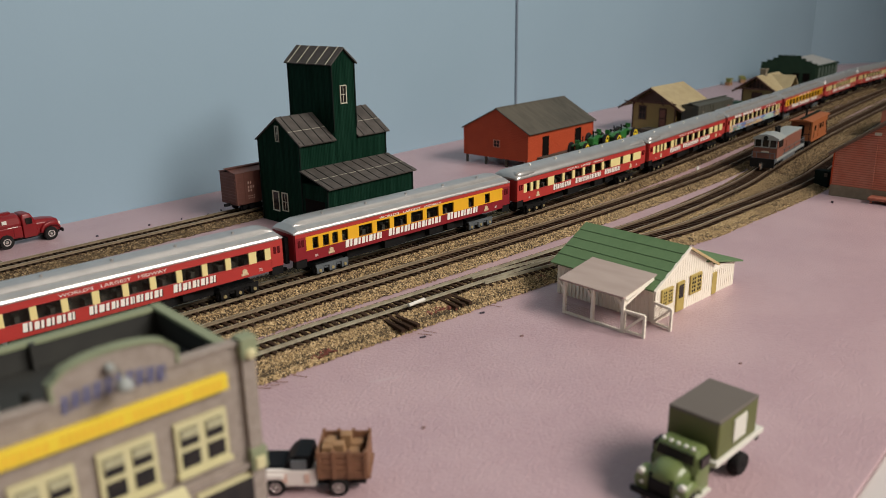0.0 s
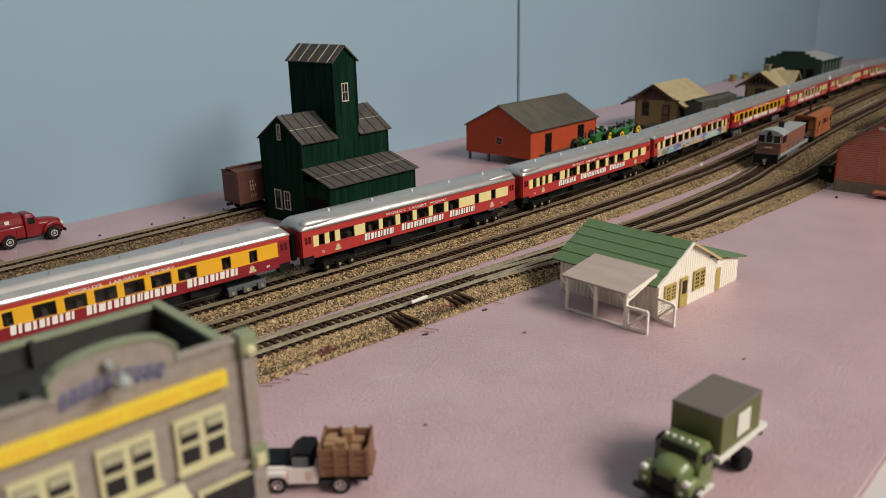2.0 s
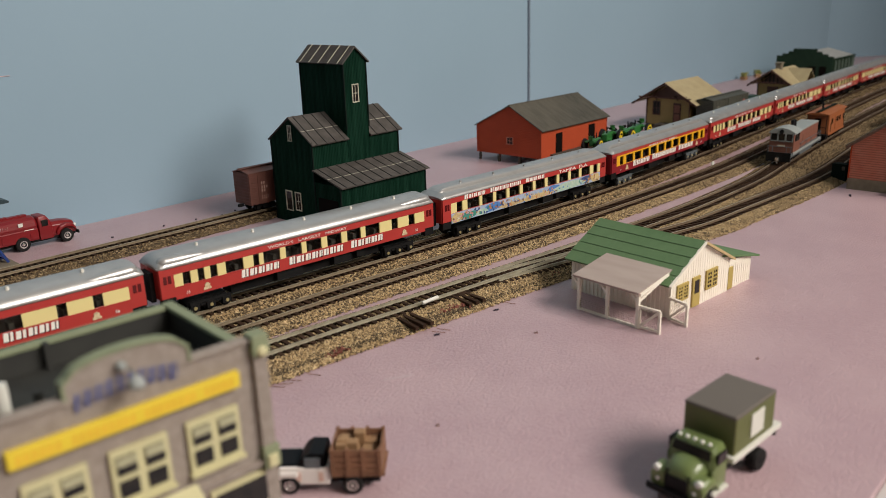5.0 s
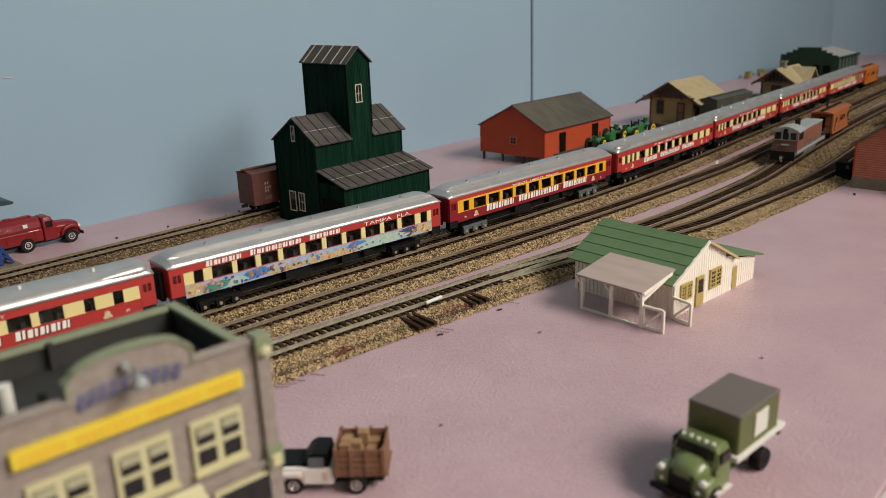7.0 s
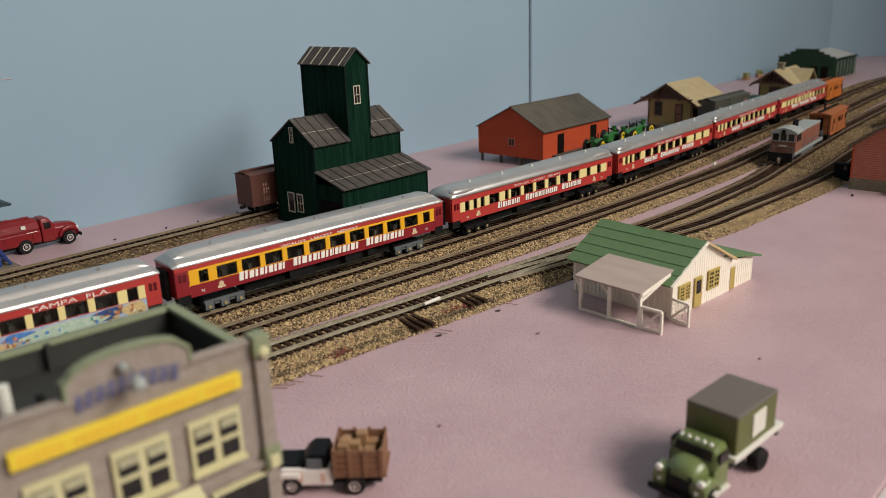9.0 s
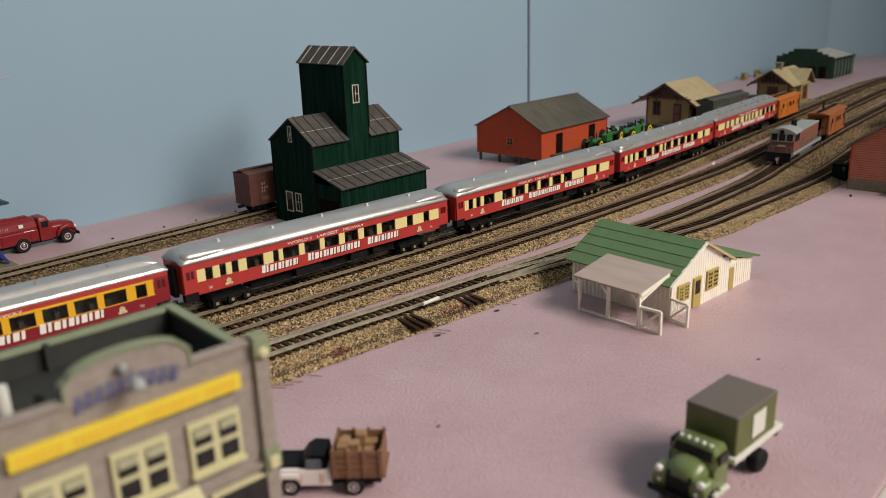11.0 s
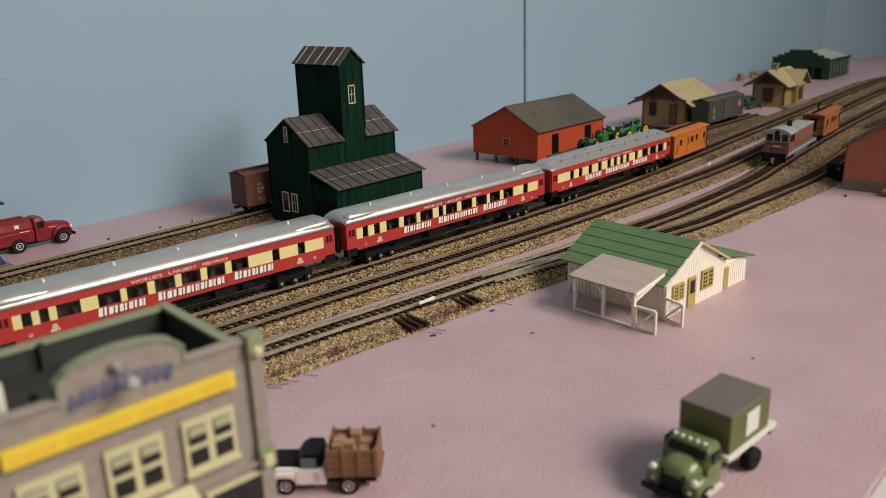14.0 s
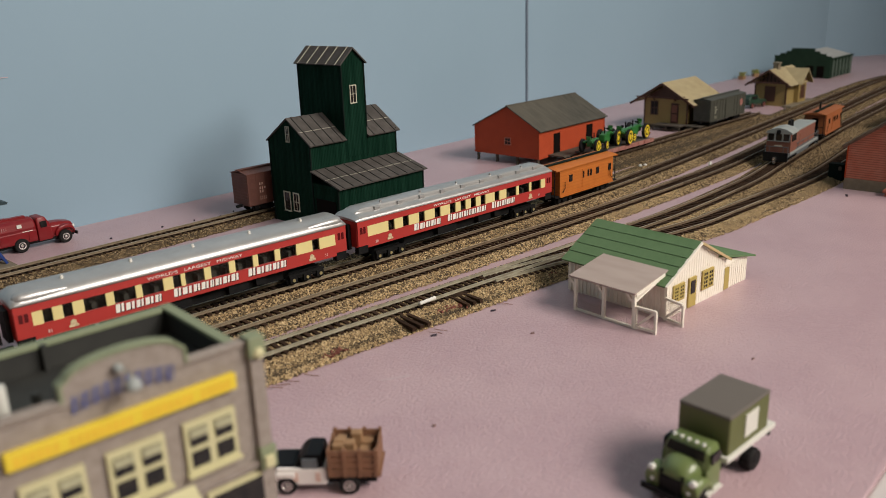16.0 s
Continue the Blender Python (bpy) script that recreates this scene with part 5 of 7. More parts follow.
def cottage():
    """A cottage with its front gable to -y; x to its right, origin at the front left corner of the main room."""
    m = pose(0.2985, 0.1478, 0, 0, 0, -5.5)
    s = thing("cottage", m, "white board-and-batten cottage with green roof, porch and fenced pen", "building")
    w, d, ze, zt = 0.0465, 0.0535, 0.0172, 0.0296
    t = 0.0010
    part("wall", prism(bmesh.new(), [(0, 0), (w, 0), (w, ze), (w / 2, zt - 0.0008), (0, ze)], 0, d, "y"), "white_board", s)
    part("annex_wall", prism(bmesh.new(), [(w, 0), (w + 0.0215, 0), (w + 0.0215, 0.0120), (w, 0.0150)], 0.0006, 0.036, "y"), "white_board", s)
    n = 25
    strip = []
    for i in range(n + 1):
        x = i * w / n
        z = ze + (zt - 0.001 - ze) * (1 - abs(x - w / 2) / (w / 2))
        strip.append((x - 0.00028, x + 0.00028, -0.00013, 0.0001, 0, z))
    strip += [(w + 0.00032 + i * 0.0019, w + 0.00088 + i * 0.0019, 0.00042, 0.0008, 0, 0.0122) for i in range(12)]
    strip += [(-0.0005, 0.0001, 0.00072 + i * 0.0022, 0.00128 + i * 0.0022, 0, ze - 0.0016) for i in range(24)]
    for spec in strip:
        part("batten", boxes(spec), "white_board", s)
    for e in (0, 1):
        xe = -0.0030 if e == 0 else w + 0.0032
        z0 = ze - 0.0016
        q = [(xe, -0.0012, z0), (xe, d + 0.002, z0), (w / 2, d + 0.002, zt), (w / 2, -0.0012, zt)]
        r = part("roof", sheet(bmesh.new(), q, 0.0009), "green_roof", s, "green felt roof slope with overlapping courses")
        v = [Vector(c) for c in q]
        for k in range(1, 5):
            u = k / 5 + 0.01
            a, b = v[0].lerp(v[3], u), v[1].lerp(v[2], u)
            a2, b2 = v[0].lerp(v[3], u + 0.19 if k < 4 else 1.0), v[1].lerp(v[2], u + 0.19 if k < 4 else 1.0)
            up = Vector((0, 0, 0.00032))
            part("roof_course", sheet(bmesh.new(), [a + up, b + up, b2 + up * 0.4, a2 + up * 0.4], 0.0004), "green_roof", r)
    part("annex_roof", sheet(bmesh.new(), [(w + 0.0275, -0.0010, 0.0115), (w + 0.0275, 0.040, 0.0115), (w - 0.006, 0.040, 0.0188), (w - 0.006, -0.0006, 0.0188)], 0.0008), "green_roof", s)
    for e in (-1, 1):
        bm = bmesh.new()
        beam(bm, (w / 2 + e * (w / 2 + 0.003), -0.0014, ze - 0.0020), (w / 2, -0.0014, zt - 0.0005), 0.0011)
        part("barge_board", bm, "white_board" if e < 0 else "straw_trim", s)

    def pair(x0, x1, z0, z1):
        win = part("window", boxes((x0, x1, -0.0009, 0.0002, z0, z1)), "olive_trim", s, "olive-framed double casement window")
        mid = (x0 + x1) / 2
        for a, b in ((x0 + 0.0008, mid - 0.0006), (mid + 0.0006, x1 - 0.0008)):
            for i in range(2):
                for j in range(4):
                    pw, ph = (b - a) / 2, (z1 - z0 - 0.0014) / 4
                    part("pane", boxes((a + i * pw + 0.00042, a + (i + 1) * pw - 0.00042, -0.0011, -0.0008, z0 + 0.0007 + j * ph + 0.0004, z0 + 0.0007 + (j + 1) * ph - 0.0004)), "pane", win)
    pair(0.0038, 0.0125, 0.0062, 0.0138)
    pair(0.0268, 0.0362, 0.0058, 0.0148)
    dr = part("door_leaf", boxes((0.0160, 0.0218, -0.0009, 0.0002, 0.0006, 0.0142)), "olive_trim", s, "olive door with a dark upper pane")
    part("pane", boxes((0.0172, 0.0206, -0.0011, -0.0008, 0.0068, 0.0128)), "pane", dr)
    part("door_leaf", boxes((w + 0.0006, w + 0.0046, -0.0002, 0.0007, 0.0004, 0.0108)), "olive_trim", s, "plain olive annex door")
    # porch over the pen
    px, py0, py1 = -0.0192, 0.0030, 0.0375
    part("porch_roof", sheet(bmesh.new(), [(px, py0, 0.0160), (px, py1, 0.0160), (0.0090, py1, 0.0208), (0.0090, py0, 0.0208)], 0.0009), "grey_board", s, "pinkish grey board porch roof")
    bm = bmesh.new()
    beam(bm, (px + 0.001, py0 + 0.0002, 0.0150), (0.0020, py0 + 0.0002, 0.0188), 0.0013)
    part("porch_beam", bm, "white_board", s)
    for y in (py0 + 0.0008, (py0 + py1) / 2 - 0.001, py1 - 0.003):
        bm = bmesh.new()
        beam(bm, (px + 0.0012, y, 0), (px + 0.0012, y, 0.0156), 0.0013)
        post = part("post", bm, "white_board", s)
        bm = bmesh.new()
        beam(bm, (px + 0.0012, y, 0.0110), (px + 0.0012, y + 0.0040, 0.0152), 0.0009)
        part("brace", bm, "white_board", post)
    bm = bmesh.new()
    beam(bm, (px + 0.0012, py0 + 0.0008, 0.0118), (0.0, py0 + 0.0008, 0.0175), 0.0010)
    part("brace", bm, "white_board", s)
    bm = bmesh.new()
    beam(bm, (px + 0.0012, py0, 0.0006), (px + 0.0012, py1 - 0.003, 0.0006), 0.0010)
    part("fence_rail", bm, "white_board", s)

    def gate(p, q):
        p, q = Vector((*p, 0)), Vector((*q, 0))
        up, lo = Vector((0, 0, 0.0098)), Vector((0, 0, 0.0010))
        bm = bmesh.new()
        for a, b in ((p, p + up), (q, q + up), (p + up, q + up), (p + lo, q + lo), (p + lo, q + up)):
            beam(bm, a, b, 0.0010)
        gt = part("gate", bm, "white_board", s, "open gate with a diagonal brace and wire mesh")
        bm = bmesh.new()
        for k in range(1, 12):
            a = p.lerp(q, k / 12)
            tube(bm, a + lo, a + up, 0.00007, 4)
            z = Vector((0, 0, 0.001 + 0.0088 * k / 12))
            tube(bm, p + z, q + z, 0.00007, 4)
        part("wire_mesh", bm, "mesh_wire", gt)
    gate((px + 0.0014, py0), (px + 0.0020, -0.0062))
    gate((-0.0012, -0.0004), (-0.0030, -0.0098))
    bm = bmesh.new()
    a, b = (px + 0.0012, py0 + 0.001), (px + 0.0012, py1 - 0.003)
    for k in range(36):
        y = a[1] + (b[1] - a[1]) * k / 36
        tube(bm, (a[0], y, 0), (a[0], y, 0.0052), 0.00006, 4)
    for k in range(6):
        tube(bm, (a[0], a[1], 0.0008 + k * 0.0009), (a[0], b[1], 0.0008 + k * 0.0009), 0.00006, 4)
    part("wire_mesh", bm, "mesh_wire", s)
    return s


MAT["straw_trim"] = material("aged_straw_trim", (0.55, 0.42, 0.22), 0.6, (0.45, 0.33, 0.16), 300, 0.5)
cottage()


def shop():
    """A corner shop; origin at the front right corner on the ground, x to the right, so the front runs to -x."""
    s = thing("shop", pose(0.0940, 0.1400, 0, 0, 0, -4.7), "grey-brick two-storey shop with arched parapet and yellow sign", "building")
    w, d, zt = 0.0652, 0.0475, 0.0648
    zr, zb = 0.0535, 0.0053
    for spec in ((-w, -0.0026, 0, 0.0014, 0, zt), (-0.0036, -0.0022, 0.0014, d, 0, zt - zb), (-w, -w + 0.0014, 0.0014, d, 0, zt - zb), (-w + 0.0014, -0.0036, d - 0.0014, d, 0, zt - zb)):
        part("wall", boxes(spec), "shop_brick", s)
    part("flat_roof", boxes((-w + 0.0014, -0.0036, 0.0014, d - 0.0014, zr - 0.001, zr)), "roof_black", s, "dark flat roof sunk behind the parapet")
    for spec in ((-w + 0.0014, -0.0036, 0.0014, 0.0017, zr, zt - 0.001), (-0.0039, -0.0036, 0.0017, d - 0.0014, zr, zt - zb), (-w + 0.0014, -0.0036, d - 0.0017, d - 0.0014, zr, zt - zb)):
        part("inner_lining", boxes(spec), "roof_black", s)
    xm = -w / 2
    xc = xm + 0.0006
    arch = [(xc - 0.0126, zt - 0.0005), (xc + 0.0126, zt - 0.0005), (xc + 0.0126, zt + 0.0032)]
    arch += [(xc + 0.0112 * math.cos(a), zt + 0.0042 + 0.0031 * math.sin(a)) for a in np.linspace(0, math.pi, 15)]
    arch += [(xc - 0.0126, zt + 0.0032)]
    part("arched_parapet", prism(bmesh.new(), arch, -0.0004, 0.0016, "y"), "shop_brick", s)
    line = [(xc - 0.0126, zt + 0.0002)] + [(xc - 0.0126, zt + 0.0036)] + [(xc - 0.0113 * math.cos(a), zt + 0.0043 + 0.0032 * math.sin(a)) for a in np.linspace(0.1, math.pi - 0.1, 13)] + [(xc + 0.0126, zt + 0.0036), (xc + 0.0126, zt + 0.0002)]
    for (a, b), (c, e) in zip(line, line[1:]):
        bm = bmesh.new()
        sheet(bm, [(a, -0.0008, b + 0.0003), (c, -0.0008, e + 0.0003), (c, 0.0019, e + 0.0003), (a, 0.0019, b + 0.0003)], 0.0006)
        part("capping", bm, "shop_green", s)
    for spec in ((-w, xc - 0.0121, -0.0008, 0.0022, zt, zt + 0.0008), (xc + 0.0121, -0.0028, -0.0008, 0.0022, zt, zt + 0.0008), (-0.0044, -0.0016, 0.0022, d + 0.0006, zt - zb - 0.0002, zt - zb + 0.0009), (-w - 0.0008, -w + 0.0022, 0.0022, d + 0.0006, zt - zb - 0.0002, zt - zb + 0.0009), (-w + 0.0022, -0.0044, d - 0.0022, d + 0.0006, zt - zb - 0.0004, zt - zb + 0.0007)):
        part("capping", boxes(spec, bevel=0.0002), "shop_brick" if spec[2] < 0 else "shop_green", s)
    for x in (-0.0058, -w):
        pil = part("pilaster", boxes((x, x + 0.0032, -0.0014, 0.0002, 0, zt - 0.0005)), "shop_brick", s)
        part("cap_block", boxes((x - 0.0003, x + 0.0037, -0.0020, 0.0022, zt - 0.0032, zt + 0.0016), bevel=0.0003), "shop_green", pil)
        part("boss", lathe(bmesh.new(), (x + 0.0018, -0.0019, zt - 0.0022), (0, -1, 0), [(0, 0.0013), (0.0005, 0.0013), (0.0009, 0.0007)], 12), "shop_cream", pil, "cream round boss")
        part("cap_block", boxes((x - 0.0003, x + 0.0037, -0.0022, 0.0004, 0.0340, 0.0395), bevel=0.0003), "shop_green", pil)
        part("boss", boxes((x + 0.0004, x + 0.0028, -0.0028, -0.0020, 0.0345, 0.0375), bevel=0.0003), "shop_cream", pil)
    sign = part("sign_board", boxes((xm - 0.0232, xm + 0.0230, -0.0016, 0.0002, 0.0560, 0.0596), bevel=0.0003), "sign_yellow", s, "long yellow sign board with orange marks")
    bm = bmesh.new()
    word_shapes(bm, xm - 0.0218, 0.0567, 0.0021, -0.00165, [0.0011] * 6 + [-0.0016] + [0.0011] * 9 + [-0.0016] + [0.0011] * 8 + [-0.0016] + [0.0011] * 5, 0.00028)
    part("lettering", bm, "sign_orange", sign)
    bm = bmesh.new()
    x = xm - 0.0102
    for i in range(10):
        lift = 0.0018 * math.sin(math.pi * (i + 0.5) / 10)
        word_shapes(bm, x + i * 0.00208, 0.0624 + lift * 0.7, 0.0034, -0.0007, [0.0008, 0.0005], 0.0003)
    part("lettering", bm, "sign_blue", s, "arched row of blue name shapes")
    lamp = part("sign_lamp", lathe(bmesh.new(), (xm + 0.0002, -0.0050, 0.0662), (0, -0.3, -1), [(-0.0017, 0.0004), (-0.0012, 0.0012), (-0.0002, 0.0016), (0.0006, 0.0016), (0.0011, 0.0009), (0.0012, 0.0002)], 14), "engine_grey", s, "small pale gooseneck sign lamp")
    part("lamp_arm", tube(bmesh.new(), (xm, -0.0005, 0.0690), (xm + 0.0002, -0.0048, 0.0682), 0.00035, 8), "chrome", lamp)
    part("lamp_knob", lathe(bmesh.new(), (xm - 0.001, -0.0014, 0.0692), (0, 0, 1), [(-0.0010, 0.0002), (-0.0006, 0.0009), (0.0004, 0.0010), (0.0010, 0.0003)], 12), "engine_grey", lamp)
    for c in (-0.0165, -0.0325, -0.0485):
        z0, z1 = 0.0400, 0.0518
        win = part("window", boxes((c - 0.0059, c + 0.0059, -0.0010, 0.0002, z0, z1)), "shop_cream", s, "cream-framed pair of sash windows")
        part("sill", boxes((c - 0.0063, c + 0.0063, -0.0020, 0.0002, z0 - 0.0006, z0)), "shop_cream", win)
        for e in (-1, 1):
            a = c + e * 0.0029
            part("pane", boxes((a - 0.0020, a + 0.0020, -0.0013, -0.0008, z0 + 0.0014, z0 + 0.0050)), "pane", win)
            part("pane", boxes((a - 0.0020, a + 0.0020, -0.0013, -0.0008, z0 + 0.0064, z0 + 0.0104)), "pane", win)
            part("blind", boxes((a - 0.0019, a + 0.0019, -0.0015, -0.0011, z0 + 0.0084, z0 + 0.0103)), "sash_grey", win)
    part("belt_course", boxes((-w + 0.0032, -0.0032, -0.0012, 0.0002, 0.0350, 0.0362)), "shop_brick", s)
    part("awning", sheet(bmesh.new(), [(xm - 0.011, -0.0130, 0.0285), (xm + 0.011, -0.0130, 0.0285), (xm + 0.011, -0.0004, 0.0372), (xm - 0.011, -0.0004, 0.0372)], 0.0006), "shop_cream", s, "cream fabric awning over the shop door")
    for a, b in ((-0.0190, -0.0045), (-w + 0.0045, -w + 0.0190)):
        f = part("shop_window", boxes((a, b, -0.0010, 0.0002, 0.0060, 0.0335)), "shop_cream", s)
        part("pane", boxes((a + 0.0010, b - 0.0010, -0.0013, -0.0008, 0.0080, 0.0240)), "pane", f)
        part("transom", boxes((a + 0.0010, b - 0.0010, -0.0013, -0.0008, 0.0262, 0.0325)), "pane", f)
    part("door_leaf", boxes((xm - 0.0060, xm + 0.0060, -0.0008, 0.0002, 0.0008, 0.0260)), "shop_cream", s)
    part("chimney", boxes((-0.0350, -0.0338, d - 0.0040, d - 0.0022, zr, zt - zb + 0.0006)), "roof_black", s)
    part("stove_pipe", tube(bmesh.new(), (-0.0455, 0.0120, zr), (-0.0455, 0.0120, zr + 0.0100), 0.0009, 10), "roof_black", s)
    part("roof_vent", tube(bmesh.new(), (-0.0500, 0.0210, zr), (-0.0500, 0.0210, zr + 0.0098), 0.0014, 10), "off_white", s, "white roof vent")
    return s


shop()


# ---- road vehicles ----
def box_truck():
    """x is forward; origin on the ground under the middle of the box."""
    t = thing("box_truck", pose(0.2060, 0.0818, 0, 0, 0, 175.5) @ Matrix.Diagonal((1.024, 1.024, 0.90, 1.0)), "olive green box truck with taupe roof and white bed edge", "truck")
    b = part("cargo_box", boxes((-0.0113, 0.0113, -0.0077, 0.0077, 0.0130, 0.0258), bevel=0.0006), "box_green", t)
    part("box_roof", boxes((-0.0114, 0.0114, -0.0078, 0.0078, 0.0250, 0.0264), bevel=0.0007), "taupe", b, "flat taupe box roof")
    part("panel", boxes((-0.0042, 0.0029, 0.0076, 0.0080, 0.0158, 0.0236)), "off_white", b, "blank white panel on the box side")
    part("bed", boxes((-0.0150, 0.0125, -0.0084, 0.0084, 0.0114, 0.0132), bevel=0.0002), "off_white", t, "off-white flat bed edge")
    part("chassis", boxes((-0.0150, 0.0262, -0.0035, 0.0035, 0.0040, 0.0114), (-0.0155, -0.0140, -0.0070, 0.0070, 0.0080, 0.0112)), "rubber", t)
    cab = part("cab", soften(loft(bmesh.new(), [[(x, sy * y, z) for sy, z, y in ((-1, 0.0050, wy), (-1, 0.0125, wy), (-1, zt - 0.0030, wy * 0.95), (-1, zt - 0.0006, wy * 0.78), (1, zt - 0.0006, wy * 0.78), (1, zt - 0.0030, wy * 0.95), (1, 0.0125, wy), (1, 0.0050, wy))]
                                for x, wy, zt in ((0.0128, 0.0066, 0.0185), (0.0136, 0.0070, 0.0192), (0.0174, 0.0071, 0.0194), (0.0190, 0.0070, 0.0184), (0.0203, 0.0068, 0.0136))]), 0.0011), "army_green", t, smooth=True)
    part("windscreen", sheet(bmesh.new(), [(0.0203, -0.0056, 0.0148), (0.0203, 0.0056, 0.0148), (0.0195, 0.0053, 0.0176), (0.0195, -0.0053, 0.0176)], 0.0003), "pane", cab)
    for e in (-1, 1):
        part("side_window", boxes((0.0145, 0.0188, e * 0.0071 - 0.0003, e * 0.0071 + 0.0003, 0.0138, 0.0172)), "pane", cab)
    hood = part("hood", soften(loft(bmesh.new(), [[(x, sy * y, z) for sy, z, y in ((-1, 0.0052, wy), (-1, zt - 0.0030, wy), (-1, zt - 0.0008, wy * 0.72), (-1, zt, wy * 0.3), (1, zt, wy * 0.3), (1, zt - 0.0008, wy * 0.72), (1, zt - 0.0030, wy), (1, 0.0052, wy))]
                                 for x, wy, zt in ((0.0196, 0.0056, 0.0150), (0.0226, 0.0051, 0.0147), (0.0253, 0.0044, 0.0134), (0.0265, 0.0037, 0.0114))]), 0.0010), "army_green", t, smooth=True)
    part("grille", boxes((0.0260, 0.0269, -0.0032, 0.0032, 0.0058, 0.0102)), "steel_dark", hood)
    for e in (-1, 1):
        part("fender", soften(loft(bmesh.new(), [[(x, e * y, z) for y, z in ((0.0035, z0), (0.0078, z0), (0.0080, z0 + hh * 0.6), (0.0070, z0 + hh), (0.0038, z0 + hh))]
                                          for x, z0, hh in ((0.0180, 0.0046, 0.0020), (0.0200, 0.0074, 0.0026), (0.0226, 0.0084, 0.0030), (0.0252, 0.0074, 0.0036), (0.0266, 0.0048, 0.0050))]), 0.0007), "army_green", t, smooth=True)
        part("headlight", lathe(bmesh.new(), (0.0262, e * 0.0062, 0.0106), (1, 0, 0), [(-0.0008, 0.0010), (0.0003, 0.0011), (0.0006, 0.0007), (0.0007, 0.0001)], 12), "headlamp", t)
        part("running_board", boxes((0.0140, 0.0215, min(e * 0.0060, e * 0.0082), max(e * 0.0060, e * 0.0082), 0.0046, 0.0054)), "off_white" if e > 0 else "army_green", t)
        wheel(t, (0.0226, e * 0.0060, 0.0036), 0.0036, 0.0022, 0.0018, e, "steel_dark")
        wheel(t, (-0.0052, e * 0.0062, 0.0037), 0.0037, 0.0034, 0.0019, e, "steel_dark")
    for e in (-1, 1):
        part("parking_light", lathe(bmesh.new(), (0.0268, e * 0.0054, 0.0074), (1, 0, 0), [(-0.0006, 0.0006), (0.0002, 0.0006), (0.0004, 0.0002)], 10), "headlamp", t)
    for k in range(5):
        part("marker_light", lathe(bmesh.new(), (0.0184, -0.0044 + k * 0.0022, 0.0193), (0.5, 0, 1), [(-0.0003, 0.0006), (0.0002, 0.0006), (0.0005, 0.0002)], 8), "headlamp", cab, "round pale marker light")
    part("bumper", boxes((0.0272, 0.0281, -0.0082, 0.0082, 0.0036, 0.0056), bevel=0.0003), "steel_dark", t)
    return t


box_truck()


def stake_truck():
    """x is forward; origin on the ground at the rear axle."""
    t = thing("stake_truck", pose(0.1308, 0.1597, 0, 0, 0, 131), "small black and white truck with brown stake bed of crates", "truck")
    part("chassis", boxes((-0.0075, 0.0225, -0.0030, 0.0030, 0.0022, 0.0045)), "rubber", t)
    bed = part("bed_floor", boxes((-0.0092, 0.0058, -0.0062, 0.0062, 0.0058, 0.0066)), "stake_wood", t)
    for y in (-0.0060, 0.0060):
        for k in range(4):
            part("stake_board", boxes((-0.0085, 0.0058, y - 0.0003, y + 0.0003, 0.0068 + k * 0.0019, 0.0084 + k * 0.0019)), "stake_wood", bed)
        for x in (-0.0080, -0.0034, 0.0010, 0.0053):
            part("stake", boxes((x - 0.0005, x + 0.0005, y - 0.0007, y + 0.0007, 0.0060, 0.0146)), "stake_wood", bed)
    for x in (-0.0083, 0.0056):
        for k in range(4):
            part("stake_board", boxes((x - 0.0003, x + 0.0003, -0.0060, 0.0060, 0.0068 + k * 0.0019, 0.0084 + k * 0.0019)), "stake_wood", bed)
    rnd = random.Random(4)
    for k in range(16):
        a, b = rnd.uniform(-0.008, 0.0022), rnd.uniform(-0.0053, 0.0022)
        part("crate", boxes((a, a + 0.0032, b, b + 0.003, 0.0066, 0.0105 + rnd.random() * 0.0050), bevel=0.0003), "straw", bed)
    part("cab_body", boxes((0.0064, 0.0210, -0.0056, 0.0056, 0.0028, 0.0084), bevel=0.0008), "truck_white", t, "white lower cab with faded markings")
    part("cab_top", loft(bmesh.new(), [[(x, y, z) for y, z in ((-w, 0.0076), (-w * 0.86, zt), (w * 0.86, zt), (w, 0.0076))] for x, w, zt in ((0.0074, 0.0052, 0.0100), (0.0080, 0.0054, 0.0122), (0.0120, 0.0054, 0.0124), (0.0140, 0.0052, 0.0112), (0.0162, 0.0050, 0.0080))]), "black_paint", t)
    for e in (-1, 1):
        # Opaque blue-grey panes: the glass's grey reflection is put into the colour.
        part("side_window", boxes((0.0090, 0.0134, e * 0.0052 - 0.0003, e * 0.0052 + 0.0003, 0.0082, 0.0112)), "engine_frame", t)
        part("marking", boxes((0.0082, 0.0096, e * 0.0057 - 0.0001, e * 0.0057 + 0.0001, 0.0042, 0.0070), (0.0146, 0.0164, e * 0.0057 - 0.0001, e * 0.0057 + 0.0001, 0.0042, 0.0070)), "faded_orange", t)
        wheel(t, (0, e * 0.0054, 0.0030), 0.0030, 0.0020, 0.0017, e)
        wheel(t, (0.0180, e * 0.0052, 0.0029), 0.0029, 0.0017, 0.0016, e)
    part("hood", boxes((0.0150, 0.0228, -0.0050, 0.0050, 0.0060, 0.0088), bevel=0.0012), "black_paint", t)
    part("fender", boxes((0.0152, 0.0226, -0.0062, -0.0040, 0.0052, 0.0072), (0.0152, 0.0226, 0.0040, 0.0062, 0.0052, 0.0072), bevel=0.0008), "truck_white", t)
    part("bumper", boxes((0.0226, 0.0234, -0.0056, 0.0056, 0.0024, 0.0038)), "chrome", t)
    return t


stake_truck()


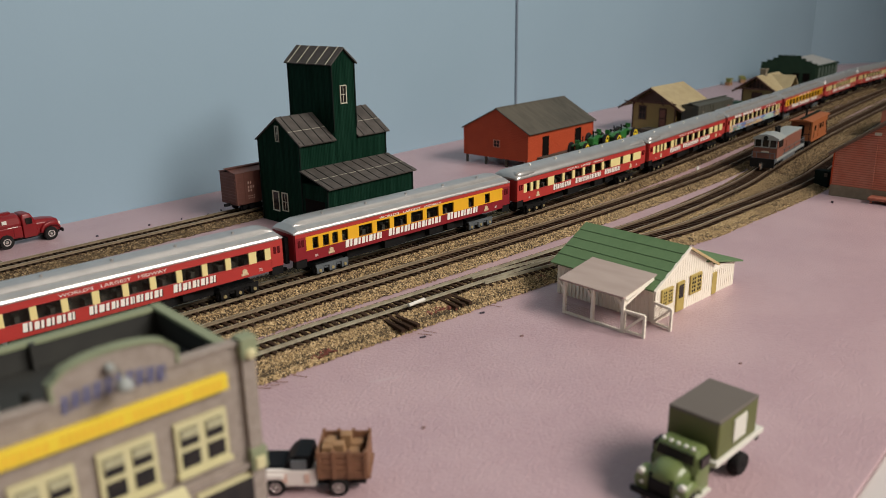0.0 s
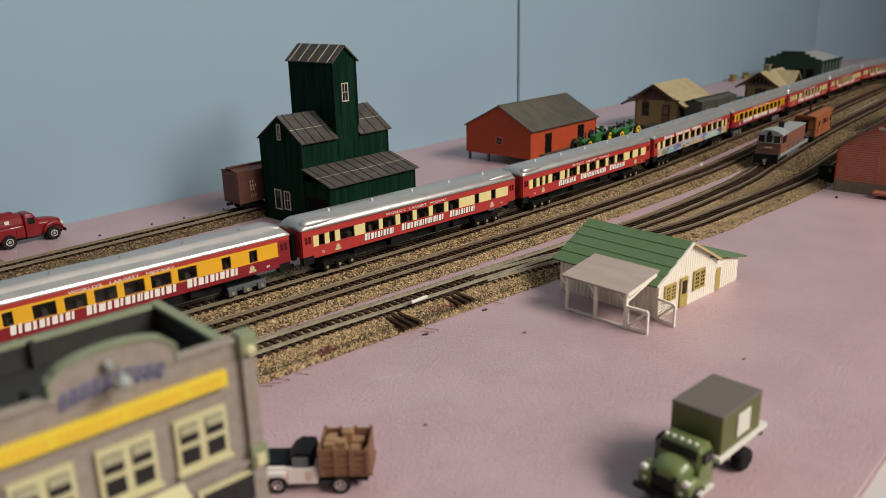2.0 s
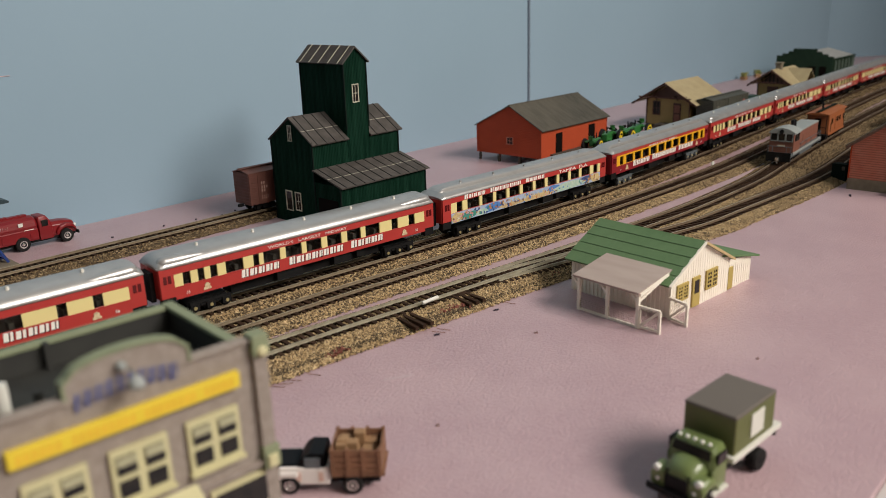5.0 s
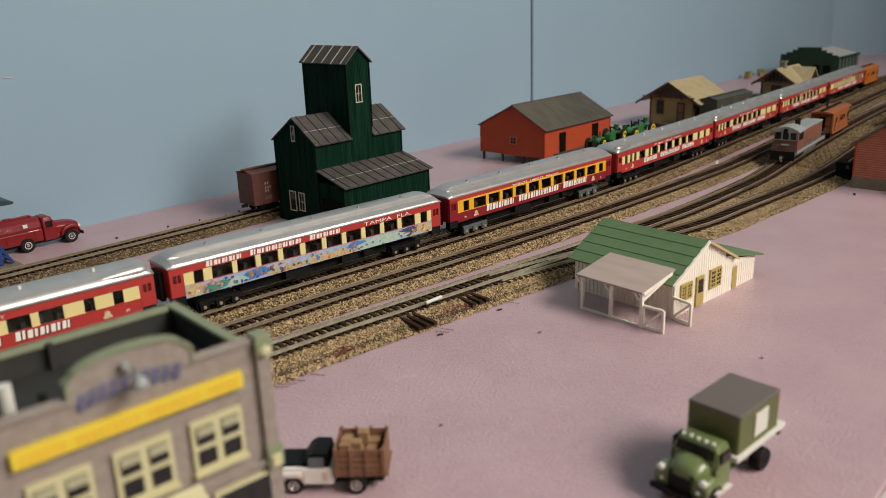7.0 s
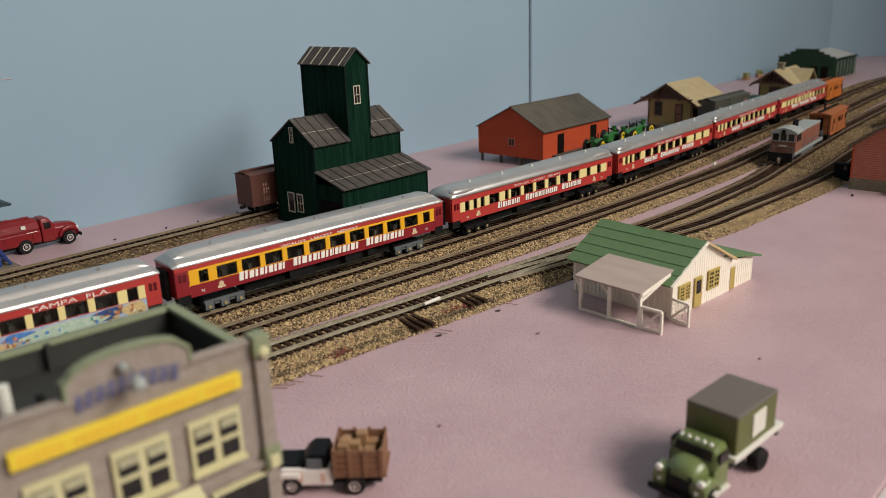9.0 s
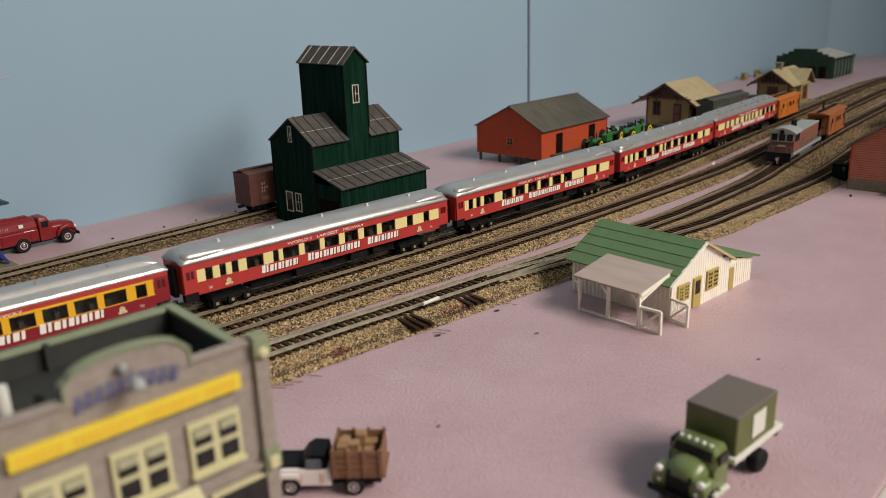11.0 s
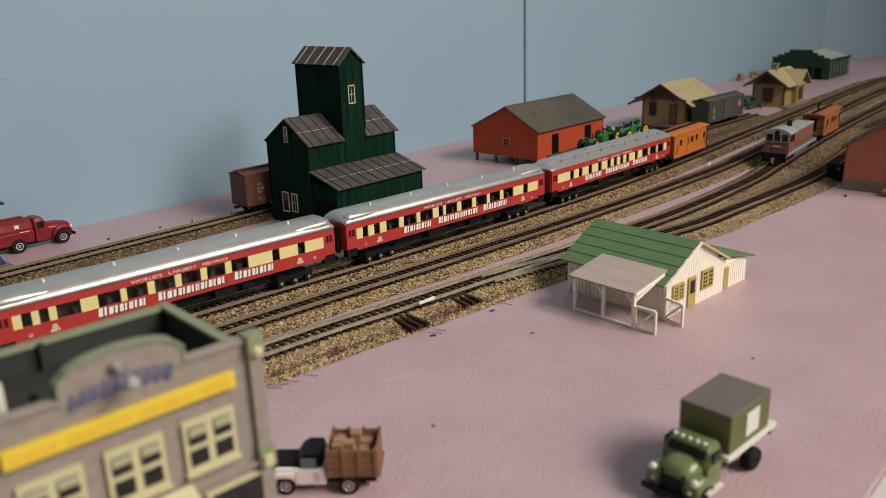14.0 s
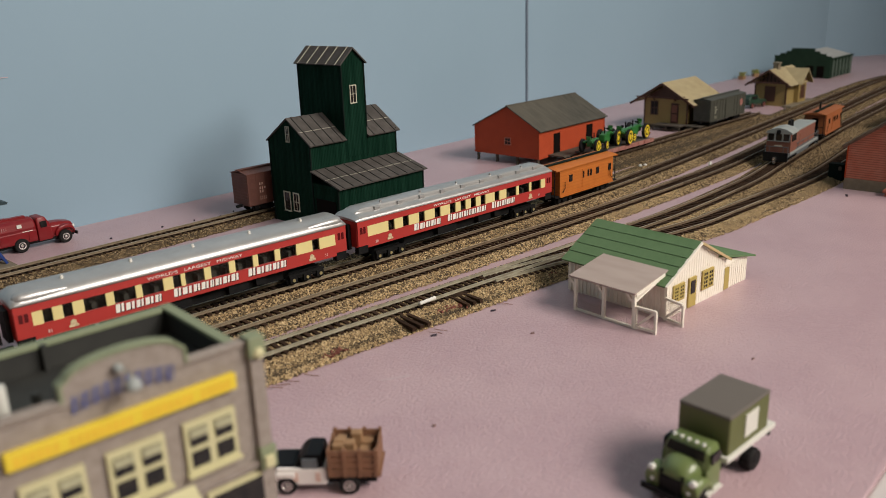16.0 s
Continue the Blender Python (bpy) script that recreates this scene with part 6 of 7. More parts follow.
def tank_truck():
    """x is forward; origin on the ground at the rear axle."""
    t = thing("tank_truck", pose(0.1625, 0.4900, 0, 0, 0, 0.5) @ Matrix.Scale(1.05, 4), "dark red fuel tank truck parked along the backdrop", "truck")
    ring = lambda x, k: [(x, 0.0066 * k * math.cos(a), 0.0130 + 0.0050 * k * math.sin(a)) for a in np.linspace(0, math.tau, 18, endpoint=False)]
    part("tank", loft(bmesh.new(), [ring(-0.0215, 0.90), (ring(-0.0208, 1.0)), ring(0.0082, 1.0), ring(0.0092, 0.86)]), "tank_red", t, smooth=False)
    part("top_rail", boxes((-0.018, 0.006, -0.0014, 0.0014, 0.0178, 0.0190), (-0.008, -0.004, -0.0012, 0.0012, 0.0188, 0.0194)), "tank_red", t)
    part("skirt", boxes((-0.0218, 0.0092, -0.0064, 0.0064, 0.0048, 0.0115), bevel=0.0006), "tank_red", t)
    for a, b in ((-0.0180, -0.0120), (-0.0105, -0.0055), (0.0045, 0.0085)):
        part("locker_door", boxes((a, b, -0.0067, -0.0063, 0.0058, 0.0108)), "tank_red", t)
    part("white_stripe", boxes((0.0015, 0.0070, -0.0068, -0.0064, 0.0112, 0.0115)), "white_letter", t)
    bm = bmesh.new()
    word_shapes(bm, -0.0150, 0.0140, 0.0015, -0.00685, [0.0008] + [0.00055] * 7, 0.0006)
    part("lettering", bm, "white_letter", t, "small white name shapes on the tank")
    part("badge", boxes((-0.0010, 0.0014, -0.0070, -0.0064, 0.0139, 0.0158)), "off_white", t)
    part("cab", soften(loft(bmesh.new(), [[(x, y, z) for y, z in ((-0.0060, 0.0040), (-0.0062, 0.0110), (-w, zt), (w, zt), (0.0062, 0.0110), (0.0060, 0.0040))] for x, w, zt in ((0.0098, 0.0044, 0.0158), (0.0106, 0.0050, 0.0172), (0.0148, 0.0050, 0.0172), (0.0172, 0.0050, 0.0128))]), 0.0010), "tank_red", t, smooth=True)
    for e in (-1, 1):
        part("side_window", boxes((0.0116, 0.0150, e * 0.0060 - 0.0004, e * 0.0060 + 0.0004, 0.0116, 0.0150)), "pane", t)
        wheel(t, (0, e * 0.0058, 0.0040), 0.0040, 0.0028, 0.0021, e)
        wheel(t, (0.0242, e * 0.0058, 0.0038), 0.0038, 0.0024, 0.0020, e)
        part("fender", soften(loft(bmesh.new(), [[(x, e * y, z) for y, z in ((0.0030, z0), (0.0070, z0), (0.0068, z0 + 0.0022), (0.0030, z0 + 0.0026))] for x, z0 in ((0.0188, 0.0048), (0.0210, 0.0076), (0.0245, 0.0086), (0.0280, 0.0078), (0.0300, 0.0052))]), 0.0007), "tank_red", t, smooth=True)
        part("headlight", lathe(bmesh.new(), (0.0300, e * 0.0046, 0.0085), (1, 0, 0), [(-0.0006, 0.0010), (0.0004, 0.0010), (0.0007, 0.0003)], 10), "headlamp", t)
    part("hood", soften(loft(bmesh.new(), [[(x, y, z) for y, z in ((-0.0052, 0.0045), (-0.0052, zt - 0.002), (-0.0034, zt), (0.0034, zt), (0.0052, zt - 0.002), (0.0052, 0.0045))] for x, zt in ((0.0168, 0.0126), (0.0240, 0.0122), (0.0296, 0.0110), (0.0302, 0.0090))]), 0.0009), "tank_red", t, smooth=True)
    part("bumper", boxes((0.0304, 0.0314, -0.0068, 0.0068, 0.0036, 0.0054), bevel=0.0003), "steel_dark", t)
    part("chassis", boxes((-0.020, 0.030, -0.0040, 0.0040, 0.0030, 0.0050)), "rubber", t)
    return t


tank_truck()


def fuel_stand():
    s = thing("fuel_stand", pose(0.1360, 0.4690, 0), "dark blue steel fuel stand under a dark teal canopy", "fuel stand")
    part("pad", boxes((-0.03, 0.0142, -0.0100, 0.0120, 0, 0.0010)), "concrete", s, "grey concrete pad")
    bm = bmesh.new()
    for y in (-0.003, 0.006):
        beam(bm, (0.0115, y, 0.0010), (0.0030, y, 0.0190), 0.0014)
        beam(bm, (0.0060, y, 0.0010), (0.0060, y, 0.0120), 0.0012)
    part("leg_frame", bm, "blue_steel", s)
    part("ladder", boxes(*[(0.0100 - k * 0.0014, 0.0113 - k * 0.0014, -0.003, 0.006, 0.0025 + k * 0.0031, 0.0032 + k * 0.0031) for k in range(5)]), "blue_steel", s)
    part("tank_body", boxes((-0.018, 0.0060, -0.004, 0.008, 0.0010, 0.0110), bevel=0.001), "blue_steel", s)
    part("canopy_post", tube(bmesh.new(), (-0.004, 0.003, 0.010), (-0.004, 0.003, 0.0345), 0.0012, 8), "canopy", s)
    part("canopy_roof", prism(bmesh.new(), [(-0.030, 0.0350), (0.0150, 0.0350), (0.0155, 0.0360), (-0.004, 0.0425), (-0.030, 0.0425)], -0.010, 0.014, "y"), "canopy", s)
    part("bracket", boxes((-0.004, 0.010, 0.0015, 0.0040, 0.0285, 0.0300), (0.0070, 0.0100, 0.001, 0.0045, 0.0275, 0.0310)), "canopy", s)
    return s


fuel_stand()


def automobile():
    t = thing("automobile", pose(0.931, 0.371, 0, 0, 0, -12) @ Matrix.Scale(1.22, 4), "dark green vintage automobile with red wheels beside the depot", "car")
    part("body", boxes((-0.0135, 0.0135, -0.0058, 0.0058, 0.0030, 0.0070), bevel=0.0014), "auto_green", t)
    part("cabin", loft(bmesh.new(), [[(x, y, z) for y, z in ((-0.0052, 0.0068), (-0.0044, zt), (0.0044, zt), (0.0052, 0.0068))] for x, zt in ((-0.0125, 0.0090), (-0.0095, 0.0118), (0.0005, 0.0120), (0.0030, 0.0080))]), "auto_green", t)
    for e in (-1, 1):
        part("side_window", boxes((-0.0085, -0.0010, e * 0.0048 - 0.0004, e * 0.0048 + 0.0004, 0.0082, 0.0108)), "pane", t)
        for x in (-0.0088, 0.0088):
            wheel(t, (x, e * 0.0054, 0.0028), 0.0028, 0.0014, 0.0019, e, "debris_red")
    return t


automobile()

p = thing("planter", pose(1.205, 0.500, 0), "small yellow-green planted tub at the backdrop foot", "planter", "planters by the wall")
part("tub", boxes((-0.005, 0.005, -0.004, 0.004, 0, 0.0050), bevel=0.0006), "straw", p)
bm = bmesh.new()
rnd = random.Random(2)
for k in range(60):
    x, y, z = rnd.uniform(-0.005, 0.005), rnd.uniform(-0.004, 0.004), 0.004 + rnd.random() * 0.005
    a = rnd.random() * math.tau
    sheet(bm, [(x, y, z), (x + 0.0024 * math.cos(a), y + 0.0024 * math.sin(a), z + 0.001), (x + 0.0024 * math.cos(a + 1), y + 0.0024 * math.sin(a + 1), z + 0.002), (x + 0.001, y, z + 0.0022)], 0.0002)
part("foliage", bm, "plant", p)
copy_thing(p, pose(1.250, 0.498, 0, 0, 0, 40))


# ---- freight stock ----
def freight_bogie(parent, x):
    b = part("bogie", boxes((x - 0.0030, x + 0.0030, -0.0050, 0.0050, 0.0028, 0.0042)), "steel_dark", parent)
    for s in (-1, 1):
        part("side_frame", boxes((x - 0.0072, x + 0.0072, s * 0.0060 - 0.0006, s * 0.0060 + 0.0006, 0.0030, 0.0040), (x - 0.0072, x - 0.0044, s * 0.0060 - 0.0008, s * 0.0060 + 0.0008, 0.0016, 0.0034), (x + 0.0044, x + 0.0072, s * 0.0060 - 0.0008, s * 0.0060 + 0.0008, 0.0016, 0.0034), (x - 0.0022, x + 0.0022, s * 0.0060 - 0.0007, s * 0.0060 + 0.0007, 0.0012, 0.0034)), "steel_dark", b)
    for wx in (-0.0055, 0.0055):
        bm = bmesh.new()
        for s in (-1, 1):
            tube(bm, (x + wx, s * 0.0038, 0.0026), (x + wx, s * 0.0052, 0.0026), 0.0026, 14)
        tube(bm, (x + wx, -0.004, 0.0026), (x + wx, 0.004, 0.0026), 0.0007, 6)
        part("wheelset", bm, "steel_dark", b)
    return b


def boxcar(path, x, mat, label, length=0.0770, emblem=False):
    s = path.s_at_x(x)
    p, tg = path.at(s), path.tangent(s)
    c = thing("boxcar", pose(p[0], p[1], RAIL_TOP, 0, 0, math.degrees(math.atan2(tg[1], tg[0]))), label, "railway car")
    h, w, z0, z1 = length / 2, 0.0088, 0.0050, 0.0258
    part("body", boxes((-h, h, -w, w, z0, z1), bevel=0.0002), mat, c)
    for sy in (-1, 1):
        part("roof", sheet(bmesh.new(), [(-h - 0.0006, sy * (w + 0.0004), z1), (h + 0.0006, sy * (w + 0.0004), z1), (h + 0.0006, 0, z1 + 0.0018), (-h - 0.0006, 0, z1 + 0.0018)], 0.0005), mat, c)
        part("sliding_door", boxes((-0.0075, 0.0075, min(sy * w, sy * (w + 0.0006)), max(sy * w, sy * (w + 0.0006)), z0 + 0.0008, z1 - 0.0012)), mat, c)
        part("door_track", boxes((-0.016, 0.0085, min(sy * w, sy * (w + 0.0008)), max(sy * w, sy * (w + 0.0008)), z1 - 0.0013, z1 - 0.0007)), mat, c)
        for k in range(1, 12):
            u = -h + k * length / 12
            if abs(u) > 0.009:
                bm = bmesh.new()
                add_box(bm, u - 0.0002, u + 0.0002, min(sy * w, sy * (w + 0.0003)), max(sy * w, sy * (w + 0.0003)), z0, z1)
                part("side_rib", bm, mat, c)
    part("roof_walk", boxes((-h - 0.0016, h + 0.0016, -0.0016, 0.0016, z1 + 0.0020, z1 + 0.0025)), mat, c)
    for e in (-1, 1):
        for k in range(9):
            bm = bmesh.new()
            z = z0 + 0.0015 + k * 0.0021
            add_box(bm, min(e * h, e * (h + 0.0004)), max(e * h, e * (h + 0.0004)), -w + 0.001, w - 0.001, z, z + 0.0010)
            part("end_rib", bm, mat, c)
        bm = bmesh.new()
        for k in range(6):
            z = z0 + 0.001 + k * 0.0034
            add_box(bm, e * (h - 0.0028) - 0.0016, e * (h - 0.0028) + 0.0016, -w - 0.0009, -w - 0.0006, z, z + 0.0004)
        part("ladder", bm, mat, c)
        part("coupler", boxes((min(e * h, e * (h + 0.004)), max(e * h, e * (h + 0.004)), -0.0008, 0.0008, 0.0038, 0.0056)), "steel_dark", c)
    bm = bmesh.new()
    for r, (z, n) in enumerate(((0.0178, 2), (0.0150, 3), (0.0128, 2), (0.0096, 4), (0.0082, 4))):
        word_shapes(bm, -0.0300, z, 0.0016 if r < 3 else 0.0007, -w - 0.00042, [0.0013 if r < 3 else 0.0009] * n, 0.0005)
    part("lettering", bm, "faded_orange" if not emblem else "pale_trim", c, "faded stencilled data marks")
    if emblem:
        part("emblem", lathe(bmesh.new(), (0.0280, -w - 0.0002, 0.0175), (0, -1, 0), [(0, 0.0034), (0.0002, 0.0034), (0.0003, 0.001)], 20), "flat_red", c, "faded round emblem")
    part("underframe", boxes((-h + 0.004, h - 0.004, -0.0020, 0.0020, 0.0030, 0.0051)), "steel_dark", c)
    freight_bogie(c, -h + 0.0125)
    freight_bogie(c, h - 0.0125)
    return c


boxcar(BACK, 0.3225, "boxcar_brown", "brown boxcar with faded marks standing beside the grain elevator")
boxcar(SIDING, 0.7840, "boxcar_grey", "olive-grey boxcar with faded round emblem at the station", emblem=True)


def tractor():
    t = thing("tractor", pose(0, 0, 0), "green toy-scale tractor with yellow wheels on a flatcar", "tractor", "tractors on the flatcar")
    part("body", boxes((-0.0060, 0.0085, -0.0018, 0.0018, 0.0042, 0.0082), bevel=0.0006), "tractor_green", t)
    part("engine", boxes((0.0000, 0.0070, -0.0022, 0.0022, 0.0030, 0.0052), bevel=0.0003), "tractor_green", t)
    part("seat", boxes((-0.0070, -0.0045, -0.0014, 0.0014, 0.0088, 0.0096), (-0.0074, -0.0068, -0.0014, 0.0014, 0.0088, 0.0112), (-0.0060, -0.0052, -0.0004, 0.0004, 0.0075, 0.0090)), "tractor_green", t)
    part("exhaust", tube(bmesh.new(), (0.0045, 0.0003, 0.0080), (0.0045, 0.0003, 0.0120), 0.0004, 6), "steel_dark", t)
    part("steering_wheel", lathe(bmesh.new(), (-0.0022, 0, 0.0100), (-0.5, 0, 1), [(-0.0001, 0.0013), (0.0002, 0.0013), (0.0002, 0.0009), (-0.0001, 0.0009)], 10), "steel_dark", t)
    for e in (-1, 1):
        wheel(t, (-0.0042, e * 0.0052, 0.0046), 0.0046, 0.0019, 0.0038, e, "tractor_yellow")
        wheel(t, (0.0076, e * 0.0026, 0.0024), 0.0024, 0.0011, 0.0020, e, "tractor_yellow")
        part("fender", boxes((-0.0080, -0.0010, e * 0.0030 - 0.0006, e * 0.0030 + 0.0006, 0.0070, 0.0078)), "tractor_green", t)
    return t


def flatcar():
    s = SIDING.s_at_x(0.5930)
    p, tg = SIDING.at(s), SIDING.tangent(s)
    m = pose(p[0], p[1], RAIL_TOP, 0, 0, math.degrees(math.atan2(tg[1], tg[0])))
    c = thing("flatcar", m, "faded red flatcar loaded with green tractors on the siding", "railway car")
    h, w = 0.0450, 0.0090
    part("deck", boxes((-h, h, -w, w, 0.0052, 0.0062)), "grey_wood", c)
    for e in (-1, 1):
        part("side_sill", boxes((-h, h, min(e * w, e * (w + 0.0006)), max(e * w, e * (w + 0.0006)), 0.0030, 0.0064)), "flat_red", c)
        for k in range(9):
            u = -h + 0.005 + k * 0.010
            part("stake_pocket", boxes((u - 0.0006, u + 0.0006, min(e * w, e * (w + 0.0012)), max(e * w, e * (w + 0.0012)), 0.0036, 0.0060)), "flat_red", c)
        part("coupler", boxes((min(e * h, e * (h + 0.004)), max(e * h, e * (h + 0.004)), -0.0008, 0.0008, 0.0036, 0.0052)), "steel_dark", c)
        freight_bogie(c, e * 0.0320)
    part("brake_wheel", lathe(bmesh.new(), (h - 0.0010, -0.0050, 0.0100), (1, 0, 0), [(0, 0.0016), (0.0004, 0.0016), (0.0004, 0.0010)], 10), "flat_red", c)
    part("brake_staff", tube(bmesh.new(), (h - 0.0010, -0.0050, 0.0060), (h - 0.0010, -0.0050, 0.0100), 0.0003, 6), "flat_red", c)
    first = tractor()
    for k, (u, v, a) in enumerate(((-0.038, -0.0018, 14), (-0.013, 0.0012, 196), (0.008, -0.0016, 12), (0.031, 0.0012, 190))):
        q = m @ pose(u, v, 0.0062, 0, 0, a)
        if k:
            copy_thing(first, q @ Matrix.Scale(1.2, 4))
        else:
            first.matrix_basis = q @ Matrix.Scale(1.2, 4)
    return c


flatcar()


def caboose_parts(c, mat, roof_mat, half, stack):
    w, z0, z1 = 0.0088, 0.0062, 0.0230
    part("body", boxes((-half, half, -w, w, z0, z1), bevel=0.0002), mat, c)
    part("roof", loft(bmesh.new(), [[(x, y, z1 - 0.0002 + z) for y, z in ((-w - 0.0008, 0), (-w - 0.0008, 0.0006), (-w * 0.6, 0.0015), (0, 0.0020), (w * 0.6, 0.0015), (w + 0.0008, 0.0006), (w + 0.0008, 0))] for x in (-half - 0.0046, half + 0.0046)]), roof_mat, c)
    part("roof_walk", boxes((-half - 0.0044, half + 0.0044, -0.0016, 0.0016, z1 + 0.0021, z1 + 0.0026)), "elev_trim", c)
    for s in (-1, 1):
        for x, ww in ((-half * 0.62, 0.0032), (half * -0.155, 0.0014), (half * 0.03, 0.0016), (half * 0.13, 0.0016), (half * 0.38, 0.0030), (half * 0.86, 0.0030)):
            part("window", boxes((x - ww / 2, x + ww / 2, s * w - 0.0004, s * w + 0.0002, 0.0142, 0.0186)), "pane", c)
        part("side_door", boxes((-half * 0.20, -half * 0.11, s * w - 0.0003, s * w + 0.00012, z0 + 0.002, 0.0200)), mat, c)
        part("side_sill", boxes((-half, half, s * (w + 0.0002) - 0.0003, s * (w + 0.0002) + 0.0003, z0 - 0.0008, z0 + 0.0004)), mat, c)
        for e in (-1, 1):
            bm = bmesh.new()
            pts = [(e * (half - 0.0046), s * (w + 0.0007), 0.0150), (e * (half - 0.0044), s * (w + 0.0009), 0.0110), (e * (half - 0.0020), s * (w + 0.0009), 0.0085)]
            for a, b in zip(pts, pts[1:]):
                tube(bm, a, b, 0.00025, 5)
            part("grab_iron", bm, "steel_dark", c)
    for e in (-1, 1):
        part("end_platform", boxes((min(e * half, e * (half + 0.0046)), max(e * half, e * (half + 0.0046)), -w, w, 0.0054, 0.0064)), "steel_dark", c)
        bm = bmesh.new()
        for y in (-0.0078, -0.003, 0.003, 0.0078):
            tube(bm, (e * (half + 0.0042), y, 0.006), (e * (half + 0.0042), y, 0.0125 if abs(y) < 0.005 else z1), 0.0003, 5)
        tube(bm, (e * (half + 0.0042), -0.0078, 0.0125), (e * (half + 0.0042), 0.0078, 0.0125), 0.0003, 5)
        part("end_railing", bm, "steel_dark", c)
        part("end_door", boxes((e * half - 0.0003, e * half + 0.0003, -0.0025, 0.0025, 0.0070, 0.0195)), "dark_open", c)
        part("coupler", boxes((min(e * half, e * (half + 0.0075)), max(e * half, e * (half + 0.0075)), -0.0008, 0.0008, 0.0040, 0.0056)), "steel_dark", c)
        freight_bogie(c, e * (half - 0.0085))
    part("underframe", boxes((-half + 0.004, half - 0.004, -0.0040, 0.0040, 0.0036, 0.0063), (-0.010, 0.008, -0.0070, -0.0040, 0.0036, 0.0063)), "steel_dark", c)
    if stack:
        part("smoke_stack", tube(bmesh.new(), (stack, 0.002, z1), (stack, 0.002, z1 + 0.0068), 0.0009, 8), "steel_dark", c)
        part("stack_cap", tube(bmesh.new(), (stack, 0.002, z1 + 0.0066), (stack, 0.002, z1 + 0.0078), 0.0014, 8, 0.0008), "steel_dark", c)


def yard_engine():
    s = THIRD.s_at_x(0.6605)
    p, tg = THIRD.at(s), THIRD.tangent(s)
    e = thing("switch_engine", pose(p[0], p[1], RAIL_TOP, 0, 0, math.degrees(math.atan2(tg[1], tg[0]))) @ Matrix.Diagonal((1.0, 1.0, 1.07, 1.0)), "faded brown switch engine with pale grey cab roof", "locomotive")
    h, w = 0.0445, 0.0088
    part("frame", boxes((-h, h, -w, w, 0.0050, 0.0074)), "engine_frame", e)
    part("side_tank", boxes((-0.018, 0.018, -w + 0.0005, w - 0.0005, 0.0028, 0.0050)), "engine_frame", e)
    cab = part("cab", boxes((-h + 0.0045, -h + 0.0215, -w, w, 0.0074, 0.0215)), "engine_brown", e)
    part("cab_roof", loft(bmesh.new(), [[(x, y, z) for y, z in ((-w - 0.0010, 0.0208), (-w - 0.0008, 0.0218), (-w * 0.6, 0.0240), (0, 0.0250), (w * 0.6, 0.0240), (w + 0.0008, 0.0218), (w + 0.0010, 0.0208))] for x in (-h + 0.0036, -h + 0.0225)]), "engine_grey", cab)
    for a, b in ((-0.0078, -0.0034), (-0.0022, 0.0022), (0.0034, 0.0078)):
        win = part("window", boxes((-h + 0.0041, -h + 0.0048, a, b, 0.0158, 0.0206)), "pane", cab)
        part("frame", boxes((-h + 0.0038, -h + 0.0042, a - 0.0004, b + 0.0004, 0.0152, 0.0158), (-h + 0.0038, -h + 0.0042, a - 0.0005, a, 0.0152, 0.0210), (-h + 0.0038, -h + 0.0042, b, b + 0.0005, 0.0152, 0.0210)), "engine_grey", win)
    for sy in (-1, 1):
        part("side_window", boxes((-h + 0.0075, -h + 0.0185, sy * w - 0.0003, sy * w + 0.0003, 0.0152, 0.0202)), "pane", cab)
        part("hand_rail", tube(bmesh.new(), (-h + 0.024, sy * (w - 0.0002), 0.0118), (h - 0.003, sy * (w - 0.0002), 0.0118), 0.00025, 5), "engine_frame", e)
        part("side_sill", boxes((-h + 0.004, h - 0.004, sy * (w + 0.0002) - 0.0003, sy * (w + 0.0002) + 0.0003, 0.0062, 0.0078)), "engine_grey", e, "pale grey side sill")
        for u in (-h + 0.0015, h - 0.0015):
            part("step", boxes((u - 0.0014, u + 0.0014, sy * (w - 0.0010) - 0.0008, sy * (w - 0.0010) + 0.0008, 0.0022, 0.0028), (u - 0.0014, u + 0.0014, sy * (w - 0.0010) - 0.0008, sy * (w - 0.0010) + 0.0008, 0.0042, 0.0048)), "engine_frame", e)
        for u in (-h + 0.027, -h + 0.042, -h + 0.057, h - 0.006):
            part("stanchion", tube(bmesh.new(), (u, sy * (w - 0.0002), 0.0076), (u, sy * (w - 0.0002), 0.0118), 0.00022, 5), "engine_frame", e)
        bm = boxes((-0.006, 0.030, sy * 0.0066 - 0.0002, sy * 0.0066 + 0.0002, 0.0095, 0.0165))
        part("hood_door", bm, "engine_brown", e)
    part("hood", loft(bmesh.new(), [[(x, y, z) for y, z in ((-0.0066, 0.0074), (-0.0066, 0.0195), (0.0066, 0.0195), (0.0066, 0.0074))] for x in (-h + 0.0215, h - 0.0045)]), "engine_brown", e)
    part("hood_top", boxes((-h + 0.0215, h - 0.0040, -0.0068, 0.0068, 0.0192, 0.0205), bevel=0.0003), "engine_grey", e)
    for x in (-0.009, -0.003):
        part("exhaust_stack", tube(bmesh.new(), (x, 0.001, 0.020), (x, 0.001, 0.0262), 0.0014, 8), "steel_dark", e)
    part("headlight", lathe(bmesh.new(), (-h + 0.0036, 0, 0.0222), (-1, 0, 0), [(0, 0.0016), (0.0010, 0.0016), (0.0012, 0.0006)], 10), "steel_dark", cab)
    part("number_board", boxes((-h + 0.0036, -h + 0.0044, -0.0028, 0.0028, 0.0118, 0.0126)), "pale_trim", cab)
    for s2 in (-1, 1):
        part("pilot", boxes((min(s2 * h, s2 * (h + 0.0018)), max(s2 * h, s2 * (h + 0.0018)), -w, w, 0.0018, 0.0082)), "steel_dark", e)
        bm = bmesh.new()
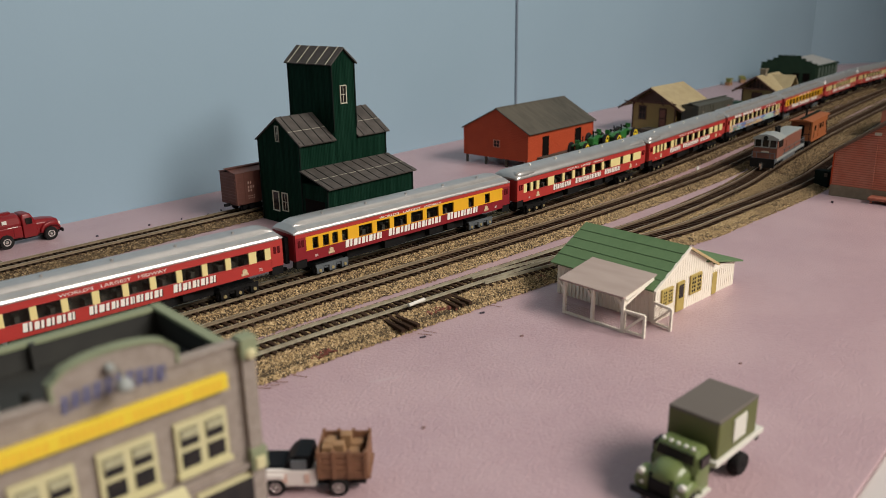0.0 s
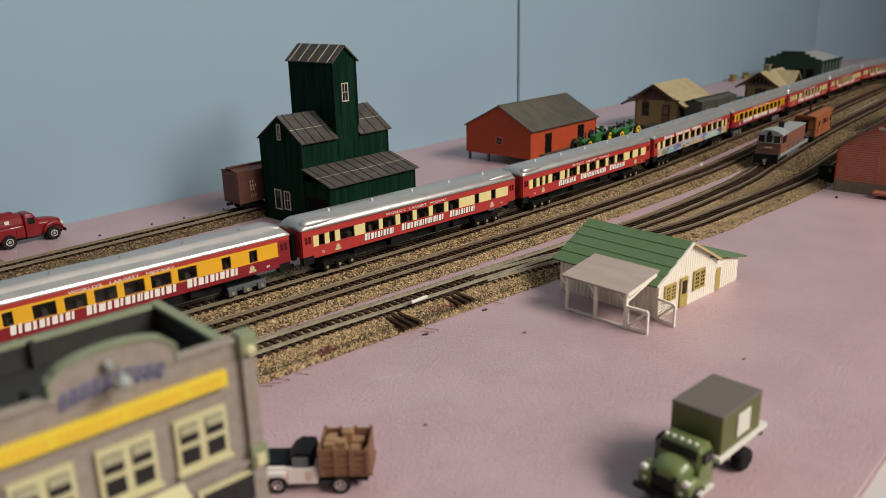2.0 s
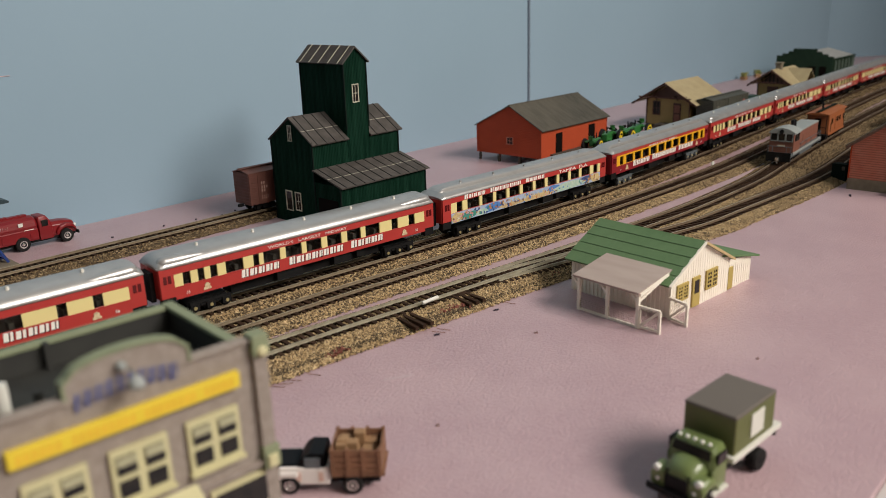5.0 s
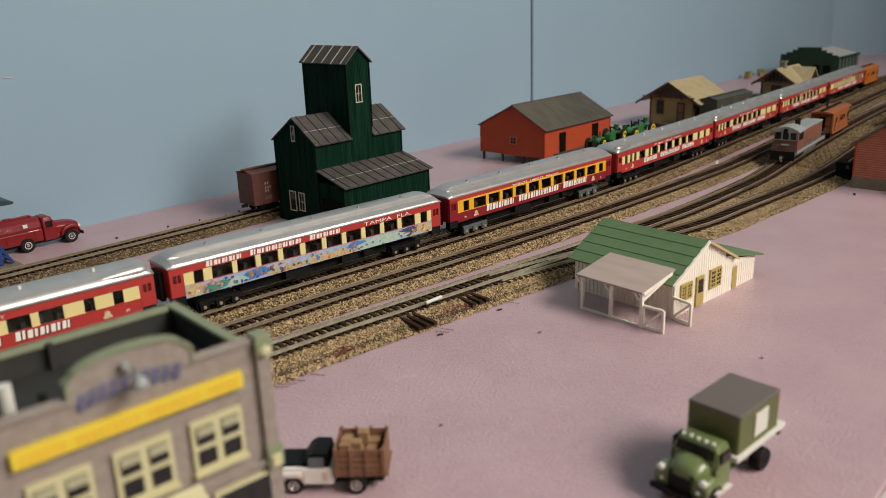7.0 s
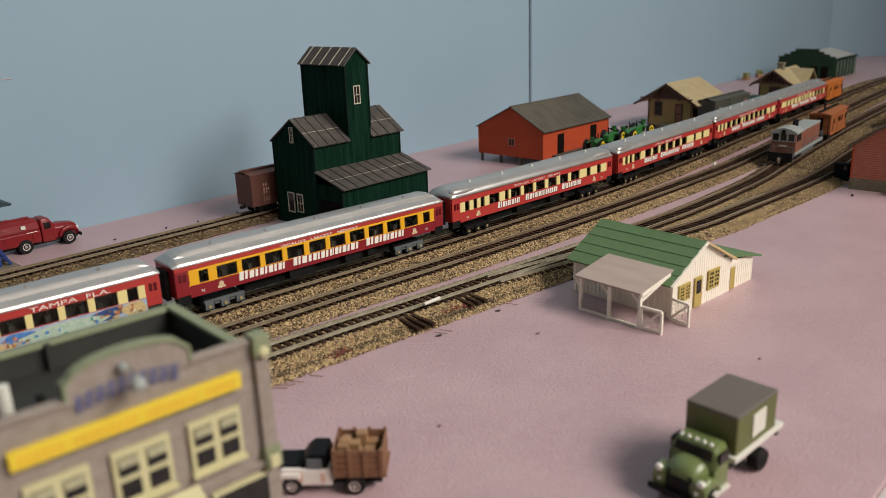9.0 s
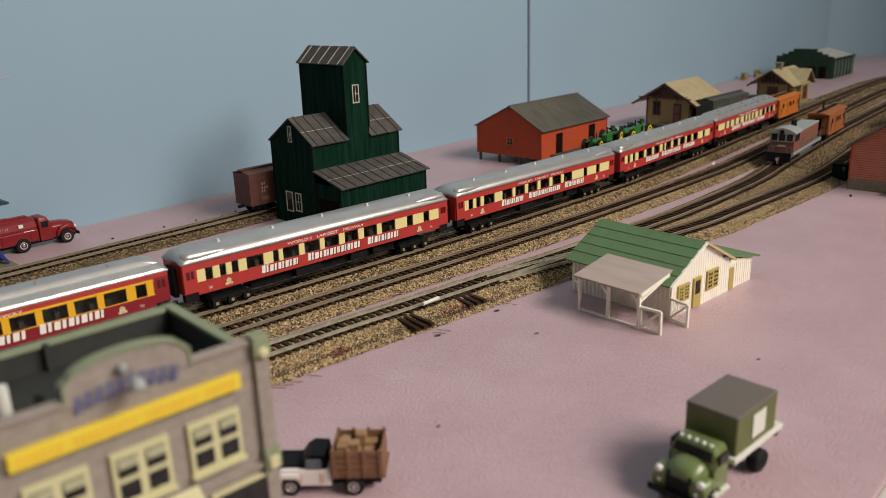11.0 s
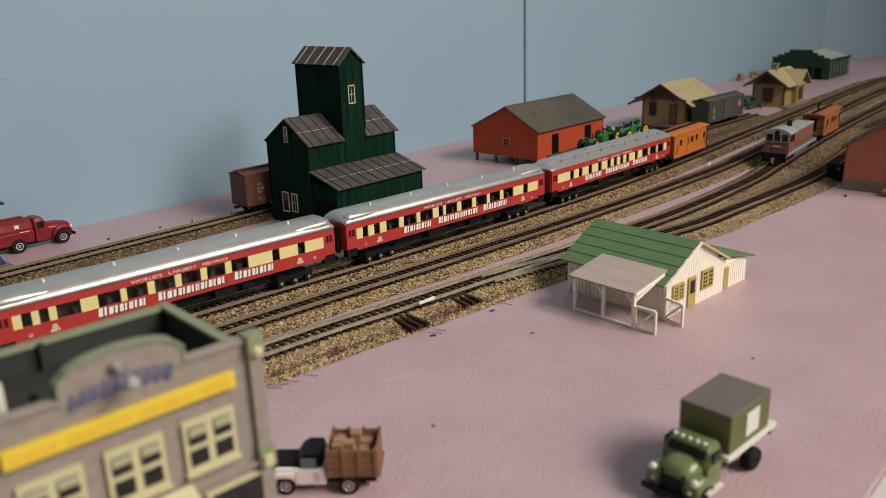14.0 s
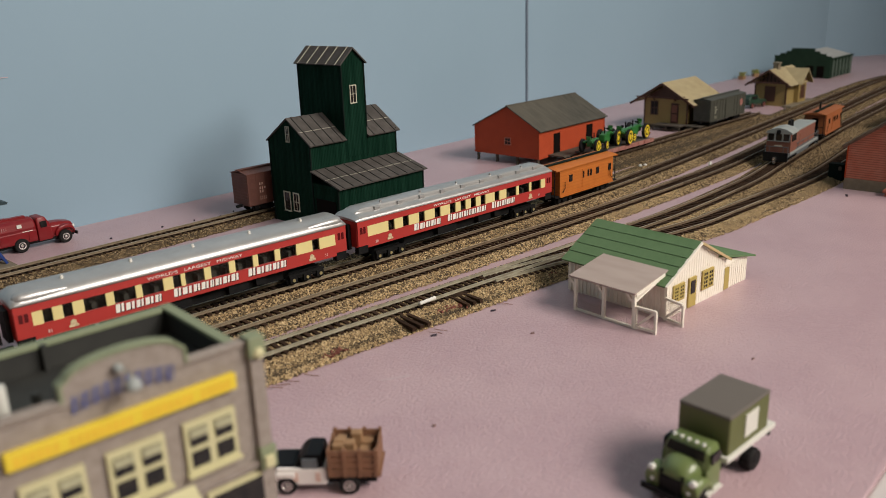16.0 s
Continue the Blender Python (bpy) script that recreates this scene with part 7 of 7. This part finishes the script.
        for y in (-0.0084, -0.005, 0.005, 0.0084):
            tube(bm, (s2 * (h - 0.0002), y, 0.0070), (s2 * (h - 0.0002), y, 0.0122), 0.00025, 5)
        tube(bm, (s2 * (h - 0.0002), -0.0084, 0.0122), (s2 * (h - 0.0002), 0.0084, 0.0122), 0.00025, 5)
        part("end_railing", bm, "engine_frame", e)
        part("coupler", boxes((min(s2 * h, s2 * (h + 0.0052)), max(s2 * h, s2 * (h + 0.0052)), -0.0010, 0.0010, 0.0030, 0.0052), (min(s2 * (h + 0.0045), s2 * (h + 0.0055)), max(s2 * (h + 0.0045), s2 * (h + 0.0055)), -0.0012, 0.0002, 0.0010, 0.0052)), "chrome" if s2 < 0 else "steel_dark", e)
        freight_bogie(e, s2 * 0.0245)
    return e


yard_engine()

s = THIRD.s_at_x(0.7530)
p, tg = THIRD.at(s), THIRD.tangent(s)
yard_caboose = thing("caboose", pose(p[0], p[1], RAIL_TOP, 0, 0, math.degrees(math.atan2(tg[1], tg[0]))), "dull orange caboose with dark roof coupled behind the switch engine", "railway car")
caboose_parts(yard_caboose, "orange_dull", "orange_dull", 0.0265, -0.006)
CABOOSE = thing("caboose", pose(0, 0, 0), "bright orange wooden caboose with dark roof walk ending the show train", "railway car")
caboose_parts(CABOOSE, "caboose_orange", "caboose_orange", 0.0300, 0.0)
TRAIN.append(CABOOSE)


# ---- turnout fittings and clutter on the board ----
def turnout():
    t = thing("turnout_gear", pose(0, 0, 0), "dark turnout throw ties with a bright switch lever", "track switch")
    for x, y, a in ((0.2216, 0.2330, -8), (0.2560, 0.2330, -8)):
        for k in range(3):
            bm = boxes((-0.0009, 0.0009, -0.0125, 0.0020, 0.0016, 0.0032))
            o = part("long_tie", bm, "tie", t)
            o.matrix_basis = pose(x + k * 0.0034, y - k * 0.0004, 0, 0, 0, a - 3 + 3 * k)
    part("switch_lever", tube(bmesh.new(), (0.2360, 0.2338, 0.0056), (0.2458, 0.2336, 0.0056), 0.0008, 8), "headlamp", t, "bright metal switch lever")
    return t


turnout()


def bead(x, y, z, r, mat, label, name="bolt_head"):
    ob = link_mesh(name, lathe(bmesh.new(), (x, y, z), (0.2, 0.1, 1), [(-r * 0.8, r * 0.5), (-r * 0.3, r), (r * 0.4, r * 0.9), (r * 0.8, r * 0.4)], 9), mat)
    return tagged(ob, label, "debris", "specks on the board")


def chip(x, y, a, b, rot, mat, label, h=0.0006, name="speck"):
    o = [(a * math.cos(k * math.tau / 8) * (0.8 + 0.25 * math.sin(k * 2.3)), b * math.sin(k * math.tau / 8) * (0.8 + 0.25 * math.cos(k * 1.7))) for k in range(8)]
    ob = link_mesh(name, prism(bmesh.new(), o, 0.0, h, "z"), mat)
    ob.matrix_world = pose(x, y, 0, 0, 0, rot)
    return tagged(ob, label, "debris", "specks on the board")


chip(0.2234, 0.2136, 0.0018, 0.0006, -20, "debris_dark", "dark elongated speck lying on the pink board")
chip(0.2600, 0.2116, 0.0017, 0.0006, -20, "debris_dark", "dark elongated speck lying on the pink board")
chip(0.2507, 0.1829, 0.0012, 0.0006, -20, "dusty_crumb", "rust-coloured speck lying on the pink board")
chip(0.5606, 0.1550, 0.0014, 0.0010, 40, "debris_dark", "dark crumb lying before the warehouse", 0.0012)
chip(0.1861, 0.1984, 0.0080, 0.0014, -28, "pale_speck", "pale scuff on the pink board", 0.00005, "scuff")
chip(0.2040, 0.1950, 0.0030, 0.0006, -28, "pale_speck", "pale scuff on the pink board", 0.00005, "scuff")
chip(0.2827, 0.1034, 0.0007, 0.0006, 0, "dusty_crumb", "tiny crumb lying on the pink board")
chip(0.1695, 0.1632, 0.0008, 0.0006, 0, "dusty_crumb", "tiny crumb lying on the pink board")
for x, y in ((0.225, 0.458), (0.262, 0.463), (0.241, 0.466), (0.279, 0.459), (0.291, 0.462), (0.208, 0.468)):
    chip(x, y, 0.0010, 0.0007, x * 900, "debris_dark", "dark crumb on the board by the spur", 0.0008)
for x, y in ((0.5600, 0.3070), (0.5640, 0.3050), (0.5930, 0.2655), (0.5985, 0.2675)):
    bead(x, y, 0.0032, 0.0013, "headlamp", "small bright bead lying in the ballast")
twig = bmesh.new()
for a, b in (((0.385, 0.400), (0.397, 0.407)), ((0.397, 0.407), (0.412, 0.404)), ((0.397, 0.407), (0.403, 0.414)), ((0.403, 0.414), (0.418, 0.411)), ((0.392, 0.404), (0.399, 0.399))):
    tube(twig, (*a, 0.0005), (*b, 0.0005), 0.0005, 5)
tagged(link_mesh("twig", twig, "debris_red"), "rust-red twig lying on the board beside the elevator", "debris")
rnd = random.Random(9)
red = bmesh.new()
for cx, cy, n in ((0.1850, 0.2310, 14), (0.2440, 0.2265, 14), (0.2530, 0.2250, 8), (0.3150, 0.2190, 8)):
    for k in range(n):
        x, y, r = cx + rnd.gauss(0, 0.0030), cy + rnd.gauss(0, 0.0015), rnd.uniform(0.0003, 0.0007)
        tube(red, (x, y, 0.0012), (x + rnd.uniform(-0.002, 0.002), y + rnd.uniform(-0.002, 0.002), 0.0016 + r), r, 5)
tagged(link_mesh("rust_crumbs", red, "debris_red"), "rust-red crumbs scattered over the ballast edge", "debris", kind="stuff")
straw = bmesh.new()
for x, y in ((0.150, 0.2285), (0.157, 0.2275), (0.165, 0.2262), (0.2235, 0.2165), (0.2270, 0.2170), (0.2680, 0.2140), (0.1530, 0.2270)):
    a = rnd.uniform(-1, 1)
    tube(straw, (x, y, 0.0010), (x + 0.005 * math.cos(a), y - 0.005 * abs(math.sin(a)) - 0.001, 0.0004), 0.00014, 5)
tagged(link_mesh("wire_ends", straw, "stake_wood"), "thin frayed wire ends at the ballast edge", "debris", kind="stuff")

scratch = link_mesh("scratch", boxes((0.1772, 0.1829, 0.5131, 0.51345, 0.0968, 0.0972)), "pale_speck")
tagged(scratch, "short pale scratch on the blue wall", "mark")

# ---- tracks and ballast ----
for k, (path, s0, label, span, near, far, count) in enumerate(TRACKS):
    tr = build_track(path, s0, path.s[-1], label, span, near, far, seed=3 + k)
    scatter_stones(tr, path, max(0.08, path.p[0, 0]), 0.87 if path is SIDING else 0.62, near, far, count, 0.00058, 20 + k, "stone_darkened" if path in (SIDING, BACK) else "stone")
    if path.p[-1, 0] > 0.9:
        # Far stretch gets the darker stone in place of the light's falloff.
        scatter_stones(tr, path, 0.50, 1.26, near, far, count * 2 // 3, 0.00075, 40 + k, "stone_darkened")


# ---- movement ----
TRAIN_SPEED = 0.07758
FIRST_CAR = 1.599


def motions():
    """The show train runs along the main line at a nearly even speed, slower at the end; each car sits on its two bogies."""
    times = [i * 0.5 for i in range(33)]
    for i, car in enumerate(TRAIN):
        rows = []
        last = car is CABOOSE
        bogie_at = 0.0190 if last else 0.0535
        back = -0.0431 if last else 0.0
        for t in times:
            drift = np.interp(t, [0, 3.5, 6.5, 9.0, 11.5, 13.0, 14.5, 16.0], [0, -0.0010, -0.0025, -0.0028, -0.0016, -0.0010, 0.0012, 0.0031])
            s = FIRST_CAR + i * PITCH + back - TRAIN_SPEED * t + drift
            a, b = MAIN.at(s - bogie_at), MAIN.at(s + bogie_at)
            c = (a + b) / 2
            rows.append((t, pose(c[0], c[1], RAIL_TOP, 0, 0, math.degrees(math.atan2(b[1] - a[1], b[0] - a[0])))))
        walk(car, rows)


motions()
